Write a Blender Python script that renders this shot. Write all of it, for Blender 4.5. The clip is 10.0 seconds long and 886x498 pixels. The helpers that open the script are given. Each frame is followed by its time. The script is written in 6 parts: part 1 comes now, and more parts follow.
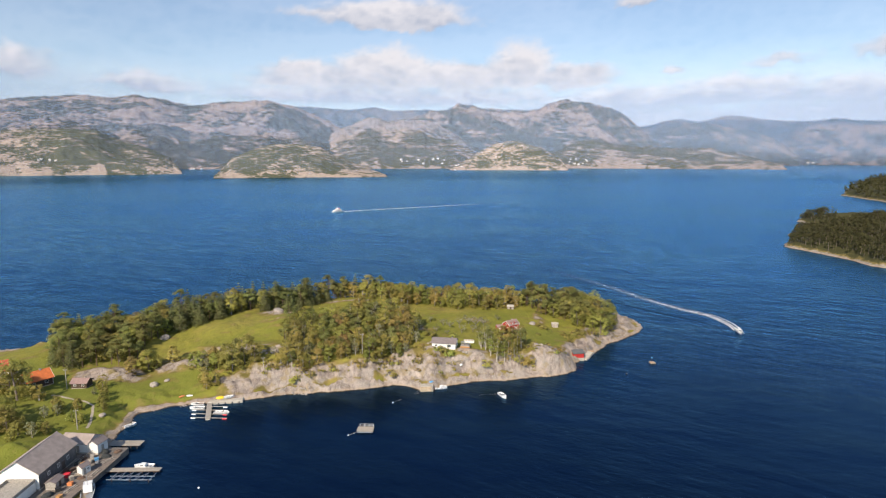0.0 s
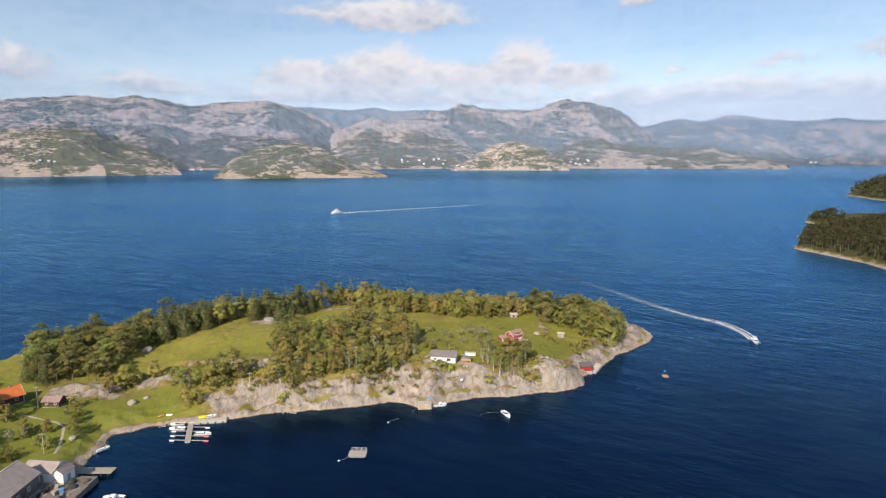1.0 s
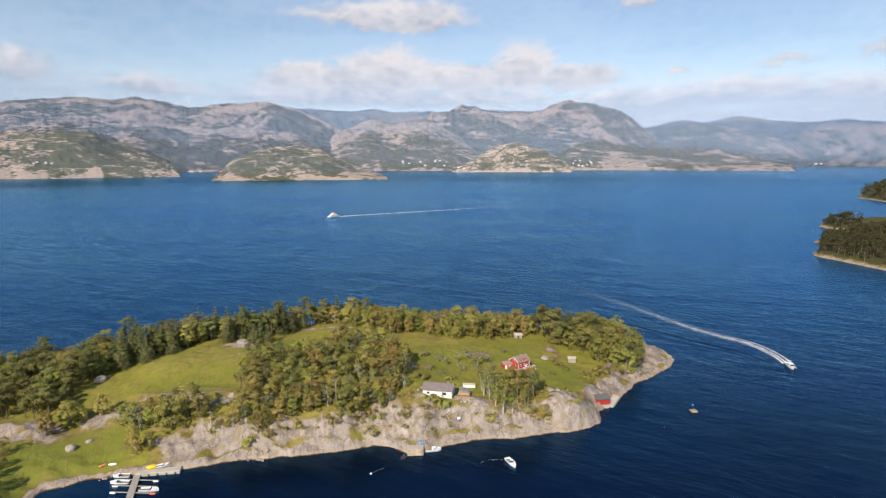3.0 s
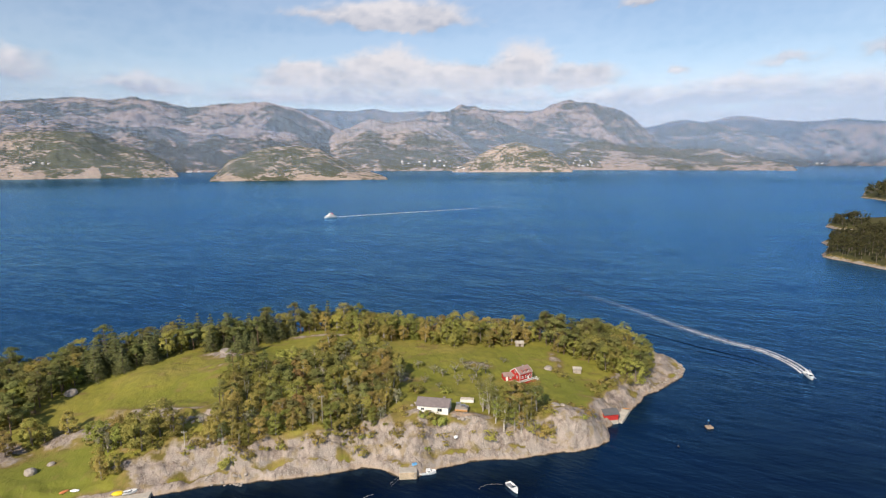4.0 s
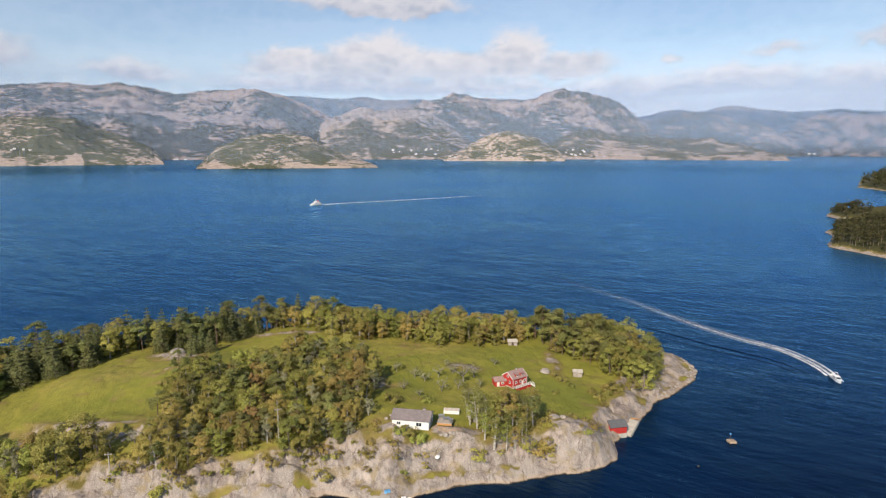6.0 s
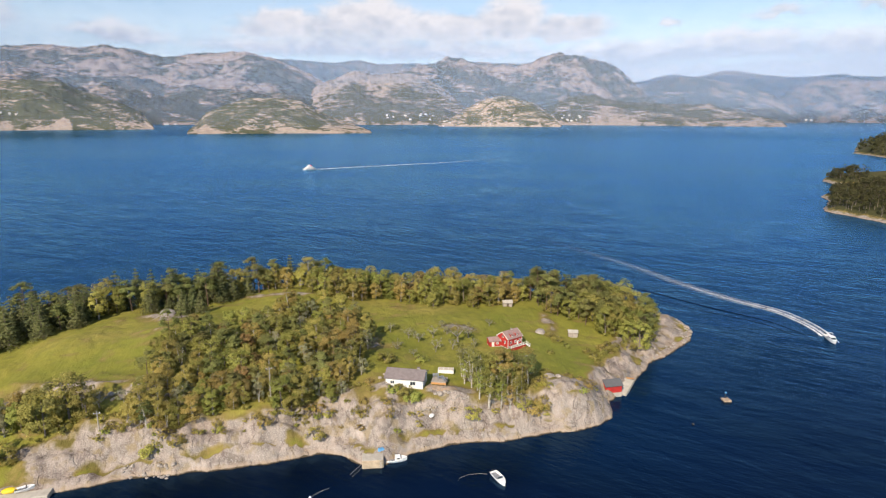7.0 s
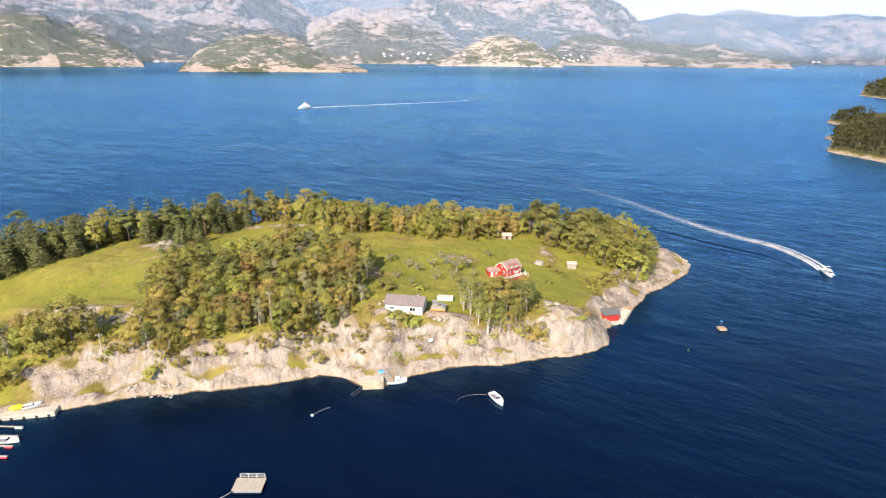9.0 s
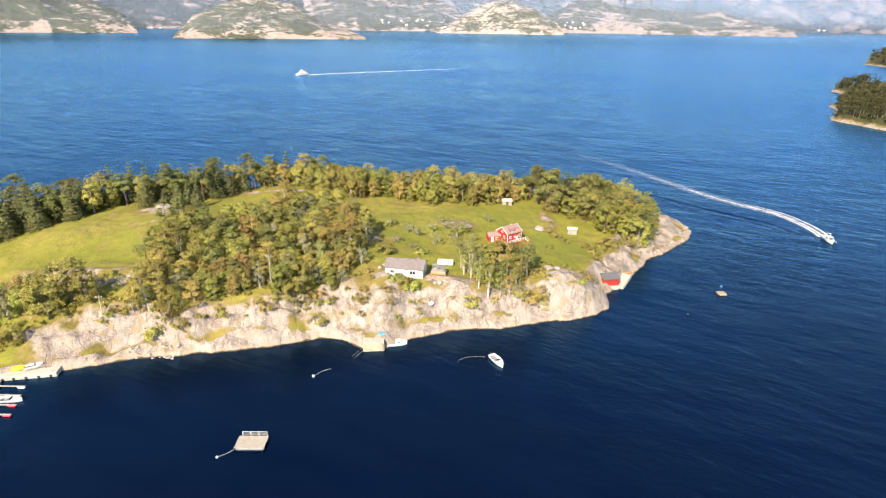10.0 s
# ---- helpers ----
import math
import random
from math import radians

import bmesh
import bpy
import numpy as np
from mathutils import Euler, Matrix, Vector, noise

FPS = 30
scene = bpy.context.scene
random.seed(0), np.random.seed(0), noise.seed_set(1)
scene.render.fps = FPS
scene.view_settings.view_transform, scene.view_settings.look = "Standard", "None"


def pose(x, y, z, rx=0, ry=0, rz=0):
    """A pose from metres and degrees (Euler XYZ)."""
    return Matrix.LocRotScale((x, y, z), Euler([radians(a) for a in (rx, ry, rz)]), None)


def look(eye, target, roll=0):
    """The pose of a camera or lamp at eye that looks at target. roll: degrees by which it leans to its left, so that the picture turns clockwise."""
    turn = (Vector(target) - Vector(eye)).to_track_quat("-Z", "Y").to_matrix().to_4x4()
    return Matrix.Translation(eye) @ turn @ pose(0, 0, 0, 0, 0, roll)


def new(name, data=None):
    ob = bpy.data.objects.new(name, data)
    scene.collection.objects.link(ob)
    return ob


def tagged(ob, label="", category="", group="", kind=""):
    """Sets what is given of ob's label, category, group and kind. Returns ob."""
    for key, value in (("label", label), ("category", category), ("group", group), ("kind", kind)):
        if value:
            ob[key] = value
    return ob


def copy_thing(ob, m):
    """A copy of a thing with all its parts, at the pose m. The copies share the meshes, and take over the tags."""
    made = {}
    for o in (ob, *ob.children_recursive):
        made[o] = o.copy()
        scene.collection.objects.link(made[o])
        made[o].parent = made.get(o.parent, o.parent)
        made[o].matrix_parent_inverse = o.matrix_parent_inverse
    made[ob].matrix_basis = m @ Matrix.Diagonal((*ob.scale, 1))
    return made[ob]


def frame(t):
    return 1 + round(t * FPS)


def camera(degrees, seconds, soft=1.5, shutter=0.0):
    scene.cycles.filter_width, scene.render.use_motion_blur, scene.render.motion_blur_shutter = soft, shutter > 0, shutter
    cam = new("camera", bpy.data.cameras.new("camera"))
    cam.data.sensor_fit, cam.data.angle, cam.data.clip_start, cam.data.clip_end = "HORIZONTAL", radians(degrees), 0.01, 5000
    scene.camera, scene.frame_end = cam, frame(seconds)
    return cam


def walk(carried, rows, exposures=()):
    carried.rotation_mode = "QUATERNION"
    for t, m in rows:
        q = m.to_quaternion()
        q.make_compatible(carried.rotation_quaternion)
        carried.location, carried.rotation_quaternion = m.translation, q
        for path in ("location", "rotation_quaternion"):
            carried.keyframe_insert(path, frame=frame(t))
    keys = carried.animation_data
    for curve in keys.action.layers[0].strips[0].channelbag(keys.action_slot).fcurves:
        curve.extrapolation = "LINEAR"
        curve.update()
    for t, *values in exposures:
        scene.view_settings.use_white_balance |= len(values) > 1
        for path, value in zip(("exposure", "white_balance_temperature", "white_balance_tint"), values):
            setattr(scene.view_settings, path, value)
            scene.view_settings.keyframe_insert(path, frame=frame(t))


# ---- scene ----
cam = camera(75.0, 10.0, 1.2)
PATH = [
    (0, (1.862, -66.783, 84.683), (1.778, -64.808, 84.374), -0.0),
    (0.5, (2.046, -59.81, 84.834), (1.959, -57.836, 84.524), -0.1),
    (1, (1.988, -52.117, 84.908), (1.9, -50.143, 84.6), -0.1),
    (1.5, (2.327, -44.65, 85.253), (2.236, -42.676, 84.944), -0.1),
    (2, (2.575, -37.215, 85.548), (2.482, -35.241, 85.24), -0.1),
    (2.5, (2.779, -29.67, 85.429), (2.685, -27.695, 85.125), -0.1),
    (4, (3.701, -7.792, 84.043), (3.607, -5.817, 83.741), -0.2),
    (4.5, (3.999, -0.892, 83.375), (3.905, 1.083, 83.075), -0.2),
    (5, (4.27, 5.124, 82.785), (4.177, 7.102, 82.504), -0.2),
    (6.5, (5.642, 21.679, 76.891), (5.591, 23.64, 76.5), 0.2),
    (7, (5.36, 21.818, 75.706), (5.314, 23.767, 75.258), 0.2),
    (7.5, (5.231, 21.964, 74.605), (5.188, 23.901, 74.109), 0.3),
    (8, (5.077, 21.934, 73.482), (5.036, 23.859, 72.941), 0.4),
    (8.5, (4.838, 22.003, 72.513), (4.801, 23.915, 71.927), 0.5),
    (9, (4.798, 21.904, 71.122), (4.763, 23.801, 70.489), 0.6),
    (9.5, (4.56, 21.973, 70.106), (4.529, 23.853, 69.423), 0.7),
    (10, (4.423, 22.011, 69.05), (4.394, 23.874, 68.323), 0.8),
]
EXPOSURES = [(0, 0.27, 6500, 10), (2.5, 0.22, 6500, 10), (5, 0.15, 6500, 10), (6.5, 0.2, 6500, 10), (7.5, 0.48, 6500, 10), (8.5, 0.78, 6600, 10), (10, 1.08, 6850, 10)]
walk(cam, [(t, look(eye, target, roll)) for t, eye, target, roll in PATH], EXPOSURES)

# ---- world, sun, exposure ----
SUN_TO = Vector((-0.34, -0.90, 0.72)).normalized()
world = bpy.data.worlds.new("sky")
scene.world = world
world.use_nodes = True
wn = world.node_tree
sky = wn.nodes.new("ShaderNodeTexSky")
sky.sky_type = 'NISHITA'
sky.sun_disc = False
sky.sun_elevation = math.asin(SUN_TO.z)
sky.sun_rotation = math.atan2(SUN_TO.x, SUN_TO.y)
sky.altitude = 0
sky.air_density = 1.0
sky.dust_density = 0.9
sky.ozone_density = 2.2
wn.links.new(sky.outputs[0], wn.nodes["Background"].inputs[0])
wn.nodes["Background"].inputs[1].default_value = 0.125
sun = new("sun", bpy.data.lights.new("sun", 'SUN'))
sun.data.energy = 5.0
sun.data.angle = radians(0.5)
sun.data.color = (1.0, 0.868, 0.695)
sun.matrix_world = look(SUN_TO * 100, (0, 0, 0))


# ---- material helpers ----
def material(name):
    m = bpy.data.materials.new(name)
    m.use_nodes = True
    nt = m.node_tree
    return m, nt, nt.nodes["Principled BSDF"]


def coords(nt, scale=(1, 1, 1)):
    tc = nt.nodes.new("ShaderNodeTexCoord")
    mp = nt.nodes.new("ShaderNodeMapping")
    mp.inputs["Scale"].default_value = scale
    nt.links.new(tc.outputs["Object"], mp.inputs["Vector"])
    return mp.outputs[0]


def noise_tex(nt, vec, scale, detail=4.0, rough=0.55):
    n = nt.nodes.new("ShaderNodeTexNoise")
    n.inputs["Scale"].default_value = scale
    n.inputs["Detail"].default_value = detail
    n.inputs["Roughness"].default_value = rough
    if vec is not None:
        nt.links.new(vec, n.inputs["Vector"])
    return n.outputs["Fac"]


def ramp(nt, fac, stops):
    r = nt.nodes.new("ShaderNodeValToRGB")
    el = r.color_ramp.elements
    while len(el) < len(stops):
        el.new(0.5)
    for e, (p, c) in zip(el, stops):
        e.position = p
        e.color = (*c, 1) if len(c) == 3 else (c[0], c[0], c[0], 1)
    nt.links.new(fac, r.inputs[0])
    return r.outputs[0]


def mixc(nt, fac, a, b, blend="MIX"):
    n = nt.nodes.new("ShaderNodeMix")
    n.data_type = 'RGBA'
    n.blend_type = blend
    for key, v in ((0, fac), (6, a), (7, b)):
        if isinstance(v, (int, float)):
            n.inputs[key].default_value = v
        elif isinstance(v, tuple):
            n.inputs[key].default_value = (*v, 1)
        else:
            nt.links.new(v, n.inputs[key])
    return n.outputs[2]


def calc(nt, op, a, b=0.0, c=0.0, clamp=False):
    n = nt.nodes.new("ShaderNodeMath")
    n.operation = op
    n.use_clamp = clamp
    for i, v in enumerate((a, b, c)):
        if isinstance(v, (int, float)):
            n.inputs[i].default_value = v
        else:
            nt.links.new(v, n.inputs[i])
    return n.outputs[0]


def bump(nt, bsdf, height, strength, distance):
    b = nt.nodes.new("ShaderNodeBump")
    b.inputs["Strength"].default_value = strength
    b.inputs["Distance"].default_value = distance
    nt.links.new(height, b.inputs["Height"])
    nt.links.new(b.outputs[0], bsdf.inputs["Normal"])


def attr(nt, name):
    a = nt.nodes.new("ShaderNodeAttribute")
    a.attribute_name = name
    return a.outputs["Fac"]


def plain(name, col, rough=0.6, metal=0.0, vary=0.12, scale=1.5, bumpy=0.0):
    """A painted or natural surface with variation at two scales."""
    m, nt, b = material(name)
    v = coords(nt)
    big = noise_tex(nt, v, scale, 3)
    fine = noise_tex(nt, v, scale * 9, 3)
    dark = tuple(c * (1 - vary * 1.6) for c in col)
    lite = tuple(min(1, c * (1 + vary)) for c in col)
    c1 = ramp(nt, big, [(0.3, dark), (0.7, lite)])
    c2 = mixc(nt, calc(nt, 'MULTIPLY', fine, 0.5), c1, dark)
    nt.links.new(c2, b.inputs["Base Color"])
    b.inputs["Roughness"].default_value = rough
    b.inputs["Metallic"].default_value = metal
    if bumpy:
        bump(nt, b, fine, 0.5, bumpy)
    return m


# ---- numeric noise for the land forms ----
def lattice(ix, iy, seed):
    h = (ix * 374761393 + iy * 668265263 + seed * 2147483647 + 12345) & 0xFFFFFFFF
    h = ((h ^ (h >> 13)) * 1274126177) & 0xFFFFFFFF
    return ((h ^ (h >> 16)) & 0xFFFF) / 65535.0


def value_noise(x, y, seed=0):
    x, y = np.asarray(x, float), np.asarray(y, float)
    ix, iy = np.floor(x).astype(np.int64), np.floor(y).astype(np.int64)
    fx, fy = x - ix, y - iy
    fx, fy = fx * fx * (3 - 2 * fx), fy * fy * (3 - 2 * fy)
    a, b = lattice(ix, iy, seed), lattice(ix + 1, iy, seed)
    c, d = lattice(ix, iy + 1, seed), lattice(ix + 1, iy + 1, seed)
    return (a + (b - a) * fx) * (1 - fy) + (c + (d - c) * fx) * fy


def fbm(x, y, octaves=4, seed=0):
    """Fractal noise about 0, within about +-0.5."""
    s, amp, tot = 0.0, 0.5, 0.0
    for o in range(octaves):
        s = s + amp * (value_noise(x * 2 ** o + 17.3 * o, y * 2 ** o - 9.1 * o, seed + o) - 0.5)
        tot += amp
        amp *= 0.5
    return s / tot


def ridged(x, y, octaves=4, seed=0):
    s, amp, tot = 0.0, 0.5, 0.0
    for o in range(octaves):
        s = s + amp * (1 - 2 * np.abs(value_noise(x * 2 ** o + 5.7 * o, y * 2 ** o + 3.3 * o, seed + o) - 0.5))
        tot += amp
        amp *= 0.5
    return s / tot


def smooth(t):
    t = np.clip(t, 0, 1)
    return t * t * (3 - 2 * t)


def shore_distance(x, y, poly):
    """Signed distance to a closed shoreline, positive on land."""
    x, y = np.asarray(x, float), np.asarray(y, float)
    best = np.full(x.shape, 1e9)
    inside = np.zeros(x.shape, bool)
    n = len(poly)
    for i in range(n):
        (ax, ay), (bx, by) = poly[i], poly[(i + 1) % n]
        dx, dy = bx - ax, by - ay
        t = np.clip(((x - ax) * dx + (y - ay) * dy) / (dx * dx + dy * dy), 0, 1)
        best = np.minimum(best, np.hypot(x - ax - t * dx, y - ay - t * dy))
        if ay != by:
            cross = ((ay > y) != (by > y)) & (x < (bx - ax) * (y - ay) / (by - ay) + ax)
            inside ^= cross
    return np.where(inside, best, -best)


def blend_field(x, y, knots, power=3.0):
    """A smooth field through a few knots (x, y, value)."""
    num, den = 0.0, 0.0
    for kx, ky, v in knots:
        w = 1.0 / (np.hypot(x - kx, y - ky) + 4.0) ** power
        num, den = num + w * v, den + w
    return num / den


# ---- the peninsula's form ----
SHORE = [(-85, 30), (-90, 58), (-97, 72), (-103, 88), (-107, 97), (-106, 104), (-108, 112), (-100, 117),
         (-93, 119), (-78, 123), (-72, 127), (-63, 129), (-45, 133), (-36, 136), (-24, 140), (-20, 139),
         (-15, 135), (-10, 135), (-6, 139), (5, 144), (19, 147), (32, 151), (42, 154), (46, 158), (48, 167),
         (52, 171), (58, 180), (66, 192), (76, 201), (86, 211), (91, 221), (90, 232), (80, 244)]
SHORE_BACK = [(58, 254), (25, 259), (-20, 258), (-60, 250), (-100, 230), (-140, 208), (-172, 190), (-186, 177),
              (-203, 172), (-225, 172), (-320, 160), (-320, 30)]
SHORE_ALL = SHORE + SHORE_BACK
LEVELS = [(-6, 156, 9.5), (-17, 163, 11.5), (20, 187, 8.0), (44, 199, 6.0), (32, 194, 7.5), (22, 226, 8.5),
          (57, 183, 4.6), (80, 208, 3.0), (-40, 172, 12), (-79, 181, 14.5), (-48, 216, 12.5), (-68, 146, 10.5),
          (-83, 146, 10), (-50, 143, 9), (-116, 135, 3.6), (-137, 128, 4.2), (-133, 165, 8), (-167, 165, 6.5),
          (-150, 121, 4.5), (-116, 92, 3.0), (-205, 162, 3)]
LEVELS += [(-105, 180, 12), (0, 203, 10), (30, 160, 8.5), (-100, 150, 7.5), (-30, 150, 9.5), (42, 164, 7),
           (-125, 80, 4), (-200, 90, 9), (10, 158, 8.5), (60, 235, 7), (-130, 150, 6),
           (-95, 131, 3.6), (-100, 125, 2.4), (-104, 70, 0.6), (-110, 64, 0.8), (-104, 82, 0.8), (-112, 76, 1.0), (-92, 138, 7)]
STEEPS = [(-70, 135, 14), (-40, 140, 14), (-10, 142, 14), (20, 150, 13), (42, 158, 8), (48, 170, 9), (80, 215, 18),
          (-95, 125, 14), (-110, 112, 12), (-105, 85, 5), (-95, 60, 5), (-190, 175, 14), (0, 255, 16), (-100, 225, 16)]
# bare rock showing through the turf: x, y, radius along x, radius along y
SLABS = [(-96, 152.6, 9, 1.5), (-84, 151.2, 8, 1.5), (-72, 148.2, 8, 1.7), (-88, 196, 5, 3.0), (-92, 199, 5, 2.0), (-126.5, 134, 6, 4), (-137, 135.5, 6.5, 4.2), (-112, 143, 4.5, 3.5),
         (58, 184, 5, 6), (52, 176, 5, 4), (34, 160, 5, 4), (-12, 152, 4, 4), (4, 154, 5, 2), (6, 197, 4, 2), (-20, 182, 2, 4),
         (-124, 79.5, 4.5, 3.6), (-138, 98, 4, 3), (-131, 75, 5, 4), (37, 208, 1.6, 6), (-60, 222, 12, 1.2), (-140, 188, 5, 2), (-104, 145, 4, 3), (-194, 171, 18, 1.6), (68, 197, 5, 5)]


def land_shape(x, y):
    """Height above the water, and how bare the rock is."""
    x, y = np.asarray(x, float), np.asarray(y, float)
    d0 = shore_distance(x, y, SHORE_ALL)
    d = d0 + 2.4 * fbm(x / 9, y / 9, 3, 3) + 0.9 * fbm(x / 2.5, y / 2.5, 2, 8)
    inner = d + smooth(d / 5) * 7.0 * fbm(x / 13, y / 13, 3, 5)
    top = blend_field(x, y, LEVELS)
    w = blend_field(x, y, STEEPS)
    t = np.clip(inner / w, 0, 1) * (d > 0)
    step = t + 0.045 * np.sin(t * 19 + 5 * fbm(x / 8, y / 8, 2, 15))
    prof = 0.6 * (1 - (1 - np.clip(step, 0, 1)) ** 2.4) + 0.4 * smooth(step)
    z = top * prof
    # a low scarp under the upper meadow
    over = y - (153.6 - 0.165 * (x + 106) + 1.5 * fbm(x / 6, y * 0, 3, 19))
    z = z + 1.7 * smooth(over / 1.6 + 0.5) * np.exp(-np.maximum(over, 0) / 35) * smooth((x + 114) / 8) * smooth((-60 - x) / 6) * (d > 0)
    edge = np.exp(-((t - 0.45) / 0.38) ** 2) * (d > 0)
    # ledges, gullies running down to the water, and boulders on the bare slopes
    rough = (ridged(x / 13 + y / 22, y / 10, 5, 21) - 0.62) * 4.2 + fbm(x / 5.5, y / 4.5, 3, 33) * 4.4 + fbm(x / 2.4, y / 2.4, 2, 31) * 2.6
    z = z + edge * rough * np.clip(top / 9, 0.25, 1.1)
    z = z + (1 - edge) * smooth(t) * (1.6 * fbm(x / 26, y / 26, 3, 41) + 0.35 * fbm(x / 4, y / 4, 2, 43))
    z = np.where(d > 0, np.maximum(z, 0.25 * np.minimum(d, 3)), np.maximum(-7, d * 0.9))
    bare = edge * 1.32 + 1.55 * fbm(x / 6, y / 4, 4, 51) - 0.29
    for sx, sy, rx, ry in SLABS:
        q = ((x - sx) / rx) ** 2 + ((y - sy) / ry) ** 2
        bare = np.maximum(bare, (0.95 + 2.4 * fbm(x / 4.5, y / 3, 4, 61)) * np.exp(-q * 0.55))
        z = z + (0.34 * min(rx, ry, 5)) * np.exp(-q) * (1 + 2.4 * fbm(x / 3, y / 2.2, 3, 63)) * (d > 2)
    bare = np.where(d < 2.0, 1.0, bare)
    # grass grows down to the little beach in the bay
    bay = smooth((-82 - x) / 6) * smooth((d - 2.2) / 1.2) * (y < 129)
    bare = bare * (1 - 0.92 * bay)
    return z, np.clip(bare, 0, 1)


def ground(x, y):
    return float(land_shape(np.array([x]), np.array([y]))[0][0])
# ---- end of land form ----


def link_mesh(name, verts, faces, mat=None, smooth_shade=False):
    me = bpy.data.meshes.new(name)
    me.from_pydata([tuple(v) for v in verts], [], faces)
    if mat is not None:
        for one in (mat if isinstance(mat, (list, tuple)) else [mat]):
            me.materials.append(one)
    if smooth_shade:
        me.polygons.foreach_set("use_smooth", [True] * len(me.polygons))
    me.update()
    return new(name, me)


def grid_faces(nu, nv, loop=False):
    """Quads of a grid of nu columns and nv rows, column after column."""
    i, j = np.meshgrid(np.arange(nu - (0 if loop else 1)), np.arange(nv - 1), indexing="ij")
    a = i * nv + j
    b = ((i + 1) % nu) * nv + j
    return np.stack([a, b, b + 1, a + 1], -1).reshape(-1, 4).tolist()


def set_attr(ob, name, values):
    at = ob.data.attributes.new(name, 'FLOAT', 'POINT')
    at.data.foreach_set("value", np.ascontiguousarray(values, dtype=np.float32))


# ---- materials of the land ----
def turned_coords(nt, degrees, scale):
    tc = nt.nodes.new("ShaderNodeTexCoord")
    rot = nt.nodes.new("ShaderNodeMapping")
    rot.inputs["Rotation"].default_value = (0, 0, radians(degrees))
    mp = nt.nodes.new("ShaderNodeMapping")
    mp.inputs["Scale"].default_value = scale
    nt.links.new(tc.outputs["Object"], rot.inputs["Vector"])
    nt.links.new(rot.outputs[0], mp.inputs["Vector"])
    return mp.outputs[0]


def land_material(name, green=1.0):
    m, nt, b = material(name)
    v = coords(nt)
    sep = nt.nodes.new("ShaderNodeSeparateXYZ")
    tc = nt.nodes.new("ShaderNodeTexCoord")
    nt.links.new(tc.outputs["Object"], sep.inputs[0])
    # granite: grey to pink, blocky joints, black and rusty streaks down the face
    g1 = noise_tex(nt, v, 0.13, 5)
    g2 = noise_tex(nt, turned_coords(nt, -12, (1.0, 0.7, 0.75)), 0.42, 6, 0.62)
    g3 = noise_tex(nt, v, 3.5, 3)
    g4 = noise_tex(nt, turned_coords(nt, -12, (1.0, 0.3, 0.18)), 0.6, 6, 0.66)
    rock = ramp(nt, g1, [(0.30, (0.198, 0.160, 0.134)), (0.43, (0.328, 0.272, 0.232)), (0.55, (0.252, 0.218, 0.190)), (0.70, (0.376, 0.316, 0.272))])
    rock = mixc(nt, ramp(nt, g2, [(0.38, (0.75,)), (0.50, (0,))]), rock, (0.14, 0.112, 0.094))
    rock = mixc(nt, ramp(nt, g4, [(0.52, (0,)), (0.66, (0.6,))]), rock, (0.15, 0.11, 0.095))
    rock = mixc(nt, ramp(nt, g3, [(0.50, (0,)), (0.72, (0.6,))]), rock, (0.44, 0.39, 0.355))
    vor = nt.nodes.new("ShaderNodeTexVoronoi")
    vor.feature = 'DISTANCE_TO_EDGE'
    vor.inputs["Scale"].default_value = 0.26
    warp = nt.nodes.new("ShaderNodeVectorMath")
    warp.operation = 'MULTIPLY_ADD'
    nz = nt.nodes.new("ShaderNodeTexNoise")
    nz.inputs["Scale"].default_value = 0.35
    nz.inputs["Detail"].default_value = 4
    nt.links.new(v, nz.inputs["Vector"])
    nt.links.new(nz.outputs["Color"], warp.inputs[0])
    warp.inputs[1].default_value = (6, 6, 6)
    nt.links.new(coords(nt, (1.0, 1.0, 0.3)), warp.inputs[2])
    nt.links.new(warp.outputs[0], vor.inputs["Vector"])
    joints = calc(nt, 'MULTIPLY', ramp(nt, vor.outputs["Distance"], [(0.0, (1,)), (0.045, (0,))]), ramp(nt, g4, [(0.44, (0,)), (0.56, (1,))]))
    rock = mixc(nt, calc(nt, 'MULTIPLY', joints, 0.3), rock, (0.12, 0.095, 0.08))
    lichen = noise_tex(nt, v, 0.33, 4)
    rock = mixc(nt, ramp(nt, lichen, [(0.53, (0,)), (0.62, (0.5,))]), rock, (0.23, 0.172, 0.072))
    # tide marks: dark weed at the water, a pale rusty band above it
    zz = calc(nt, 'ADD', sep.outputs[2], calc(nt, 'MULTIPLY', calc(nt, 'SUBTRACT', g2, 0.5), 1.0))
    rock = mixc(nt, ramp(nt, calc(nt, 'MULTIPLY', zz, 0.25), [(0.02, (0.7,)), (0.14, (0.4,)), (0.26, (0,))]), rock, (0.38, 0.285, 0.205))
    rock = mixc(nt, ramp(nt, calc(nt, 'MULTIPLY', zz, 0.5), [(0.05, (1,)), (0.15, (0,))]), rock, (0.06, 0.045, 0.028))
    # turf: bright, sallow and rank patches
    t1 = noise_tex(nt, v, 0.045, 4)
    t2 = noise_tex(nt, v, 0.35, 5, 0.6)
    t3 = noise_tex(nt, v, 3.0, 3)
    turf = ramp(nt, t1, [(0.32, (0.156, 0.166, 0.020)), (0.52, (0.208, 0.195, 0.030)), (0.7, (0.258, 0.214, 0.050))])
    turf = mixc(nt, ramp(nt, t2, [(0.44, (0,)), (0.68, (0.5,))]), turf, (0.085, 0.105, 0.016))
    turf = mixc(nt, calc(nt, 'MULTIPLY', attr(nt, "lawn"), 0.6), turf, (0.122, 0.150, 0.020))
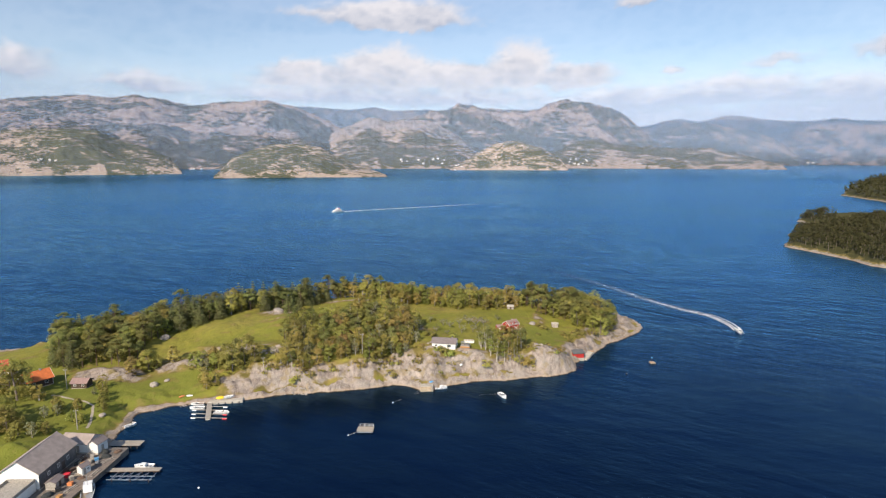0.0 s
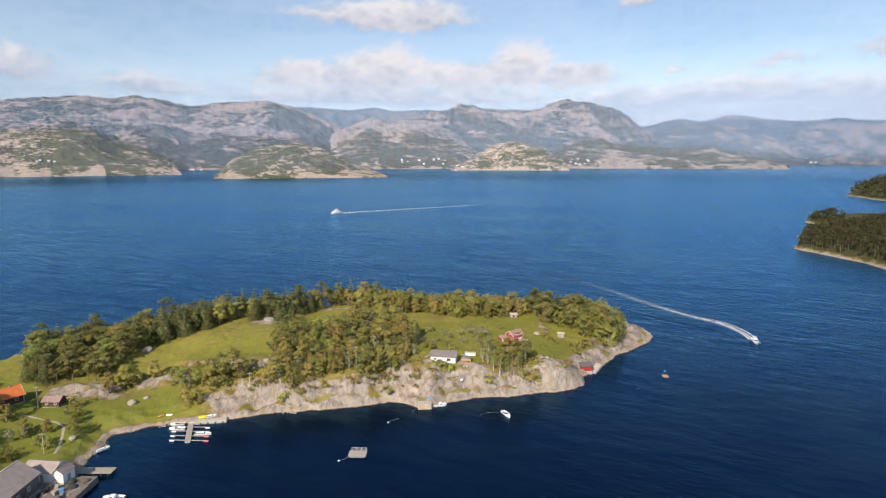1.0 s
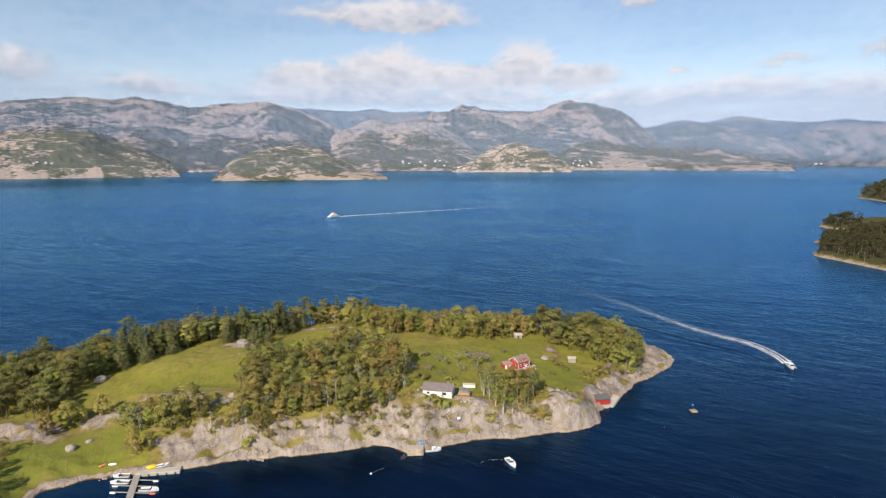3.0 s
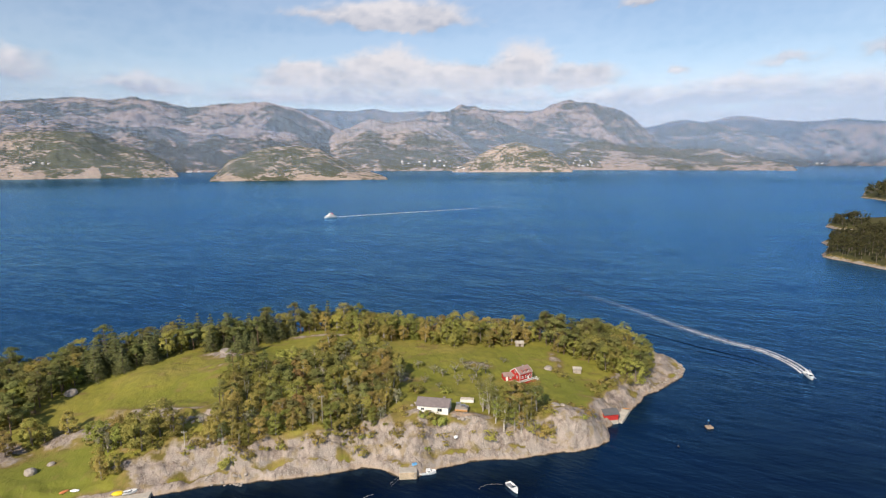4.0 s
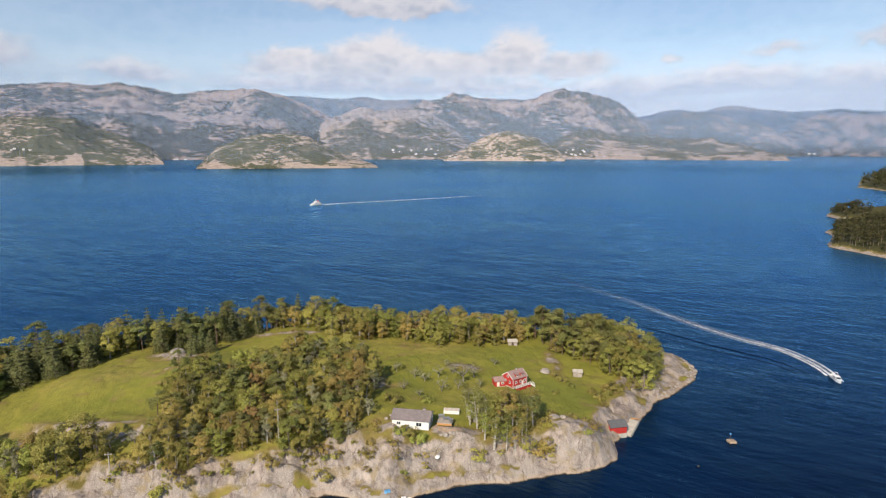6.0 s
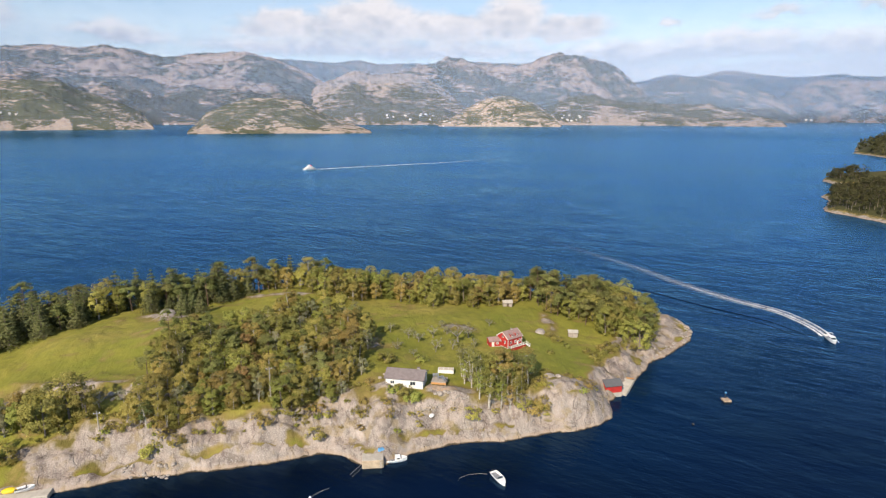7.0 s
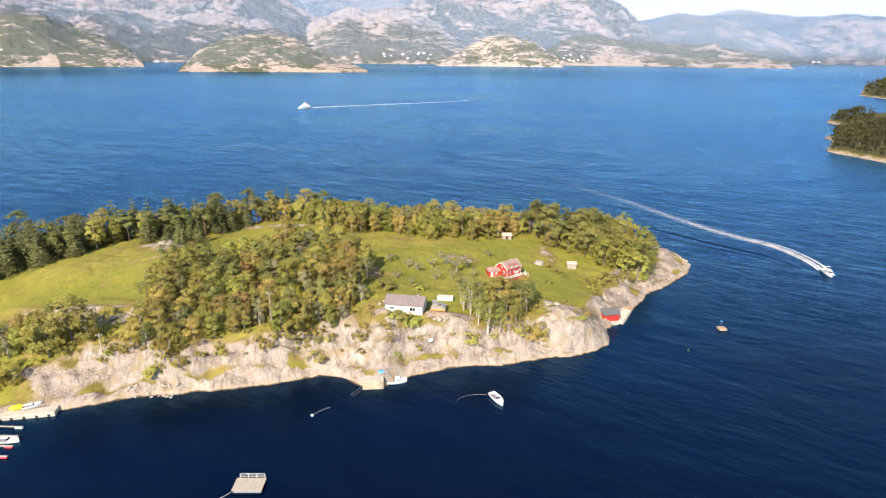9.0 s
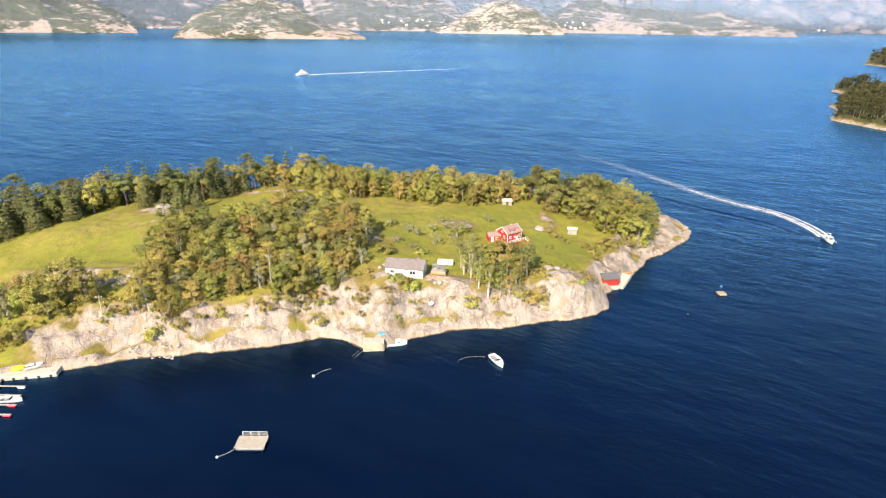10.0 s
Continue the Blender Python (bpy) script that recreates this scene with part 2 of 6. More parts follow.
    turf = mixc(nt, ramp(nt, t3, [(0.4, (0,)), (0.8, (0.35,))]), turf, (0.25, 0.22, 0.07))
    if green < 1:
        turf = mixc(nt, 1 - green, turf, (0.040, 0.040, 0.018))
    bare = calc(nt, 'ADD', attr(nt, "bare"), calc(nt, 'MULTIPLY', calc(nt, 'SUBTRACT', t2, 0.5), 0.75))
    # dry heath where the soil thins out over the rock
    heath = ramp(nt, t2, [(0.35, (0.115, 0.092, 0.028)), (0.65, (0.245, 0.182, 0.062))])
    turf = mixc(nt, ramp(nt, bare, [(0.06, (0,)), (0.32, (0.9,))]), turf, heath)
    fac = ramp(nt, bare, [(0.38, (0,)), (0.60, (1,))])
    nt.links.new(mixc(nt, fac, turf, rock), b.inputs["Base Color"])
    b.inputs["Roughness"].default_value = 0.9
    b.inputs["Specular IOR Level"].default_value = 0.2
    hgt = calc(nt, 'SUBTRACT', calc(nt, 'ADD', calc(nt, 'MULTIPLY', g2, 1.0), calc(nt, 'ADD', calc(nt, 'MULTIPLY', g3, 0.2), calc(nt, 'MULTIPLY', g4, 0.5))), calc(nt, 'MULTIPLY', calc(nt, 'MULTIPLY', joints, fac), 0.3))
    blocks = calc(nt, 'MINIMUM', vor.outputs["Distance"], 0.22)
    hgt = calc(nt, 'ADD', hgt, calc(nt, 'MULTIPLY', calc(nt, 'MULTIPLY', blocks, fac), 0.7))
    bump(nt, b, hgt, 0.8, 0.62)
    return m


LAND = land_material("granite_and_turf")
SCRUB = land_material("granite_and_scrub", 0.08)


def sea_material():
    """Deep water under a breeze: dark body, Fresnel gloss tinted with painted sky blue, short crests lying across the
    breeze.
    """
    m, nt, b = material("sea_water")
    v = coords(nt)
    crest = turned_coords(nt, 31, (0.42, 1.0, 1.0))
    gust = noise_tex(nt, turned_coords(nt, 8, (0.45, 1.0, 1)), 0.006, 5)
    tone = noise_tex(nt, turned_coords(nt, 12, (0.25, 1.0, 1)), 0.035, 5)
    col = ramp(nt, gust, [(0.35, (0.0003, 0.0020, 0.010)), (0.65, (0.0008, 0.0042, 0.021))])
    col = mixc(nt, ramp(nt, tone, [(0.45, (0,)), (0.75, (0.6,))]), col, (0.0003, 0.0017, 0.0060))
    # brighter blue painted into the body colour where the breeze value is high
    blue_lift = calc(nt, 'MULTIPLY', calc(nt, 'SUBTRACT', attr(nt, "breeze"), 0.4), 0.95, clamp=True)
    col = mixc(nt, calc(nt, 'MULTIPLY', blue_lift, calc(nt, 'ADD', 0.35, gust)), col, (0.0030, 0.0330, 0.090))
    # noise for the dark wavelet sides, painted into the gloss colour below
    chop_shade = noise_tex(nt, turned_coords(nt, 24, (0.38, 1.0, 1.0)), 0.10, 5, 0.68)
    w1 = noise_tex(nt, crest, 0.17, 3, 0.55)
    w2 = noise_tex(nt, crest, 0.62, 3, 0.55)
    w3 = noise_tex(nt, v, 2.2, 2)
    hgt = calc(nt, 'ADD', calc(nt, 'MULTIPLY', w1, 1.5), calc(nt, 'ADD', calc(nt, 'MULTIPLY', w2, 0.62), calc(nt, 'MULTIPLY', w3, 0.14)))
    hgt = calc(nt, 'MULTIPLY', hgt, calc(nt, 'MULTIPLY', attr(nt, "breeze"), calc(nt, 'ADD', 0.3, calc(nt, 'ADD', gust, tone))))
    bp = nt.nodes.new("ShaderNodeBump")
    bp.inputs["Strength"].default_value = 1.0
    bp.inputs["Distance"].default_value = 0.42
    nt.links.new(hgt, bp.inputs["Height"])
    dif = nt.nodes.new("ShaderNodeBsdfDiffuse")
    nt.links.new(col, dif.inputs[0])
    nt.links.new(bp.outputs[0], dif.inputs["Normal"])
    gl = nt.nodes.new("ShaderNodeBsdfGlossy")
    # sky reflection painted as a blue tint that varies with the gusts
    sky_tint = ramp(nt, calc(nt, 'ADD', calc(nt, 'MULTIPLY', gust, 0.6), calc(nt, 'MULTIPLY', tone, 0.4)), [(0.38, (0.30, 0.64, 0.98)), (0.58, (0.44, 0.79, 1.0))])
    sky_tint = mixc(nt, ramp(nt, chop_shade, [(0.38, (0.55,)), (0.56, (0,))]), sky_tint, (0.17, 0.41, 0.76))
    nt.links.new(sky_tint, gl.inputs["Color"])
    gl.inputs["Roughness"].default_value = 0.26
    nt.links.new(bp.outputs[0], gl.inputs["Normal"])
    fr = nt.nodes.new("ShaderNodeFresnel")
    fr.inputs["IOR"].default_value = 1.38
    nt.links.new(bp.outputs[0], fr.inputs["Normal"])
    mx = nt.nodes.new("ShaderNodeMixShader")
    nt.links.new(fr.outputs[0], mx.inputs[0])
    nt.links.new(dif.outputs[0], mx.inputs[1])
    nt.links.new(gl.outputs[0], mx.inputs[2])
    nt.links.new(mx.outputs[0], nt.nodes["Material Output"].inputs[0])
    nt.nodes.remove(b)
    return m


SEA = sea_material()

# ---- water: flat round the peninsula, drawn together towards the far shore ----
EYE0 = (1.9, -66.8, 84.7)
NEAR, FAR_K = 2400.0, 0.247


def far_level(r):
    """Height of the water at the drawn-in distance r from the middle of the place."""
    r = np.asarray(r, float)
    true = np.where(r < NEAR, r, NEAR + (r - NEAR) / FAR_K)
    return np.where(r < NEAR, 0.0, EYE0[2] * (1 - r / true))


def polar(az, r):
    return EYE0[0] + r * np.sin(az), EYE0[1] + r * np.cos(az)


radii = np.concatenate([[0.5], np.linspace(20, 460, 60)[:-1], np.geomspace(460, 4790, 60)])
azs = np.linspace(-math.pi, math.pi, 241)[:-1]
A, R = np.meshgrid(azs, radii, indexing="ij")
px, py = polar(A, R)
pz = far_level(R)
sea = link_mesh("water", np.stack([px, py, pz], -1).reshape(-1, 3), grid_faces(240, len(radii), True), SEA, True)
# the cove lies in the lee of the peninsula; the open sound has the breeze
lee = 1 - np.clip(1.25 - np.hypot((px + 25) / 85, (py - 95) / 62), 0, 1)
# tone painted through the breeze: near eastern water dimmed, open sound brightened
near_dim = np.exp(-((px - 130) / 130) ** 2 - ((py - 95) / 120) ** 2)
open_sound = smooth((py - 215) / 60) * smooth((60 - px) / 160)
set_attr(sea, "breeze", ((0.22 + 0.78 * smooth(lee)) * (1 - 0.80 * near_dim) * (1 + 0.12 * open_sound + 0.3 * smooth((px - 40) / 200) * smooth((py - 230) / 200))).ravel())
tagged(sea, "deep blue rippled fjord water with painted sky tint and gust streaks", "water", kind="structure")

# ---- peninsula ----
gx = np.arange(-300, 104, 0.9)
gy = np.arange(34, 268, 0.9)
X, Y = np.meshgrid(gx, gy, indexing="ij")
Z, BARE = land_shape(X, Y)
land = link_mesh("ground", np.stack([X, Y, Z], -1).reshape(-1, 3), grid_faces(len(gx), len(gy)), LAND, True)
set_attr(land, "bare", BARE.ravel())
# mown lawns round the farm and the red house
set_attr(land, "lawn", np.clip(smooth((-86 - X) / 12) * smooth((152 - Y) / 14) + np.exp(-((X - 33) / 9) ** 2 - ((Y - 187) / 7) ** 2), 0, 1).ravel())
tagged(land, "grassy peninsula with pale granite cliffs dropping into the water", "ground", kind="structure")

# ---- islands across the sound ----
ISLE_1 = [(345, 372), (326, 400), (327, 434), (320, 474), (312, 503), (330, 530), (347, 556), (362, 594), (405, 615), (470, 640), (500, 684), (446, 703), (452, 738), (468, 760), (540, 770),
          (760, 720), (800, 560), (740, 420), (560, 340), (420, 330)]
ISLE_2 = [(870, 1315), (845, 1199), (821, 1102), (880, 1060), (1200, 1100), (1350, 1400), (1200, 1620), (1061, 1598)]


def isle_shape(x, y, poly, height, width):
    d = shore_distance(x, y, poly) + 10 * fbm(x / 40, y / 40, 3, 71) + 4 * fbm(x / 12, y / 12, 3, 72)
    t = np.clip(d / width, 0, 1)
    z = height * (0.4 * (1 - (1 - t) ** 3) + 0.6 * smooth(t)) + smooth(t) * 14 * fbm(x / 60, y / 60, 3, 73)
    z = z + np.exp(-((t - 0.12) / 0.1) ** 2) * 2.5 * fbm(x / 9, y / 9, 3, 74)
    z = np.where(d > 0, np.maximum(z, 0.3) + 3.2 * (1 - np.exp(-np.maximum(d, 0) / 3.5)), np.maximum(-6, d * 0.7))
    return z, np.clip(1.05 - d / 3.4 + 1.2 * fbm(x / 14, y / 14, 3, 75), 0, 1)


def isle(name, poly, height, width, step, label):
    xs = np.arange(min(p[0] for p in poly) - 20, max(p[0] for p in poly) + 20, step)
    ys = np.arange(min(p[1] for p in poly) - 20, max(p[1] for p in poly) + 20, step)
    x, y = np.meshgrid(xs, ys, indexing="ij")
    z, bare = isle_shape(x, y, poly, height, width)
    ob = link_mesh(name, np.stack([x, y, z], -1).reshape(-1, 3), grid_faces(len(xs), len(ys)), SCRUB, True)
    set_attr(ob, "bare", bare.ravel())
    return tagged(ob, label, "island", kind="structure")


isle("ground_island", ISLE_1, 19, 90, 3.0, "wooded rocky island across the sound")
isle("ground_island", ISLE_2, 40, 160, 6.0, "more distant wooded island with pale rocks")


# ---- far land: one heightfield a range ----
def far_material(name, rocks, woods, share, size):
    """Bare fell with woods in its hollows; share: how much of it is rock."""
    m, nt, b = material(name)
    tc = nt.nodes.new("ShaderNodeTexCoord")
    mp = nt.nodes.new("ShaderNodeMapping")
    mp.inputs["Rotation"].default_value = (0, radians(24), 0)
    mp.inputs["Scale"].default_value = (0.75, 0.8, 2.2)
    nt.links.new(tc.outputs["Object"], mp.inputs["Vector"])
    v, bands = coords(nt), mp.outputs[0]
    r1 = noise_tex(nt, bands, 0.0060 * size, 5, 0.6)
    r2 = noise_tex(nt, bands, 0.024 * size, 6, 0.66)
    r3 = noise_tex(nt, v, 0.10 * size, 5, 0.7)
    rock = ramp(nt, r2, [(0.30, tuple(c * 0.62 for c in rocks)), (0.50, rocks), (0.72, tuple(min(1, c * 1.22) for c in rocks))])
    rock = mixc(nt, ramp(nt, r3, [(0.46, (0,)), (0.66, (0.55,))]), rock, tuple(c * 0.45 for c in rocks))
    wood = ramp(nt, noise_tex(nt, v, 0.07 * size, 5, 0.65), [(0.35, tuple(c * 0.6 for c in woods)), (0.68, tuple(c * 1.5 for c in woods))])
    f = calc(nt, 'ADD', attr(nt, "bare"), calc(nt, 'ADD', calc(nt, 'MULTIPLY', calc(nt, 'SUBTRACT', r1, 0.5), 2.3),
             calc(nt, 'ADD', calc(nt, 'MULTIPLY', calc(nt, 'SUBTRACT', r2, 0.5), 1.7), calc(nt, 'MULTIPLY', calc(nt, 'SUBTRACT', r3, 0.5), 0.7))))
    fac = ramp(nt, f, [(0.34 - share * 0.5, (0,)), (0.66 - share * 0.5, (1,))])
    nt.links.new(mixc(nt, fac, wood, rock), b.inputs["Base Color"])
    b.inputs["Roughness"].default_value = 0.95
    b.inputs["Specular IOR Level"].default_value = 0.1
    bump(nt, b, calc(nt, 'ADD', r2, calc(nt, 'MULTIPLY', r3, 0.5)), 0.55, 16.0 / size)
    return m


FELL_NEAR = far_material("fell_near", (0.36, 0.285, 0.235), (0.074, 0.076, 0.044), 0.0, 3.4)
FELL_MID = far_material("fell_mid", (0.28, 0.225, 0.20), (0.066, 0.064, 0.040), 0.0, 2.2)
# the farthest chain's dark, bluish look is put into its base colours
FELL_BLUE = far_material("fell_distant", (0.12, 0.10, 0.095), (0.024, 0.030, 0.030), 0.02, 1.0)
FELL_FAR = far_material("fell_far", (0.25, 0.198, 0.182), (0.050, 0.052, 0.042), 0.0, 1.5)
FELL_CLIFF = far_material("fell_cliff", (0.15, 0.118, 0.112), (0.030, 0.033, 0.034), 0.0, 1.3)
FELL_HAZY = far_material("fell_hazy", (0.165, 0.135, 0.126), (0.036, 0.040, 0.038), 0.0, 1.2)

RANGES = {}


def range_of_hills(name, r_front, depth, crest, mat, label, rough=1.0, seed=0, steps=(0.10, 60), wild=1.0, rocky=0.33, lift=0.35, patchy=1.0, shore=14):
    """A range from the shore at r_front to a crest given by (bearing, slope) in degrees; behind it the land falls away."""
    ca, ce = [c[0] for c in crest], [c[1] for c in crest]
    az = np.arange(ca[0], ca[-1] + 1e-6, steps[0])
    v = np.linspace(0, 1, steps[1])
    a, q = np.meshgrid(az, v, indexing="ij")
    crest_el = np.interp(a, ca, ce)
    crest_el = crest_el + rough * (0.22 * fbm(a * 0.8, a * 0 + 2.2, 4, seed) + 0.24 * fbm(a * 3.0, a * 0 + 7.7, 3, seed + 3))
    sill = -np.degrees(np.arctan((EYE0[2] - far_level(r_front)) / r_front))
    reach = depth * np.clip((crest_el - sill) / 1.2, 0.10, 1)
    r = r_front * (1 + 0.006 * fbm(a * 0.8, a * 0, 3, seed + 9)) + reach * q
    base = far_level(r)
    r_crest = r_front + 0.66 * reach
    top = EYE0[2] + r_crest * np.tan(np.radians(crest_el)) - far_level(r_crest)
    up = np.clip(q / 0.66, 0, 1)
    prof = np.where(q < 0.66, 0.20 * (1 - (1 - up) ** 9) + 0.78 * (0.55 * up + 0.45 * smooth(up)), 1 - 0.5 * ((q - 0.66) / 0.34) ** 2)
    body = np.sin(np.pi * up) ** 0.7
    s, n = np.radians(a) * r_front, q * depth
    # shoulders and hollows lie slantwise across the slope
    big = fbm(s / 260 + n / 700, n / 210, 4, seed + 20)
    mid = ridged(s / 150 - n / 170, n / 60 + s / 420, 4, seed + 30) - 0.6
    fine = ridged(s / 46 + n / 70, n / 24 - s / 130, 3, seed + 50) - 0.6
    relief = 0.8 * big + 0.45 * mid + 0.15 * fine
    h = np.maximum(top, 2) * np.clip(prof + body * rough * wild * relief * 0.55, 0.012, 1.0 + 0.02 * up)
    dry = smooth((top - 1) / 7)
    h = h * dry - 5 * (1 - dry)
    h = np.where(q < 1e-9, -3, h)
    x, y = polar(np.radians(a), r)
    ob = link_mesh(name, np.stack([x, y, base + h], -1).reshape(-1, 3), grid_faces(len(az), len(v)), mat, True)
    patch = fbm(s / 120 + n / 90, n / 60 + s / 400, 4, seed + 40)
    shore_cliff = smooth((shore + 60 * fbm(s / 70, s * 0, 4, seed + 60) - h) / 12) * (q < 0.4)
    bare = rocky + patchy * (0.9 * patch + 1.5 * fbm(s / 330 - n / 500, n / 170 + s / 900, 3, seed + 80) + 0.5 * mid + 0.3 * fine) + (up - 0.5) * lift + 1.0 * shore_cliff * smooth(0.5 + 3 * fbm(s / 60, n / 25, 4, seed + 70))
    set_attr(ob, "bare", np.clip(bare, -0.4, 1.3).ravel())
    RANGES[name] = (az, x, y, base + h)
    return tagged(ob, label, "mountain", kind="structure")


range_of_hills("hill_headland", 2690, 420, [(-52, 2.4), (-46, 2.2), (-39.4, 2.16), (-37.2, 2.4), (-34.9, 2.46), (-32.9, 2.33), (-31.7, 1.74),
               (-29.2, 0.96), (-27.5, 0.08), (-25.9, -2.1)], FELL_NEAR, "low wooded headland with pale shore cliffs", rocky=0.27, lift=0.0, patchy=0.5, shore=30, rough=0.45, wild=2.4, seed=100, steps=(0.07, 80))
range_of_hills("hill_peninsula", 2480, 330, [(-25.2, -2.3), (-24.3, -1.9), (-23.4, -1.1), (-22.3, 0.08), (-20.8, 0.7), (-18.7, 1.33), (-16.2, 1.35), (-14.1, 1.04),
               (-13, 0.34), (-10.4, -0.74), (-8.6, -1.35), (-7.7, -1.62), (-7.4, -2.3)], FELL_NEAR, "rounded rocky peninsula with scrub and pale shore", rocky=0.27, lift=-0.1, patchy=0.5, shore=32, rough=0.45, wild=2.4, seed=200, steps=(0.05, 80))
range_of_hills("hill_knoll", 2890, 300, [(-2.6, -1.5), (0.1, 0.06), (2.3, 1.26), (4.5, 1.68), (6.7, 1.24), (8.8, 0.06), (10.2, -1.5)],
               FELL_NEAR, "bare rounded knoll above the far shore", rocky=0.52, lift=0.0, patchy=0.6, wild=1.2, seed=300, steps=(0.05, 70))
range_of_hills("hill_ridge", 3120, 420, [(6, -1.3), (8.3, 0.59), (10.4, 1.65), (12.4, 1.74), (15, 1.19), (18.5, 0.96), (22.2, 0.93), (24.9, 0.28),
               (27.6, -0.44), (29.0, -1.3)], FELL_MID, "long low ridge of scrub and rock", rocky=0.30, lift=-0.5, patchy=0.7, rough=0.9, seed=400, steps=(0.06, 70))
range_of_hills("mountain_rocky", 3060, 900, [(-27, -1.3), (-24, 0.0), (-20, 0.6), (-17, 0.9), (-14.6, 1.2), (-13, 2.48), (-11.4, 3.18), (-9.5, 3.98), (-7.6, 3.57), (-5.9, 3.84), (-3.7, 3.58), (-1.5, 2.51),
               (0.1, 1.43), (1.8, 0.34), (3.5, -1.3)], FELL_MID, "bare rocky mountain above the bay", rocky=0.50, seed=500, steps=(0.06, 110))
range_of_hills("mountain_massif", 3100, 1250, [(-56, 4.2), (-50, 4.8), (-44, 4.4), (-39.1, 4.6), (-36.6, 4.88), (-33.9, 5.2), (-31.5, 5.15), (-29.8, 5.46), (-27.2, 4.96), (-25.4, 4.69),
               (-22.5, 5.13), (-19.1, 5.33), (-16.5, 4.77), (-14.5, 4.03), (-12.4, 3.01), (-10.3, 1.69), (-8.5, 0.4)], FELL_FAR,
               "broad bare mountain massif", rocky=0.34, rough=0.9, seed=600, steps=(0.09, 110))
range_of_hills("mountain_dome", 3450, 1000, [(-11.5, 1.5), (-10.3, 2.76), (-7, 3.57), (-4.3, 4.11), (-2.1, 4.65), (-1.0, 5.28), (0.9, 4.9), (3.9, 4.61),
               (6.6, 4.58), (7.9, 5.24), (9.2, 5.47), (11.3, 5.27), (13.3, 4.71), (14.9, 3.92), (15.9, 2.88), (17, 1.84), (19, 0.8), (22, 0.2)], FELL_FAR,
               "grey domed mountain with cliffs", rocky=0.18, rough=1.25, seed=700, steps=(0.07, 110))
range_of_hills("mountain_shoulder", 3900, 420, [(13, 0.5), (15.5, 2.1), (16.9, 2.5), (18.3, 3.0), (19.8, 3.3), (21.6, 3.2), (23.4, 2.75), (25.2, 2.4), (27.0, 1.7), (29, 0.2)], FELL_HAZY,
               "hazy wooded shoulder with bare pale cliffs", rough=0.8, seed=850, steps=(0.07, 60), rocky=0.10)
range_of_hills("mountain_cliff", 4200, 320, [(25.5, -0.2), (27, 0.89), (28.2, 2.14), (29.7, 2.78), (32, 2.89), (34.5, 2.62), (38, 3.0), (44, 2.6), (50, 2.8)], FELL_CLIFF,
               "steep dark mountain across the fjord", rough=0.7, seed=800, steps=(0.08, 60))
range_of_hills("mountain_distant", 4420, 280, [(-20, 4.4), (-16.5, 4.77), (-14, 4.82), (-11.3, 4.55), (-9.7, 4.88), (-7, 4.58), (-3.7, 4.65), (-1.5, 4.38), (6, 3.2), (15.9, 2.88),
               (17.6, 3.2), (19.3, 3.5), (21.1, 3.3), (23.4, 3.75), (25.1, 3.5), (26.8, 3.2), (28.1, 3.1), (30.1, 3.1), (31.2, 3.2), (33.1, 2.97), (34.5, 2.95), (40, 3.1), (50, 2.8)], FELL_BLUE,
               "most distant blue mountain chain", rough=0.9, seed=900, steps=(0.15, 40))


# ---- air: translucent blue-tinted veils between the ranges imitate haze, lit by sun and sky ----
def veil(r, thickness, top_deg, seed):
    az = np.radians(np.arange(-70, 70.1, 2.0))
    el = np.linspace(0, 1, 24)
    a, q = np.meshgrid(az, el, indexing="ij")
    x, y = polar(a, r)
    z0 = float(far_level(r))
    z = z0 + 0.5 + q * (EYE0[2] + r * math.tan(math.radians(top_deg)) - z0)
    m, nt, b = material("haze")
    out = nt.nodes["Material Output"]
    # haze blue painted as the sheet's own diffuse colour
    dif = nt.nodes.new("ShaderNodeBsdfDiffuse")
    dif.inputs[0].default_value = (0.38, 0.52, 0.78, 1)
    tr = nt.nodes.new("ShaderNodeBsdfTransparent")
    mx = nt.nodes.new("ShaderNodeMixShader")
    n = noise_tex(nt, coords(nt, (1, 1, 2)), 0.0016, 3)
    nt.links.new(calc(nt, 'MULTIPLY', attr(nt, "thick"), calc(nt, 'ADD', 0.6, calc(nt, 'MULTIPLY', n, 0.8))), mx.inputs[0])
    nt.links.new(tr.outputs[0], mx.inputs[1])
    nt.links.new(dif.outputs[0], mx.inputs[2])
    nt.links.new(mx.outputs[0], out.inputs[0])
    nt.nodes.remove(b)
    ob = link_mesh("backdrop_haze_sheet", np.stack([x, y, z], -1).reshape(-1, 3), grid_faces(len(az), len(el)), m, True)
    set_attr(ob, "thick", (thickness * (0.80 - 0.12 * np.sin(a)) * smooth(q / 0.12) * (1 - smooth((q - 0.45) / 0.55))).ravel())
    return tagged(ob, "thin blue-tinted sheet imitating haze over the fjord", "haze", kind="structure")


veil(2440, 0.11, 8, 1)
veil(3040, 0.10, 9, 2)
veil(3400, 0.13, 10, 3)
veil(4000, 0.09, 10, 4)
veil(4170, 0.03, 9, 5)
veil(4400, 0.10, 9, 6)


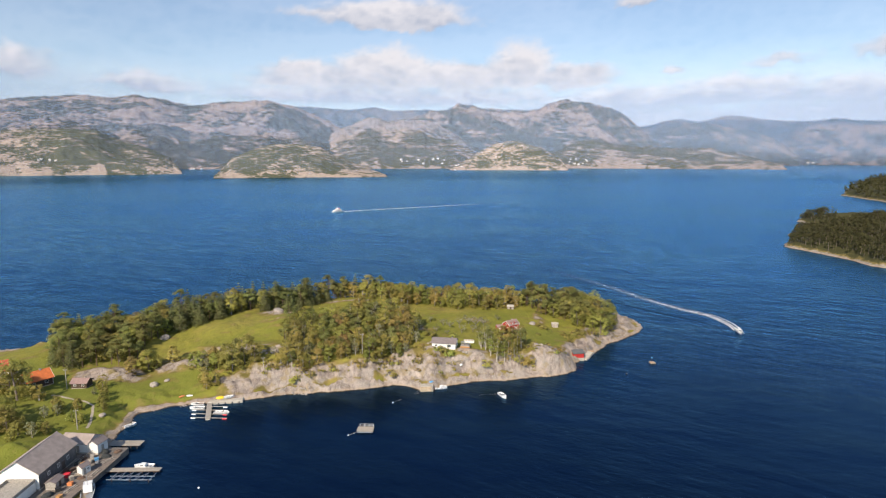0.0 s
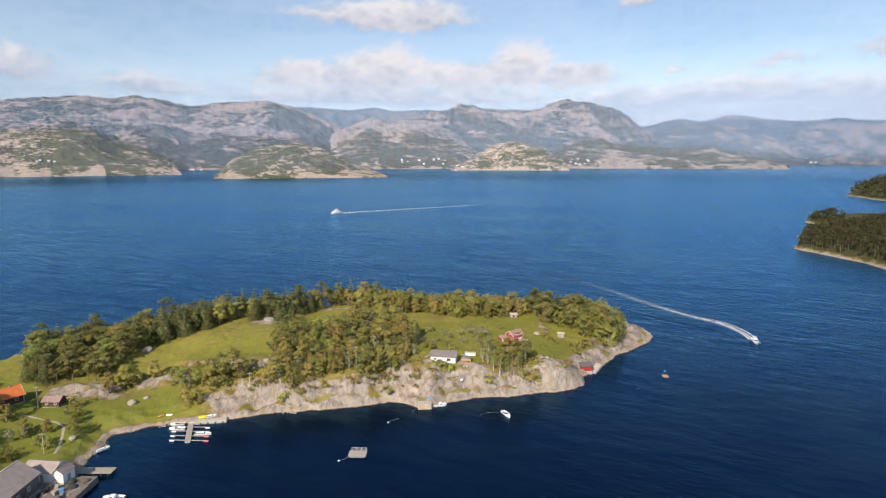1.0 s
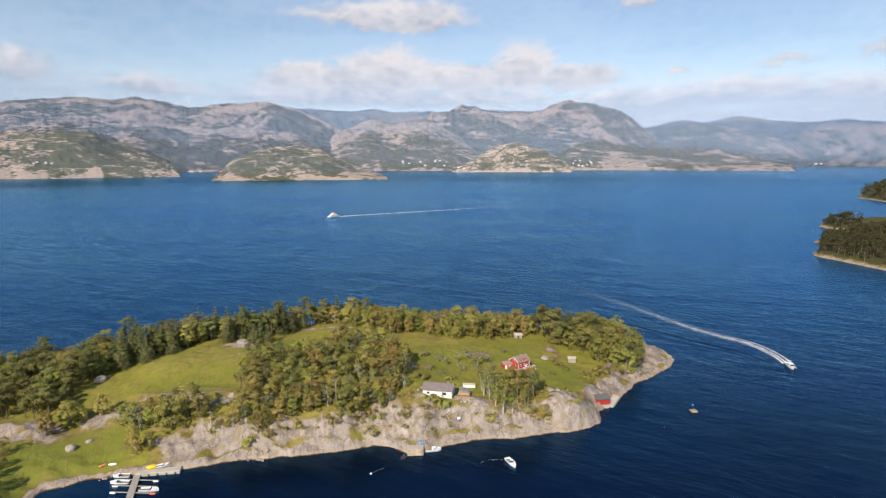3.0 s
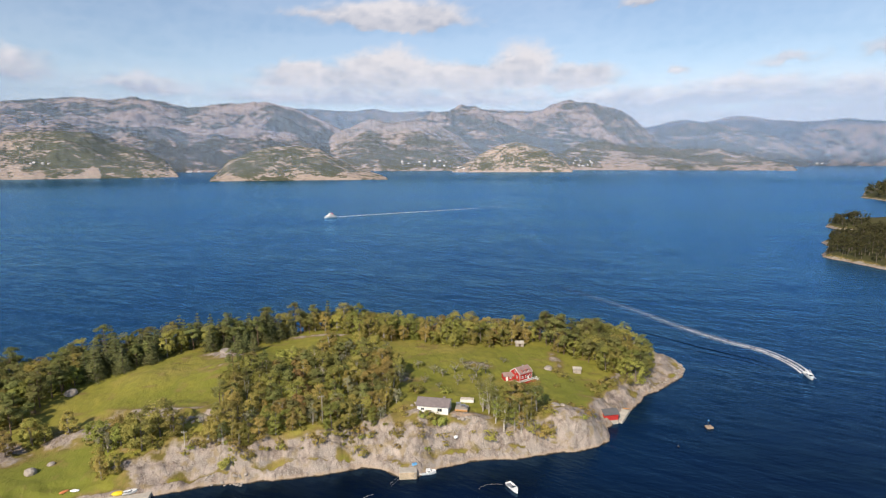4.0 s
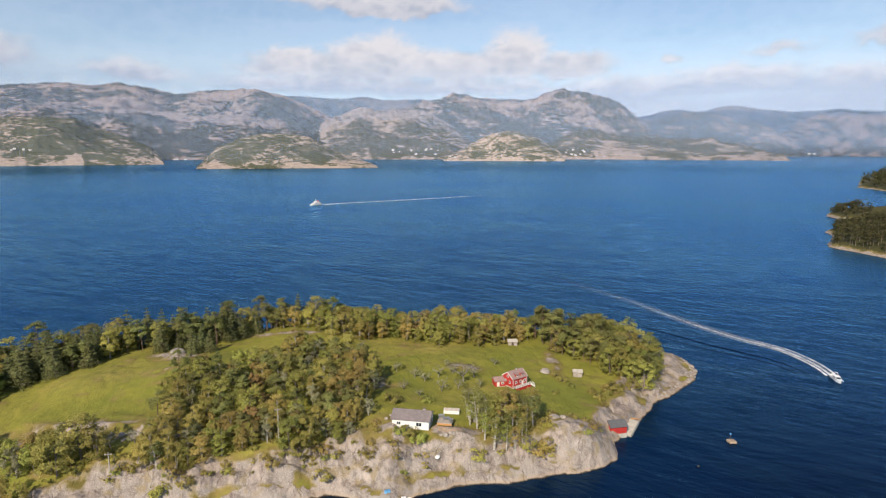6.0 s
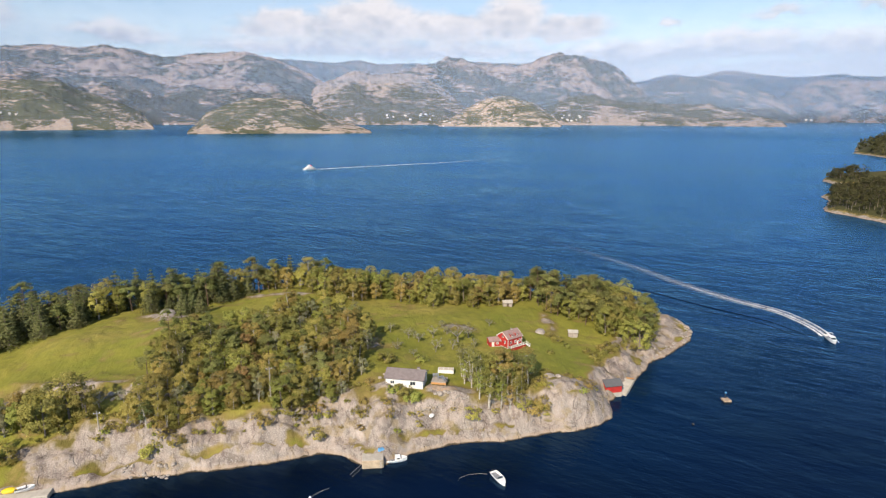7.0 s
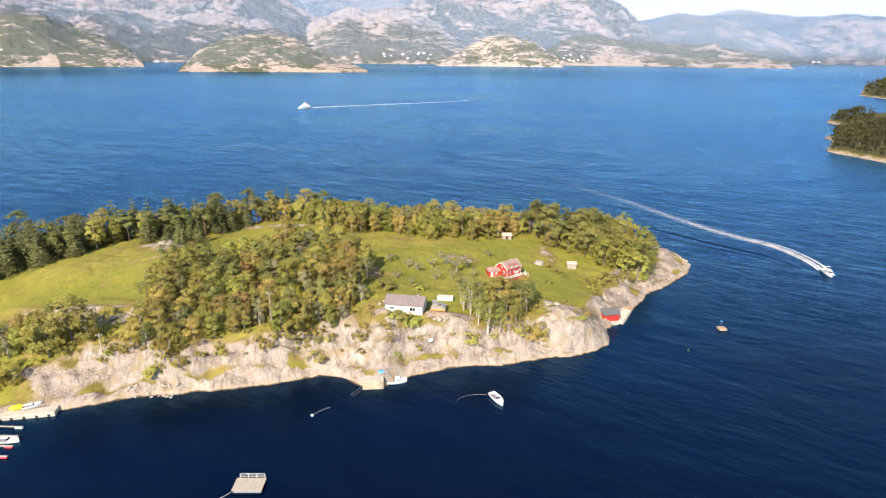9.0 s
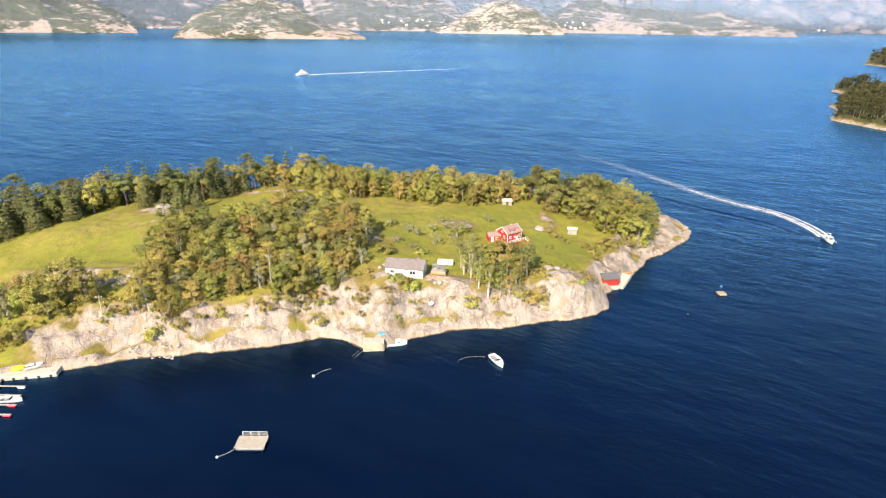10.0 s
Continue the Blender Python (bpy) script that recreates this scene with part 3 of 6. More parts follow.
# ---- clouds: a bank painted on a glowing sheet far behind the mountains ----
def cloud_bank():
    az = np.arange(-50, 50.1, 0.20)
    el = np.arange(0.5, 18, 0.18)
    a, e = np.meshgrid(az, el, indexing="ij")
    x, y = polar(np.radians(a), 4780.0)
    z = EYE0[2] + 4780.0 * np.tan(np.radians(e))
    # heaps of cloud: bearing, height of the base, half width, height, weight
    heaps = [(-15, 7.2, 5.5, 1.8, 1.15), (-8, 7.3, 5.5, 2.9, 1.25), (-2, 7.2, 7.0, 2.1, 1.15), (5.0, 7.4, 3.8, 3.3, 1.1), (9.5, 7.1, 4.6, 1.9, 1.0),
             (-14, 5.6, 9, 1.4, 0.95), (-2, 5.4, 12, 1.5, 1.0), (10, 4.6, 8, 1.7, 0.75), (24, 5.2, 7, 2.0, 1.1), (16, 4.9, 9, 1.7, 1.05), (35, 4.9, 10, 1.7, 1.1),
             (-7, 12.6, 8, 2.2, 1.05), (-13, 12.9, 6, 0.9, 0.7), (-39, 7.0, 4, 2.0, 0.85), (-29, 6.2, 5, 1.4, 0.75), (-48, 8, 8, 2, 0.8),
             (27, 8.0, 3.4, 0.9, 0.62), (34.5, 8.0, 4, 1.4, 0.66), (18.5, 7.6, 1.0, 0.7, 0.7), (15.8, 13.6, 2.4, 0.9, 0.7), (45, 9, 8, 2, 0.7),
             (12, 3.2, 30, 2.2, 0.8), (30, 3.0, 20, 2.4, 0.85)]
    wa_ = a + 1.6 * fbm(a / 2.0, e / 1.4, 4, 31) + 0.5 * fbm(a / 0.6, e / 0.5, 3, 32)
    we_ = e + 1.1 * fbm(a / 1.7, e / 1.2, 4, 33) + 0.4 * fbm(a / 0.5, e / 0.4, 3, 34)
    dens, rise, share = np.zeros_like(a), np.zeros_like(a), np.full_like(a, 0.04)
    for ha, he, wa, we, wt in heaps:
        dy = (we_ - he) / we
        one = wt * np.exp(-0.9 * (((wa_ - ha) / wa) ** 2 + np.where(dy < 0, dy * 3.0, dy) ** 2))
        rise, share = rise + one * np.clip(dy, -0.6, 1.2), share + one
        dens = np.maximum(dens, one)
    rise = rise / share
    billow = 0.5 - np.abs(fbm(a / 1.5, e / 0.9, 4, 11)) * 2.2
    dens = dens + 0.30 * fbm(a / 3.2, e / 1.5, 5, 12) + 0.16 * (billow - 0.25)
    # body includes a pale painted haze film, denser towards the horizon
    body = 1 - (1 - smooth((dens - 0.28) / 0.44)) * (1 - 0.20 - 0.35 * (1 - smooth((e - 5) / 4)))
    # sunlit tops and shaded bases, painted into the emission colour
    lit = np.clip(0.36 - 0.34 * (1 - smooth((e - 4.5) / 3)) + 0.62 * rise - 0.12 * smooth((a - 5) / 20) + 0.55 * (billow - 0.25) + 0.5 * fbm(a / 2.4, e / 1.0, 4, 13), 0, 1)
    m, nt, b = material("cloud")
    out = nt.nodes["Material Output"]
    em = nt.nodes.new("ShaderNodeEmission")
    nt.links.new(ramp(nt, attr(nt, "lit"), [(0.10, (0.46, 0.49, 0.585)), (0.85, (0.80, 0.765, 0.79))]), em.inputs[0])
    em.inputs[1].default_value = 0.9
    tr = nt.nodes.new("ShaderNodeBsdfTransparent")
    mx = nt.nodes.new("ShaderNodeMixShader")
    nt.links.new(calc(nt, 'MULTIPLY', attr(nt, "body"), 0.94), mx.inputs[0])
    nt.links.new(tr.outputs[0], mx.inputs[1])
    nt.links.new(em.outputs[0], mx.inputs[2])
    nt.links.new(mx.outputs[0], out.inputs[0])
    nt.nodes.remove(b)
    ob = link_mesh("backdrop_clouds", np.stack([x, y, z], -1).reshape(-1, 3), grid_faces(len(az), len(el)), m, True)
    set_attr(ob, "body", body.ravel())
    set_attr(ob, "lit", lit.ravel())
    return tagged(ob, "fair-weather cumulus clouds over the mountains, painted on a glowing sheet", "clouds", kind="structure")


cloud_bank()


# ---- trees ----
def leaf_material(name, dark, light, hue_spread=0.05):
    m, nt, b = material(name)
    g = nt.nodes.new("ShaderNodeNewGeometry")
    oi = nt.nodes.new("ShaderNodeObjectInfo")
    col = ramp(nt, g.outputs["Random Per Island"], [(0.0, dark), (1.0, light)])
    hs = nt.nodes.new("ShaderNodeHueSaturation")
    nt.links.new(calc(nt, 'ADD', 0.5 - hue_spread * 0.45, calc(nt, 'MULTIPLY', oi.outputs["Random"], hue_spread * 1.6)), hs.inputs["Hue"])
    nt.links.new(calc(nt, 'ADD', 0.78, calc(nt, 'MULTIPLY', calc(nt, 'FRACT', calc(nt, 'MULTIPLY', oi.outputs["Random"], 7.31)), 0.55)), hs.inputs["Value"])
    nt.links.new(col, hs.inputs["Color"])
    nt.links.new(hs.outputs[0], b.inputs["Base Color"])
    b.inputs["Roughness"].default_value = 0.75
    b.inputs["Specular IOR Level"].default_value = 0.2
    tl = nt.nodes.new("ShaderNodeBsdfTranslucent")
    nt.links.new(hs.outputs[0], tl.inputs[0])
    mx = nt.nodes.new("ShaderNodeMixShader")
    mx.inputs[0].default_value = 0.36
    nt.links.new(b.outputs[0], mx.inputs[1])
    nt.links.new(tl.outputs[0], mx.inputs[2])
    nt.links.new(mx.outputs[0], nt.nodes["Material Output"].inputs[0])
    return m


LEAF_BIRCH = leaf_material("birch_leaves", (0.250, 0.200, 0.054), (0.420, 0.332, 0.108), 0.028)
LEAF_GREEN = leaf_material("green_leaves", (0.192, 0.180, 0.044), (0.366, 0.320, 0.094), 0.038)
LEAF_GREY = leaf_material("willow_leaves", (0.19, 0.19, 0.10), (0.30, 0.285, 0.17), 0.02)
LEAF_RUST = leaf_material("rowan_leaves", (0.235, 0.158, 0.058), (0.355, 0.248, 0.100), 0.02)
NEEDLE = leaf_material("pine_needles", (0.130, 0.134, 0.042), (0.282, 0.266, 0.092), 0.028)
NEEDLE_DARK = leaf_material("spruce_needles", (0.102, 0.116, 0.046), (0.222, 0.226, 0.088), 0.02)
BARK = plain("grey_bark", (0.22, 0.18, 0.15), 0.9, vary=0.3, scale=2)
BARK_PALE = plain("pale_birch_bark", (0.46, 0.42, 0.37), 0.85, vary=0.3, scale=3)
BARK_OLD = plain("lichened_fruit_bark", (0.29, 0.265, 0.225), 0.9, vary=0.3, scale=4)
BARK_RED = plain("pine_bark", (0.17, 0.11, 0.08), 0.9, vary=0.25, scale=2)


def tube(points, radii_, sides=6):
    """Rings round a bent line, as vertices and faces."""
    vs, fs = [], []
    for i, (p, r) in enumerate(zip(points, radii_)):
        p = np.array(p, float)
        d = np.array(points[min(i + 1, len(points) - 1)], float) - np.array(points[max(i - 1, 0)], float)
        d /= np.linalg.norm(d) + 1e-9
        u = np.cross(d, (0.3, 0.9, 0.1)); u /= np.linalg.norm(u)
        w = np.cross(d, u)
        for k in range(sides):
            t = 2 * math.pi * k / sides
            vs.append(p + r * (math.cos(t) * u + math.sin(t) * w))
    for i in range(len(points) - 1):
        for k in range(sides):
            a, b = i * sides + k, i * sides + (k + 1) % sides
            fs.append((a, b, b + sides, a + sides))
    fs.append(tuple(range(sides))[::-1])
    fs.append(tuple((len(points) - 1) * sides + k for k in range(sides)))
    return vs, fs


def merge(parts):
    vs, fs = [], []
    for v, f in parts:
        n = len(vs)
        vs.extend(v)
        fs.extend(tuple(i + n for i in q) for q in f)
    return vs, fs


def leaf_quads(rng, centres, sizes, count, leaf, flat=0.75, droop=0.0):
    """Small bent leaf sprays scattered over each clump's outer shell."""
    c = np.repeat(np.asarray(centres, float), count, axis=0)
    s = np.repeat(np.asarray(sizes, float), count)[:, None]
    heart = np.mean(np.asarray(centres, float), axis=0) - np.array([0, 0, 0.8])
    n = len(c)

    def unit(a):
        return a / (np.linalg.norm(a, axis=1)[:, None] + 1e-9)

    d = unit(rng.normal(size=(n, 3)))
    # the sprays crowd the outer, upper side of a clump
    o = unit(c - heart)
    inward = (d * o).sum(1)[:, None]
    d = np.where(inward < -0.25, d - 2 * inward * o, d)
    p = c + d * s * rng.uniform(0.25, 1.25, (n, 1)) * np.array([1, 1, flat])
    nrm = unit(0.34 * d + 0.70 * o + rng.normal(size=(n, 3)) * 0.34 + np.array([0, 0, 0.28]))
    u = unit(np.cross(nrm, rng.normal(size=(n, 3))))
    w = np.cross(nrm, u)
    a, b = leaf * rng.uniform(0.6, 1.25, (n, 1)), leaf * rng.uniform(0.45, 0.9, (n, 1))
    vs = np.stack([p - u * a - w * b * 0.6 - nrm * droop, p + u * a - w * b * 0.6 - nrm * droop, p + w * b * 1.3], 1).reshape(-1, 3)
    return vs.tolist(), np.arange(3 * n).reshape(-1, 3).tolist()


def finish_tree(name, trunk, crown, bark, leaf, label, category="tree"):
    root = new(name)
    for part_name, (v, f), mat in (("trunk", trunk, bark), ("crown", crown, leaf)):
        ob = link_mesh(part_name, v, f, mat)
        ob.parent = root
    return tagged(root, label, category)


def broadleaf(seed, height, spread, leaf_mat, bark, label, stems=1, name="birch_tree", clumps=50, per=50, base=0.14, leaf=0.24):
    rng = np.random.default_rng(seed)
    parts, centres, sizes = [], [], []
    for s in range(stems):
        lean = rng.uniform(-0.12, 0.12, 2) * height
        foot = rng.uniform(-0.25, 0.25, 2) * (stems > 1)
        pts = [(foot[0] + lean[0] * t ** 1.3, foot[1] + lean[1] * t ** 1.3, height * 0.93 * t - 0.5 * (t == 0)) for t in (0, 0.25, 0.5, 0.75, 1)]
        r0 = 0.021 * height / math.sqrt(stems)
        parts.append(tube(pts, [r0 * 1.25, r0, r0 * 0.72, r0 * 0.45, r0 * 0.12]))
        for k in range(6):
            t = rng.uniform(base, 0.92)
            ang = rng.uniform(0, 2 * math.pi)
            reach = spread * (0.45 + 0.55 * math.sin(math.pi * min(1, (t - base + 0.12) / (1.12 - base)))) * rng.uniform(0.6, 0.95)
            p0 = np.array([foot[0] + lean[0] * t, foot[1] + lean[1] * t, height * 0.93 * t])
            p1 = p0 + np.array([math.cos(ang) * reach * 0.5, math.sin(ang) * reach * 0.5, reach * 0.35])
            p2 = p0 + np.array([math.cos(ang) * reach, math.sin(ang) * reach, reach * 0.55])
            parts.append(tube([p0, p1, p2], [r0 * 0.38, r0 * 0.25, r0 * 0.08], 4))
    for k in range(clumps):
        t = rng.uniform(0, 1) ** 0.85
        env = math.sin(math.pi * (0.16 + 0.76 * t)) ** 0.6
        ang, rr = rng.uniform(0, 2 * math.pi), spread * env * math.sqrt(rng.uniform(0.25, 1)) * rng.uniform(0.7, 1.02)
        zc = height * (base + (1 - base) * t) * rng.uniform(0.96, 1.02)
        centres.append((math.cos(ang) * rr, math.sin(ang) * rr, zc))
        sizes.append(height * rng.uniform(0.065, 0.125))
    return finish_tree(name, merge(parts), leaf_quads(rng, centres, sizes, per, leaf), bark, leaf_mat, label)


def pine(seed, height, spread, label, name="pine_tree"):
    rng = np.random.default_rng(seed)
    lean = rng.uniform(-0.09, 0.09, 2) * height
    pts = [(lean[0] * t ** 1.5, lean[1] * t ** 1.5, height * 0.95 * t - 0.5 * (t == 0)) for t in (0, 0.3, 0.55, 0.8, 1)]
    r0 = 0.015 * height
    parts, centres, sizes = [tube(pts, [r0 * 1.2, r0, r0 * 0.75, r0 * 0.45, r0 * 0.12], 7)], [], []
    for k in range(14):
        t = rng.uniform(0.42, 0.97)
        ang = rng.uniform(0, 2 * math.pi)
        reach = spread * (1.12 - 0.75 * (t - 0.42) / 0.58) * rng.uniform(0.55, 1.05)
        p0 = np.array([lean[0] * t ** 1.5, lean[1] * t ** 1.5, height * 0.95 * t])
        p1 = p0 + np.array([math.cos(ang) * reach * 0.6, math.sin(ang) * reach * 0.6, 0.12 * reach])
        p2 = p0 + np.array([math.cos(ang) * reach, math.sin(ang) * reach, 0.28 * reach])
        parts.append(tube([p0, p1, p2], [r0 * 0.35, r0 * 0.22, r0 * 0.06], 4))
        for q, sc in ((p2, 0.105), (p1 * 0.4 + p2 * 0.6 + rng.normal(size=3) * 0.4, 0.09), (p1 + rng.normal(size=3) * 0.35, 0.07)):
            centres.append(q)
            sizes.append(height * sc * rng.uniform(0.8, 1.2))
    centres.append((lean[0], lean[1], height * 0.96)); sizes.append(height * 0.09)
    return finish_tree(name, merge(parts), leaf_quads(rng, centres, sizes, 48, 0.245, 0.5), BARK_RED, NEEDLE, label)


def spruce(seed, height, spread, label):
    rng = np.random.default_rng(seed)
    parts = [tube([(0, 0, -0.5), (0, 0, height * 0.5), (0, 0, height)], [0.02 * height, 0.013 * height, 0.02], 6)]
    centres, sizes = [], []
    tiers = 11
    for k in range(tiers):
        t = k / (tiers - 1)
        z = height * (0.10 + 0.86 * t)
        reach = spread * (1.05 - t) ** 0.85
        arms = max(3, int(9 * (1 - t) + 3))
        for j in range(arms):
            ang = 2 * math.pi * (j + rng.uniform(-0.3, 0.3)) / arms + k
            rr = reach * rng.uniform(0.8, 1.15)
            p = np.array([math.cos(ang) * rr, math.sin(ang) * rr, z - 0.16 * rr])
            parts.append(tube([(0, 0, z), p * (0.6, 0.6, 0) + (0, 0, z - 0.05 * rr), p], [0.05, 0.035, 0.012], 3))
            for f in (0.95, 0.6, 0.3):
                centres.append(p * np.array([f, f, 0]) + np.array([0, 0, z - 0.16 * rr * f]))
                sizes.append(0.22 * reach + 0.22)
    return finish_tree("spruce_tree", merge(parts), leaf_quads(rng, centres, sizes, 12, 0.25, 0.4, 0.06), BARK, NEEDLE_DARK, label)


def bush(seed, height, spread, leaf_mat, label):
    rng = np.random.default_rng(seed)
    parts, centres, sizes = [], [], []
    for k in range(7):
        ang = rng.uniform(0, 2 * math.pi)
        e = np.array([math.cos(ang) * spread * 0.6, math.sin(ang) * spread * 0.6, height * rng.uniform(0.6, 0.9)])
        parts.append(tube([(0, 0, -0.3), e * 0.5, e], [0.06, 0.04, 0.015], 4))
    for k in range(34):
        ang, rr, t = rng.uniform(0, 2 * math.pi), spread * math.sqrt(rng.uniform(0, 1)), rng.uniform(0.2, 0.95)
        centres.append((math.cos(ang) * rr, math.sin(ang) * rr, height * t * (1 - 0.4 * (rr / spread) ** 2)))
        sizes.append(0.2 * min(height, spread) + 0.08)
    return finish_tree("bush", merge(parts), leaf_quads(rng, centres, sizes, 24, 0.14), BARK, leaf_mat, label, "bush")


def fruit_tree(seed, height, spread):
    """A crooked old fruit tree: pale forked limbs with few leaves left."""
    rng = np.random.default_rng(seed)
    r0 = 0.035 * height
    fork = np.array([rng.uniform(-0.2, 0.2), rng.uniform(-0.2, 0.2), 0.32 * height])
    parts, centres, sizes = [tube([(0, 0, -0.3), fork * (0.6, 0.4, 0.5), fork], [r0 * 1.2, r0, r0 * 0.9], 6)], [], []
    for k in range(7):
        ang = 2 * math.pi * (k + rng.uniform(-0.3, 0.3)) / 7
        tip = fork + np.array([math.cos(ang) * spread, math.sin(ang) * spread, height * rng.uniform(0.3, 0.66)]) * rng.uniform(0.75, 1.05)
        mid = (fork + tip) / 2 + rng.normal(size=3) * 0.12 * height
        parts.append(tube([fork, mid, tip], [r0 * 0.6, r0 * 0.42, r0 * 0.12], 5))
        for j in range(3):
            q = mid + (tip - mid) * rng.uniform(0.1, 0.9)
            e = q + rng.normal(size=3) * 0.14 * height + np.array([0, 0, 0.08 * height])
            parts.append(tube([q, (q + e) / 2 + rng.normal(size=3) * 0.03, e], [r0 * 0.24, r0 * 0.18, r0 * 0.06], 4))
            centres.append(e)
            sizes.append(0.09 * height)
    return finish_tree("fruit_tree", merge(parts), leaf_quads(rng, centres, sizes, 17, 0.12), BARK_OLD, LEAF_GREY, "old fruit tree with crooked pale limbs and few leaves")


PROTO = {
    "fruit": [fruit_tree(171 + k, h, s) for k, (h, s) in enumerate(((3.2, 1.5), (2.7, 1.4), (3.6, 1.6)))],
    "rowan": [broadleaf(151 + k, h, s, LEAF_RUST, BARK, "rounded rowan tree with rusty brown leaves", 2, "rowan_tree") for k, (h, s) in enumerate(((8, 3.0), (7, 2.9)))],
    "birch": [broadleaf(11 + k, h, s, LEAF_BIRCH, BARK_PALE, "birch tree with pale stem and yellowing green leaves", st)
              for k, (h, s, st) in enumerate(((10, 3.3, 1), (9, 3.5, 2), (10.5, 3.4, 2), (8, 3.1, 3)))],
    "oak": [broadleaf(31 + k, h, s, LEAF_GREEN, BARK, "broad green deciduous tree with a dense crown", 1, "deciduous_tree", 52, 48, 0.08)
            for k, (h, s) in enumerate(((8.5, 3.8), (10, 4.0), (7.5, 3.5)))],
    "slim": [broadleaf(131 + k, h, s, lm, BARK_PALE, "slender young tree with a bare pale trunk", 2, "slender_tree", 24, 38, 0.24, 0.21)
             for k, (h, s, lm) in enumerate(((9.5, 1.9, LEAF_GREEN), (8.5, 2.0, NEEDLE), (10, 1.8, NEEDLE), (7.5, 1.9, LEAF_BIRCH)))],
    "grey": [broadleaf(51 + k, h, s, LEAF_GREY, BARK_PALE, "grey-green willow with thin pale leaves", 2, "willow_tree", 30, 36, 0.2)
             for k, (h, s) in enumerate(((7, 2.6), (8.5, 2.8)))],
    "pine": [pine(71 + k, h, s, "Scots pine with a bare reddish trunk and open crown") for k, (h, s) in enumerate(((12, 3.3), (10.5, 3.4), (12.5, 3.5), (9, 3.0)))],
    "spruce": [spruce(91 + k, h, s, "dark green spruce with tiered branches") for k, (h, s) in enumerate(((11, 3.0), (9, 2.7), (12.5, 3.3)))],
    "bush": [bush(111 + k, h, s, lm, lb) for k, (h, s, lm, lb) in enumerate(((1.6, 1.4, LEAF_GREEN, "low green bush on the grass"),
             (2.4, 1.7, LEAF_BIRCH, "scrubby yellow-green bush on rock"), (1.3, 1.5, LEAF_GREY, "low grey-leaved fruit bush on the meadow")))],
}
rng_trees = random.Random(5)
used_first = set()


def plant(kind, x, y, size=1.0, z=None, index=None):
    protos = PROTO[kind]
    k = rng_trees.randrange(len(protos)) if index is None else index
    z = ground(x, y) if z is None else z
    s = size * rng_trees.uniform(0.85, 1.15)
    m = pose(x, y, z - 0.15, 0, 0, rng_trees.uniform(0, 360))
    p = protos[k]
    if (kind, k) not in used_first:
        used_first.add((kind, k))
        ob = p
        ob.matrix_basis = m
    else:
        ob = copy_thing(p, m)
    ob.scale = (s * rng_trees.uniform(0.92, 1.1), s * rng_trees.uniform(0.92, 1.1), s)
    return ob


def in_poly(x, y, poly):
    return shore_distance(np.array([x]), np.array([y]), poly)[0] > 0


def wood(poly, count, mix, gap, size=1.0, seed=1):
    """Trees scattered in an outline, no closer than gap; mix: kinds with weights."""
    r = random.Random(seed)
    xs, ys = [p[0] for p in poly], [p[1] for p in poly]
    placed, tries = [], 0
    kinds = [k for k, w in mix for _ in range(w)]
    while len(placed) < count and tries < count * 60:
        tries += 1
        x, y = r.uniform(min(xs), max(xs)), r.uniform(min(ys), max(ys))
        if not in_poly(x, y, poly) or any((x - a) ** 2 + (y - b) ** 2 < gap * gap for a, b in placed):
            continue
        z = ground(x, y)
        if z < 0.7:
            continue
        placed.append((x, y))
        plant(r.choice(kinds), x, y, size * r.uniform(0.8, 1.15), z)


# back of the peninsula, from the tip to the neck
wood([(33, 232), (38.5, 216), (46, 211), (53, 203), (58, 214), (54, 233), (42, 241), (33, 240)], 36, [("pine", 8), ("oak", 1)], 2.9, 0.98, 2)
wood([(53, 202), (61, 197.5), (66, 198), (72, 205), (75, 222), (64, 240), (52, 242), (55, 214)], 52, [("oak", 7), ("pine", 2)], 3.0, 0.88, 12)
wood([(-55, 229), (-35, 215), (-21, 225), (-4, 218), (12, 220), (31, 228), (36, 241), (10, 244), (-30, 243), (-58, 239)], 100, [("birch", 5), ("oak", 6), ("rowan", 1)], 3.0, 0.86, 3)
wood([(-128, 179), (-115, 190), (-109, 202), (-97, 206), (-82, 209), (-73, 222), (-56, 230), (-60, 240), (-95, 226), (-130, 206), (-148, 192), (-138, 180)], 104,
     [("spruce", 8), ("pine", 4), ("birch", 1), ("oak", 2)], 3.2, 1.02, 4)
wood([(-158, 140), (-140, 139), (-126, 143), (-131, 158), (-129, 174), (-138, 186), (-166, 182), (-178, 172), (-167, 153)], 118, [("pine", 6), ("spruce", 1), ("oak", 4), ("birch", 1)], 2.9, 0.88, 5)
# wood across the middle
wood([(-50, 208), (-38, 205), (-28, 202), (-21, 187), (-18, 166), (-27, 152), (-38, 149), (-52, 141), (-64, 138), (-71, 146), (-72, 158), (-76, 170), (-70, 182), (-56, 192)], 150,
     [("birch", 5), ("pine", 5), ("oak", 5), ("grey", 1), ("rowan", 1), ("slim", 3)], 3.1, 0.76, 6)
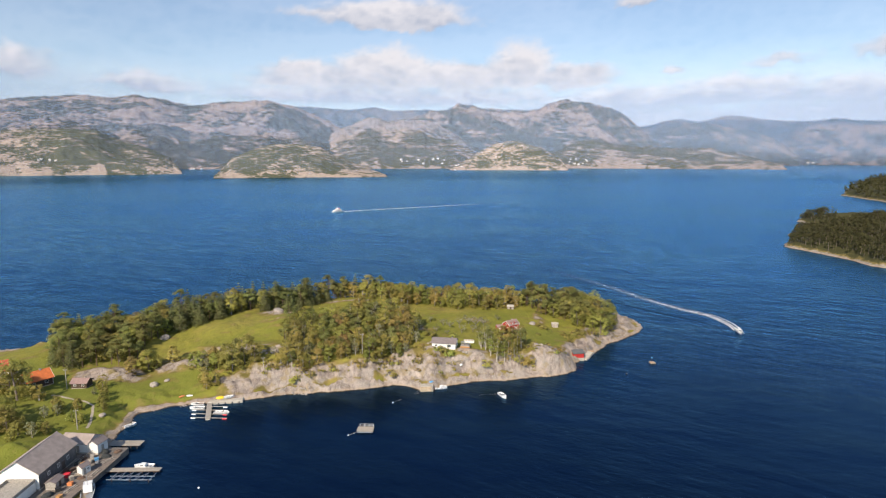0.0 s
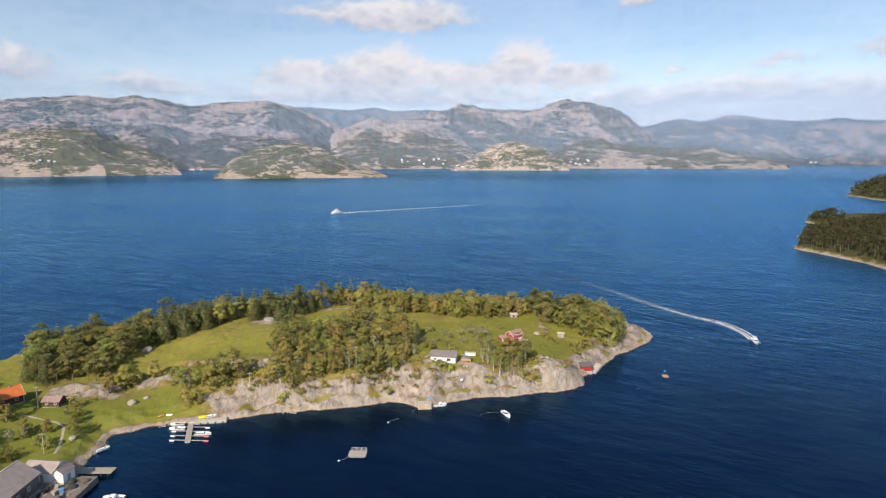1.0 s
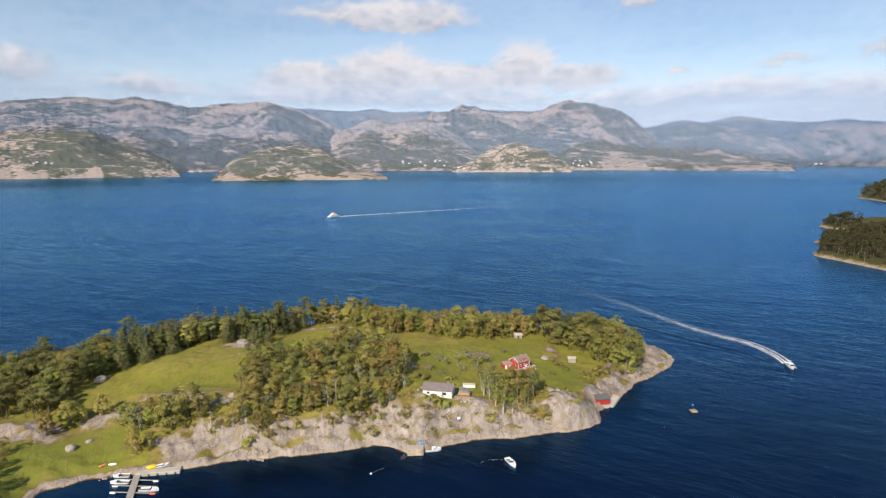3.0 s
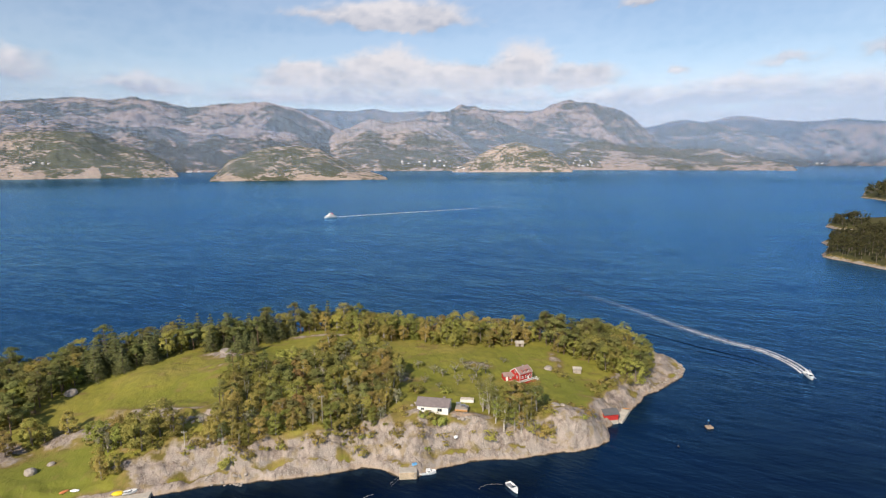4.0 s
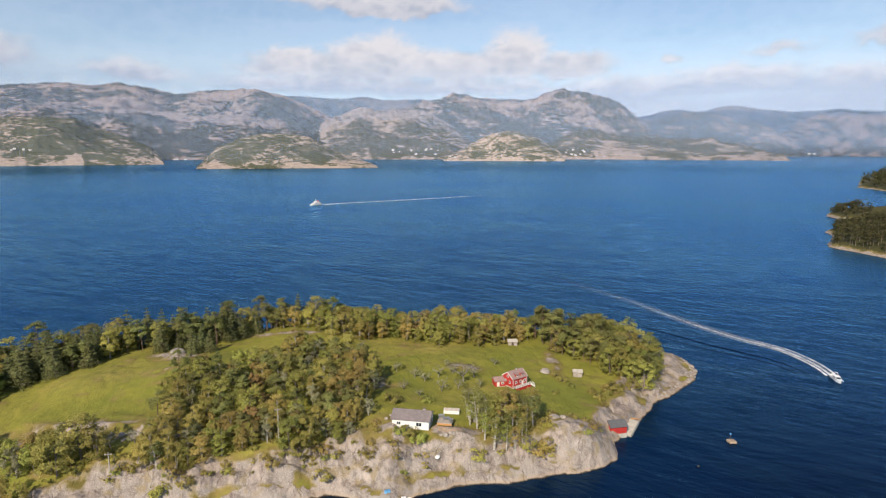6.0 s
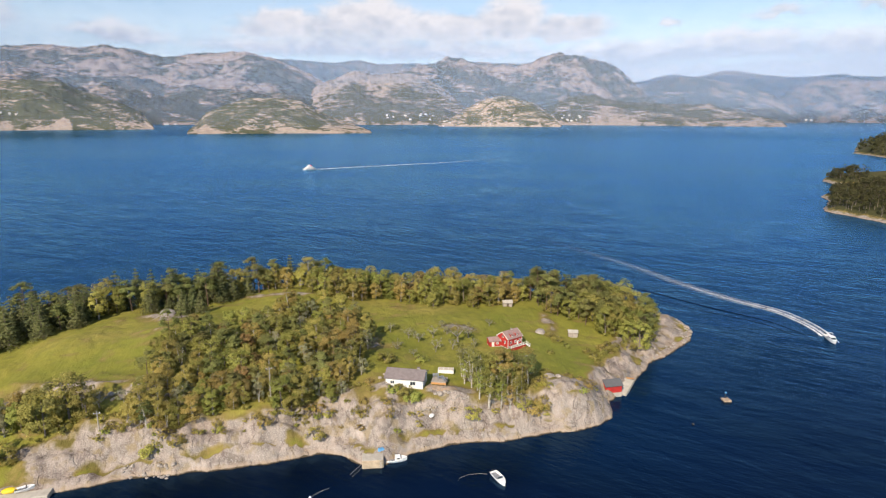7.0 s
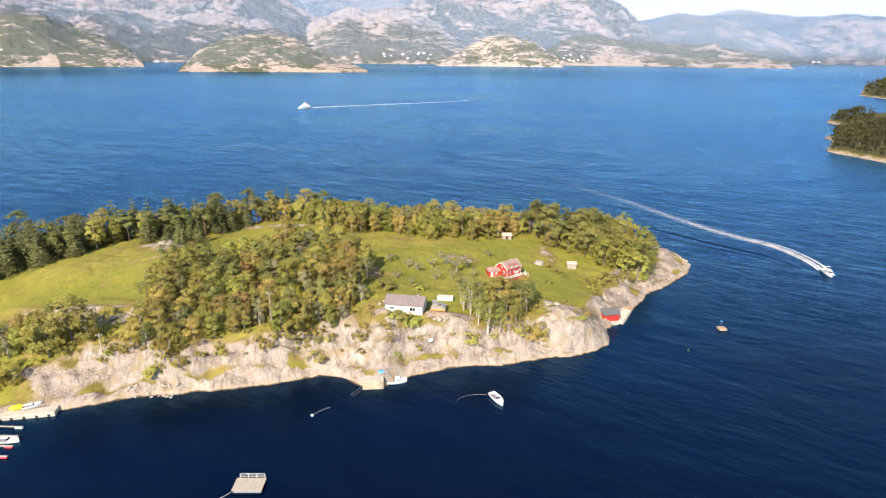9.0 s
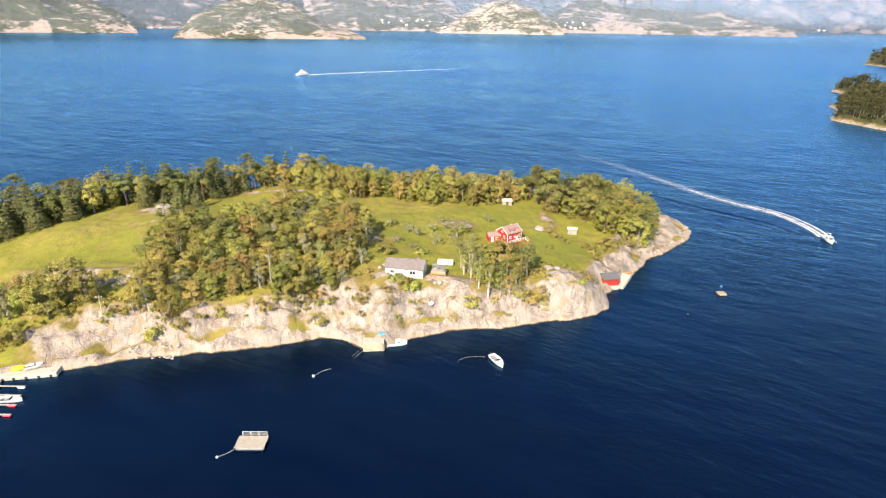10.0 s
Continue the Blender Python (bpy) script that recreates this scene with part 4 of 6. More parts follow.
# clumps along the rocks
for x_, y_, kind_, s_ in ((-84.9, 134.6, "oak", 1.1), (-87.4, 136.4, "oak", 1.0), (-81.6, 138.4, "oak", 1.05), (-77.8, 138.4, "oak", 0.92), (-83.2, 137.0, "pine", 0.8), (-95.7, 136.0, "grey", 1.05),
                          (-92.4, 137.4, "oak", 0.95), (-98.0, 138.5, "oak", 1.0), (-94.6, 139.4, "birch", 0.95), (-101.4, 140.0, "oak", 0.9), (-79.6, 140.0, "slim", 0.7), (-76.6, 141.6, "fruit", 1.1), (-72.0, 143.5, "fruit", 1.0),
                          (-67.7, 137.4, "birch", 0.8), (-63.0, 136.2, "slim", 0.8), (-65.6, 138.8, "birch", 0.72), (-59.5, 138.4, "slim", 0.85), (-54.7, 141.0, "birch", 0.75), (-50.5, 142.4, "oak", 0.7),
                          (-32.9, 144.4, "oak", 0.72), (-35.4, 145.2, "oak", 0.85), (-31.1, 146.8, "birch", 0.72), (-34.0, 147.6, "pine", 0.8), (-35.7, 153.2, "grey", 1.0), (-26.4, 151.3, "rowan", 0.42)):
    plant(kind_, x_, y_, s_)
wood([(7, 163), (24, 165), (25, 157), (20, 152), (12, 152), (8, 156)], 36, [("slim", 7), ("oak", 1), ("birch", 1)], 2.1, 0.9, 8)


# ---- parts and simple solids ----
def part(name, geo, mat, parent, label=""):
    """One mesh under a thing or under a part. geo: vertices and faces."""
    ob = link_mesh(name, geo[0], geo[1], mat)
    ob.parent = parent
    return tagged(ob, label)


def box(c, s, bevel=0.0):
    """A block of size s round c, its edges taken off by bevel."""
    bm = bmesh.new()
    bmesh.ops.create_cube(bm, size=1, matrix=Matrix.Translation(c) @ Matrix.Diagonal((*s, 1)))
    if bevel:
        bmesh.ops.bevel(bm, geom=bm.edges[:], offset=bevel, segments=1, affect='EDGES')
    bm.verts.index_update()
    geo = ([tuple(v.co) for v in bm.verts], [tuple(v.index for v in f.verts) for f in bm.faces])
    bm.free()
    return geo


def prism(outline, y0, y1):
    """An outline in x and z drawn out from y0 to y1."""
    n = len(outline)
    v = [(x, y0, z) for x, z in outline] + [(x, y1, z) for x, z in outline]
    f = [tuple(range(n)), tuple(range(2 * n - 1, n - 1, -1))]
    f += [(i, i + n, (i + 1) % n + n, (i + 1) % n) for i in range(n)]
    return v, f


def turned(geo, m):
    return [tuple(m @ Vector(p)) for p in geo[0]], geo[1]


def pipe(a, b, r, sides=6):
    return tube([a, b], [r, r], sides)


def thing(name, label, category, group=""):
    return tagged(new(name), label, category, group)


WHITE = plain("white_paint", (0.74, 0.73, 0.70), 0.55, vary=0.06, scale=0.8)
RED = plain("red_paint", (0.42, 0.028, 0.022), 0.6, vary=0.18, scale=0.9)
GREY_ROOF = plain("grey_roofing", (0.20, 0.165, 0.16), 0.85, vary=0.15, scale=1.2, bumpy=0.02)
BROWN_ROOF = plain("weathered_brown_roofing", (0.34, 0.28, 0.25), 0.85, vary=0.14, scale=0.7, bumpy=0.02)
PINK_ROOF = plain("faded_red_roofing", (0.30, 0.20, 0.18), 0.85, vary=0.15, scale=1.2, bumpy=0.02)
ORANGE_TILE = plain("orange_tiles", (0.60, 0.16, 0.045), 0.8, vary=0.18, scale=1.5, bumpy=0.03)
RED_TILE = plain("red_tiles", (0.48, 0.075, 0.05), 0.8, vary=0.15, scale=1.5, bumpy=0.03)
DARK_WOOD = plain("dark_stained_wood", (0.085, 0.055, 0.04), 0.75, vary=0.2, scale=2)
GREY_WOOD = plain("weathered_grey_wood", (0.36, 0.33, 0.29), 0.85, vary=0.2, scale=2.5, bumpy=0.01)
PALE_WOOD = plain("sun_bleached_planks", (0.37, 0.325, 0.27), 0.85, vary=0.16, scale=2.5, bumpy=0.01)
ORANGE_WOOD = plain("oiled_decking", (0.46, 0.24, 0.09), 0.7, vary=0.15, scale=2)
GLASS_DARK = plain("window_glass", (0.03, 0.04, 0.05), 0.08, vary=0.1, scale=1)
CONCRETE = plain("concrete", (0.45, 0.41, 0.35), 0.9, vary=0.16, scale=0.8, bumpy=0.03)
STONE = plain("loose_granite", (0.35, 0.305, 0.265), 0.9, vary=0.28, scale=1.2, bumpy=0.08)
STONE_WARM = plain("cut_quay_stone", (0.46, 0.36, 0.25), 0.9, vary=0.22, scale=1.1, bumpy=0.06)
GEL = plain("white_gelcoat", (0.80, 0.80, 0.79), 0.25, vary=0.04, scale=1)
GREY_PLASTIC = plain("grey_plastic", (0.22, 0.23, 0.25), 0.5, vary=0.1, scale=2)
BLACK = plain("black_rubber", (0.02, 0.02, 0.022), 0.6, vary=0.1, scale=3)
YELLOW = plain("yellow_plastic", (0.75, 0.55, 0.02), 0.45, vary=0.08, scale=2)
BLUE = plain("blue_tarpaulin", (0.10, 0.30, 0.55), 0.5, vary=0.12, scale=2)
RED_PLASTIC = plain("red_plastic", (0.65, 0.04, 0.06), 0.45, vary=0.08, scale=2)
ORANGE_PLASTIC = plain("orange_plastic", (0.62, 0.22, 0.08), 0.5, vary=0.12, scale=2)
ROPE = plain("pale_rope", (0.50, 0.46, 0.40), 0.9, vary=0.15, scale=3)
STEEL = plain("galvanised_steel", (0.55, 0.56, 0.57), 0.4, 0.8, vary=0.1, scale=2)
GRAVEL = plain("gravel", (0.38, 0.33, 0.26), 0.95, vary=0.2, scale=2, bumpy=0.03)


# ---- houses ----
def window_unit(parent, x, y, z, w, h, turn=0.0, frame_mat=None):
    """A window in a wall: frame with a bar, and the pane behind it."""
    m = pose(x, y, z, 0, 0, turn)
    t = 0.09
    fr = merge([box((0, 0, h / 2), (w + t, 0.10, t)), box((0, 0, -h / 2), (w + t, 0.14, t)), box((-w / 2, 0, 0), (t, 0.10, h)),
                box((w / 2, 0, 0), (t, 0.10, h)), box((0, 0, 0), (t * 0.6, 0.08, h))])
    win = part("window", turned(fr, m), frame_mat or WHITE, parent)
    part("pane", turned(box((0, 0.02, 0), (w, 0.04, h)), m), GLASS_DARK, win, "dark reflecting pane")
    return win


def gable_house(name, label, size, roof_mat, wall_mat, windows=(), doors=(), chimneys=(), eave=0.45, trim=None, base_h=0.5, at=(0, 0, 0), turn=0.0, category="house"):
    """A house with its ridge along x. size: length, width, wall height, roof rise. windows: side, along, up, width, height."""
    L, W, H, Rz = size
    root = thing(name, label, category)
    walls = merge([turned(prism([(-W / 2, 0), (W / 2, 0), (W / 2, H), (0, H + Rz), (-W / 2, H)], -L / 2, L / 2), pose(0, 0, 0, 0, 0, -90))])
    part("wall", walls, wall_mat, root)
    part("foundation", box((0, 0, -base_h), (L + 0.1, W + 0.1, 2 * base_h)), CONCRETE, root, "grey concrete foundation")
    slope = math.atan2(Rz, W / 2)
    run = (W / 2 + eave) / math.cos(slope)
    for sgn in (-1, 1):
        m = Matrix.Translation((0, 0, H + Rz + 0.14)) @ pose(0, 0, 0, -sgn * math.degrees(slope)) @ Matrix.Translation((0, sgn * run / 2, 0))
        part("roof", turned(box((0, 0, 0), (L + 2 * eave, run, 0.16), 0.02), m), roof_mat, root)
    part("ridge", box((0, 0, H + Rz + 0.2), (L + 2 * eave, 0.3, 0.12), 0.03), roof_mat, root)
    if trim:
        for e in (-1, 1):
            for sgn in (-1, 1):
                m = Matrix.Translation((e * (L / 2 + eave + 0.03), 0, H + Rz + 0.1)) @ pose(0, 0, 0, -sgn * math.degrees(slope)) @ Matrix.Translation((0, sgn * run / 2, 0))
                part("barge_board", turned(box((0, 0, 0), (0.06, run, 0.28)), m), trim, root)
        for cx in (-1, 1):
            for cy in (-1, 1):
                part("corner_board", box((cx * (L / 2 + 0.02), cy * (W / 2 + 0.02), H / 2), (0.16, 0.16, H)), trim, root)
    for side, along, up, w, h in windows:
        if side == "front":
            window_unit(root, along, -W / 2 - 0.03, up, w, h)
        elif side == "back":
            window_unit(root, along, W / 2 + 0.03, up, w, h, 180)
        elif side == "left":
            window_unit(root, -L / 2 - 0.03, along, up, w, h, -90)
        else:
            window_unit(root, L / 2 + 0.03, along, up, w, h, 90)
    for side, along, w, h, mat in doors:
        if side == "front":
            d = part("door", box((along, -W / 2 - 0.03, h / 2), (w, 0.1, h), 0.02), mat, root)
            part("handle", box((along + w * 0.38, -W / 2 - 0.1, 1.0), (0.05, 0.06, 0.14)), STEEL, d)
        else:
            sg = 1 if side == "right" else -1
            d = part("door", box((sg * (L / 2 + 0.03), along, h / 2), (0.1, w, h), 0.02), mat, root)
            part("handle", box((sg * (L / 2 + 0.1), along + w * 0.38, 1.0), (0.06, 0.05, 0.14)), STEEL, d)
    for cx, cy, ch in chimneys:
        c = part("chimney", box((cx, cy, H + Rz * 0.5 + ch / 2), (0.6, 0.6, Rz + ch), 0.02), CONCRETE, root)
        part("cap", box((cx, cy, H + Rz + ch + 0.02), (0.75, 0.75, 0.1), 0.02), GREY_ROOF, c)
    root.matrix_basis = pose(*at, 0, 0, turn)
    return root


# white cottage on the cliff
gable_house("cottage", "white wooden cottage with a low grey roof on the cliff", (9.4, 5.6, 2.3, 1.3), GREY_ROOF, WHITE,
            [("front", 2.2, 1.3, 1.4, 1.0), ("front", -0.6, 0.8, 0.7, 0.6), ("front", -3.0, 1.3, 1.0, 0.8), ("right", -1.6, 1.3, 0.8, 0.9), ("right", 1.6, 1.3, 0.8, 0.9), ("left", 0, 1.3, 1.0, 0.9),
             ("back", 2, 1.3, 1.0, 0.8), ("back", -2, 1.3, 1.0, 0.8)],
            [("right", 0.0, 0.9, 2.0, GREY_WOOD)], [(3.0, 0.5, 0.45)], 0.4, None, 1.6, (-6.9, 156.4, 10.0), -8)
terrace = thing("terrace", "small wooden terrace with an orange-brown front beside the cottage", "terrace")
part("deck", box((0, 0, 0), (3.8, 3.2, 0.2), 0.03), PALE_WOOD, terrace)
part("front_board", box((0, -1.63, -0.3), (3.8, 0.06, 0.5)), ORANGE_WOOD, terrace, "oiled orange-brown boards")
for px_ in (-1.75, 0, 1.75):
    part("post", box((px_, -1.5, -1.3), (0.15, 0.15, 2.5)), GREY_WOOD, terrace)
    part("post", box((px_, 1.5, -1.3), (0.15, 0.15, 2.5)), GREY_WOOD, terrace)
terrace.matrix_basis = pose(1.4, 157.5, 10.4, 0, 0, -8)
tbl = thing("garden_table", "grey garden table on the terrace", "table")
part("tabletop", box((0, 0, 0.72), (1.5, 0.8, 0.05), 0.01), GREY_PLASTIC, tbl)
for sx_ in (-0.65, 0.65):
    for sy_ in (-0.32, 0.32):
        part("leg", box((sx_, sy_, 0.35), (0.06, 0.06, 0.7)), GREY_PLASTIC, tbl)
tbl.matrix_basis = pose(1.6, 157.6, 10.5, 0, 0, 20)


def garden_bench(x, y, z, turn, mat, label):
    b = thing("garden_bench", label, "bench")
    part("seat", box((0, 0, 0.44), (1.6, 0.45, 0.06), 0.01), mat, b)
    part("backrest", box((0, 0.24, 0.75), (1.6, 0.06, 0.45), 0.01), mat, b)
    for sx in (-0.7, 0.7):
        part("leg", box((sx, -0.15, 0.22), (0.07, 0.07, 0.44)), mat, b)
        part("leg", box((sx, 0.2, 0.22), (0.07, 0.07, 0.44)), mat, b)
    b.matrix_basis = pose(x, y, z, 0, 0, turn)


garden_bench(0.4, 158.8, 10.5, 10, GREY_PLASTIC, "grey garden bench on the terrace")
garden_bench(2.4, 156.9, 10.5, -70, GREY_PLASTIC, "grey garden bench facing the table")
fence = thing("picket_fence", "low white picket fence in front of the cottage", "fence")
for k in range(16):
    part("picket", box((-2.25 + 0.3 * k, 0, 0.4), (0.16, 0.04, 0.8)), WHITE, fence)
for z_ in (0.2, 0.6):
    part("rail", box((0, 0.05, z_), (4.8, 0.05, 0.09)), WHITE, fence)
fence.matrix_basis = pose(-9.4, 152.7, ground(-9.4, 152.7) + 0.1, 0, 0, -8)
# low white greenhouse behind the terrace
gh = thing("cold_frame", "long low white cold frame with a pale glazed lid", "cold frame")
part("body", box((0, 0, 0.45), (4.2, 1.7, 0.9), 0.03), WHITE, gh)
part("lid", turned(box((0, 0, 0), (3.9, 1.5, 0.06)), pose(0, 0, 0.97, 6)), plain("milky_lid", (0.55, 0.47, 0.38), 0.4, vary=0.1), gh, "pale brown translucent lid")
for k in range(4):
    part("lid_bar", turned(box((-1.95 + k * 1.3, 0, 0.04), (0.09, 1.6, 0.05)), pose(0, 0, 0.97, 6)), WHITE, gh)
gh.matrix_basis = pose(2.9, 164.2, ground(2.9, 164.2), 0, 0, -4)
shed = gable_house("garden_shed", "small pale garden shed with a dark doorway", (2.0, 1.8, 1.9, 0.5), WHITE, GREY_WOOD, (), [("front", 0, 0.8, 1.7, DARK_WOOD)], (), 0.2, None, 0.4,
                   (8.6, 161.5, ground(8.6, 161.5)), -20, "shed")

# red house on the meadow
RZ = ground(21.5, 186.5) + 0.4
red = gable_house("farmhouse", "red two-storey wooden house with white trim and faded roof", (7.6, 6.4, 3.6, 2.2), PINK_ROOF, RED,
                  [("left", -1.3, 1.9, 0.9, 1.1), ("left", 1.3, 1.9, 0.9, 1.1), ("left", 0, 4.1, 0.9, 1.0), ("front", -2.2, 2.0, 0.9, 1.1), ("front", 0.2, 2.0, 0.9, 1.1), ("front", 2.6, 2.0, 0.9, 1.1),
                   ("right", 0, 4.0, 0.9, 1.0), ("right", -1.4, 1.9, 0.9, 1.1), ("right", 1.4, 1.9, 0.9, 1.1), ("back", -2, 2, 0.9, 1.1), ("back", 2, 2, 0.9, 1.1)],
                  [("front", 1.45, 0.9, 2.0, WHITE)], [(0.8, 0, 0.7)], 0.35, WHITE, 1.0, (21.8, 187.2, RZ), 14)
for k, dx in enumerate((-1.2, 1.5)):
    d = part("dormer", merge([box((dx, -1.9, 4.55), (1.5, 1.8, 1.3)), ]), RED, red)
    part("dormer_roof", turned(box((0, 0, 0), (1.9, 2.3, 0.12), 0.02), pose(dx, -1.9, 5.3, 12)), PINK_ROOF, d)
    window_unit(red, dx, -2.83, 4.6, 0.8, 0.8)
ver = thing("veranda", "red veranda with white rails in front of the red house", "veranda")
part("deck", box((0, 0, 0), (8.2, 2.2, 0.2), 0.02), GREY_WOOD, ver)
part("skirt", box((0, -1.12, -0.6), (8.2, 0.06, 1.1)), RED, ver, "red painted boarding")
part("rail", box((0, -1.1, 1.0), (8.2, 0.09, 0.12)), WHITE, ver)
part("rail", box((0, -1.1, 0.22), (8.2, 0.09, 0.14)), WHITE, ver)
for k in range(7):
    part("post", box((-4.0 + k * 1.333, -1.1, 0.5), (0.1, 0.1, 1.1)), WHITE, ver)
ver.matrix_basis = pose(22.9, 183.1, RZ + 0.5, 0, 0, 14)
st = thing("outdoor_stair", "white outdoor steps with handrails", "stairs")
for k in range(6):
    part("step", box((0, -0.28 * k, -0.18 * k), (1.3, 0.32, 0.06)), WHITE, st)
for sx_ in (-0.65, 0.65):
    part("stringer", turned(box((0, 0, 0), (0.08, 2.1, 0.25)), pose(sx_, -0.75, -0.5, 33)), WHITE, st)
    part("handrail", turned(box((0, 0, 0), (0.07, 2.1, 0.1)), pose(sx_, -0.75, 0.45, 33)), WHITE, st)
st.matrix_basis = pose(27.4, 183.2, RZ + 0.55, 0, 0, 60)
gable_house("outbuilding", "low red outbuilding with a faded grey roof", (3.4, 3.0, 1.6, 0.7), PINK_ROOF, RED, [("front", 0.7, 0.95, 0.7, 0.6)], [("front", -0.7, 0.8, 1.5, WHITE)], (), 0.3, None, 0.8,
            (17.0, 186.9, ground(17.0, 186.9) + 0.1), 14, "shed")
for ob_ in (red, ver, st):
    c_ = Vector((21.8, 187.2, RZ))
    k_ = 0.74
    ob_.matrix_basis = Matrix.Translation(c_) @ pose(0, 0, 0, 0, 0, 24) @ Matrix.Scale(k_, 4) @ Matrix.Translation(-c_) @ ob_.matrix_basis
gable_house("stone_shed", "small pale stone shed with a flat pitched roof", (2.9, 2.2, 1.5, 0.45), CONCRETE, STONE, (), [("left", 0, 0.8, 1.3, DARK_WOOD)], (), 0.2, None, 0.5,
            (43.6, 200.2, ground(43.6, 200.2)), -6, "shed")
gable_house("stone_shed", "small shed with a pale roof at the wood edge", (3.2, 2.4, 1.4, 0.6), CONCRETE, STONE, (), [("front", 0, 0.8, 1.3, DARK_WOOD)], (), 0.25, None, 0.5,
            (24.1, 222.8, ground(24.1, 222.8)), 4, "shed")

# red boathouse with its slip
gable_house("boathouse", "red wooden boathouse with a dark grey roof on the shore rocks", (4.8, 3.8, 2.0, 1.0), plain("slate_grey_roofing", (0.10, 0.10, 0.105), 0.8, vary=0.12, scale=1.2), RED,
            [], [("right", 0, 2.2, 1.8, RED), ("left", 0, 0.9, 1.7, BLACK)], (), 0.3, None, 0.9, (48.8, 171.5, 1.35), 14, "boathouse")
slip = thing("boat_slip", "pale concrete slip and quay beside the boathouse", "quay")
part("slab", box((0, 0, 0), (3.4, 8.0, 0.9), 0.06), CONCRETE, slip)
part("edge_beam", box((1.6, 0, 0.5), (0.22, 8.0, 0.16), 0.02), PALE_WOOD, slip, "bleached timber edge")
slip.matrix_basis = pose(53.6, 174.6, 0.55, 9, 0, -32)
beam = thing("timber_beam", "yellow timber beam lying along the slip", "timber")
part("beam", box((0, 0, 0.15), (6.2, 0.35, 0.3), 0.03), ORANGE_WOOD, beam)
beam.matrix_basis = pose(54.5, 179.3, 1.2, 0, 0, -8)

# quay block under the cottage
quay = thing("stone_quay", "block of cut stone forming a landing under the cottage", "quay")
part("block", box((0, 0, 0.2), (4.8, 4.6, 3.4), 0.25), STONE_WARM, quay)
part("top_slab", box((0, 0, 1.93), (4.7, 4.5, 0.10), 0.04), CONCRETE, quay)
part("ladder", merge([pipe((1.6, -2.36, 2.1), (1.6, -2.36, -0.6), 0.03), pipe((2.0, -2.36, 2.1), (2.0, -2.36, -0.6), 0.03)] + [pipe((1.6, -2.36, 0.3 * k), (2.0, -2.36, 0.3 * k), 0.02) for k in range(8)]), STEEL, quay)
quay.matrix_basis = pose(-12.9, 136.9, 0, 0, 0, 8)
tarp = thing("tarpaulin", "blue and white tarpaulin heaped on the landing", "tarpaulin")
part("sheet", merge([box((0, 0, 0.35), (1.6, 1.1, 0.7), 0.25)]), BLUE, tarp)
part("bag", box((0.9, 0.3, 0.3), (0.9, 0.8, 0.6), 0.2), WHITE, tarp, "white sack")
tarp.matrix_basis = pose(-11.2, 138.4, 1.95, 0, 0, 25)
plank_seat = thing("plank_bench", "long pale plank bench on the grass ledge", "bench")
part("plank", box((0, 0, 0.4), (4.0, 0.4, 0.08)), PALE_WOOD, plank_seat)
for sx_ in (-1.6, 0, 1.6):
    part("leg", box((sx_, 0, 0.1), (0.15, 0.3, 0.6)), GREY_WOOD, plank_seat)
plank_seat.matrix_basis = pose(-2.6, 148.4, ground(-2.6, 148.4) + 0.1, 0, 0, 14)


# ---- boats ----
def hull_shape(L, B, D, sections=9, bow=2.2, stern=0.82):
    """A hull lofted from stern to bow along x, open at the top; returns its shell and its deck outline."""
    vs, fs, rim = [], [], []
    ring = 7
    for i in range(sections):
        t = i / (sections - 1)
        half = B / 2 * (stern + (1 - stern) * min(1, t * 3)) * (1 - max(0, (t - 0.45) / 0.55) ** bow) + 0.02
        sheer = D * (1 + 0.28 * t * t)
        keel = -0.35 * D * (1 - max(0, (t - 0.7) / 0.3) ** 2)
        x = -L / 2 + L * t
        for k in range(ring):
            a = -1 + 2 * k / (ring - 1)
            s = abs(a)
            z = keel + (sheer - keel) * (s ** 2.2)
            y = half * (1 if s > 0.99 else math.copysign(1, a) * (s ** 0.55) * 0.97) * (1 if a >= 0 or s > 0.99 else 1)
            y = half * a if s > 0.99 else half * math.copysign(s ** 0.55, a) * 0.97
            vs.append((x, y, z))
        rim.append((x, half, sheer))
    for i in range(sections - 1):
        for k in range(ring - 1):
            a = i * ring + k
            fs.append((a, a + ring, a + ring + 1, a + 1))
    fs.append(tuple(range(ring)))
    return (vs, fs), rim


def deck_plate(rim, drop, x0, x1, inset=0.06):
    sel = [(x, h - inset, z - drop) for x, h, z in rim if x0 - 1e-6 <= x <= x1 + 1e-6]
    n = len(sel)
    vs = [(x, -max(h, 0.01), z) for x, h, z in sel] + [(x, max(h, 0.01), z) for x, h, z in sel]
    vs += [(x, y, z - 0.06) for x, y, z in vs]
    m = 2 * n
    fs = [(i, i + 1, i + 1 + n, i + n) for i in range(n - 1)] + [(i + m, i + n + m, i + 1 + n + m, i + 1 + m) for i in range(n - 1)]
    fs += [(i, i + m, i + 1 + m, i + 1) for i in range(n - 1)] + [(i + n, i + n + 1, i + n + 1 + m, i + n + m) for i in range(n - 1)]
    return vs, fs


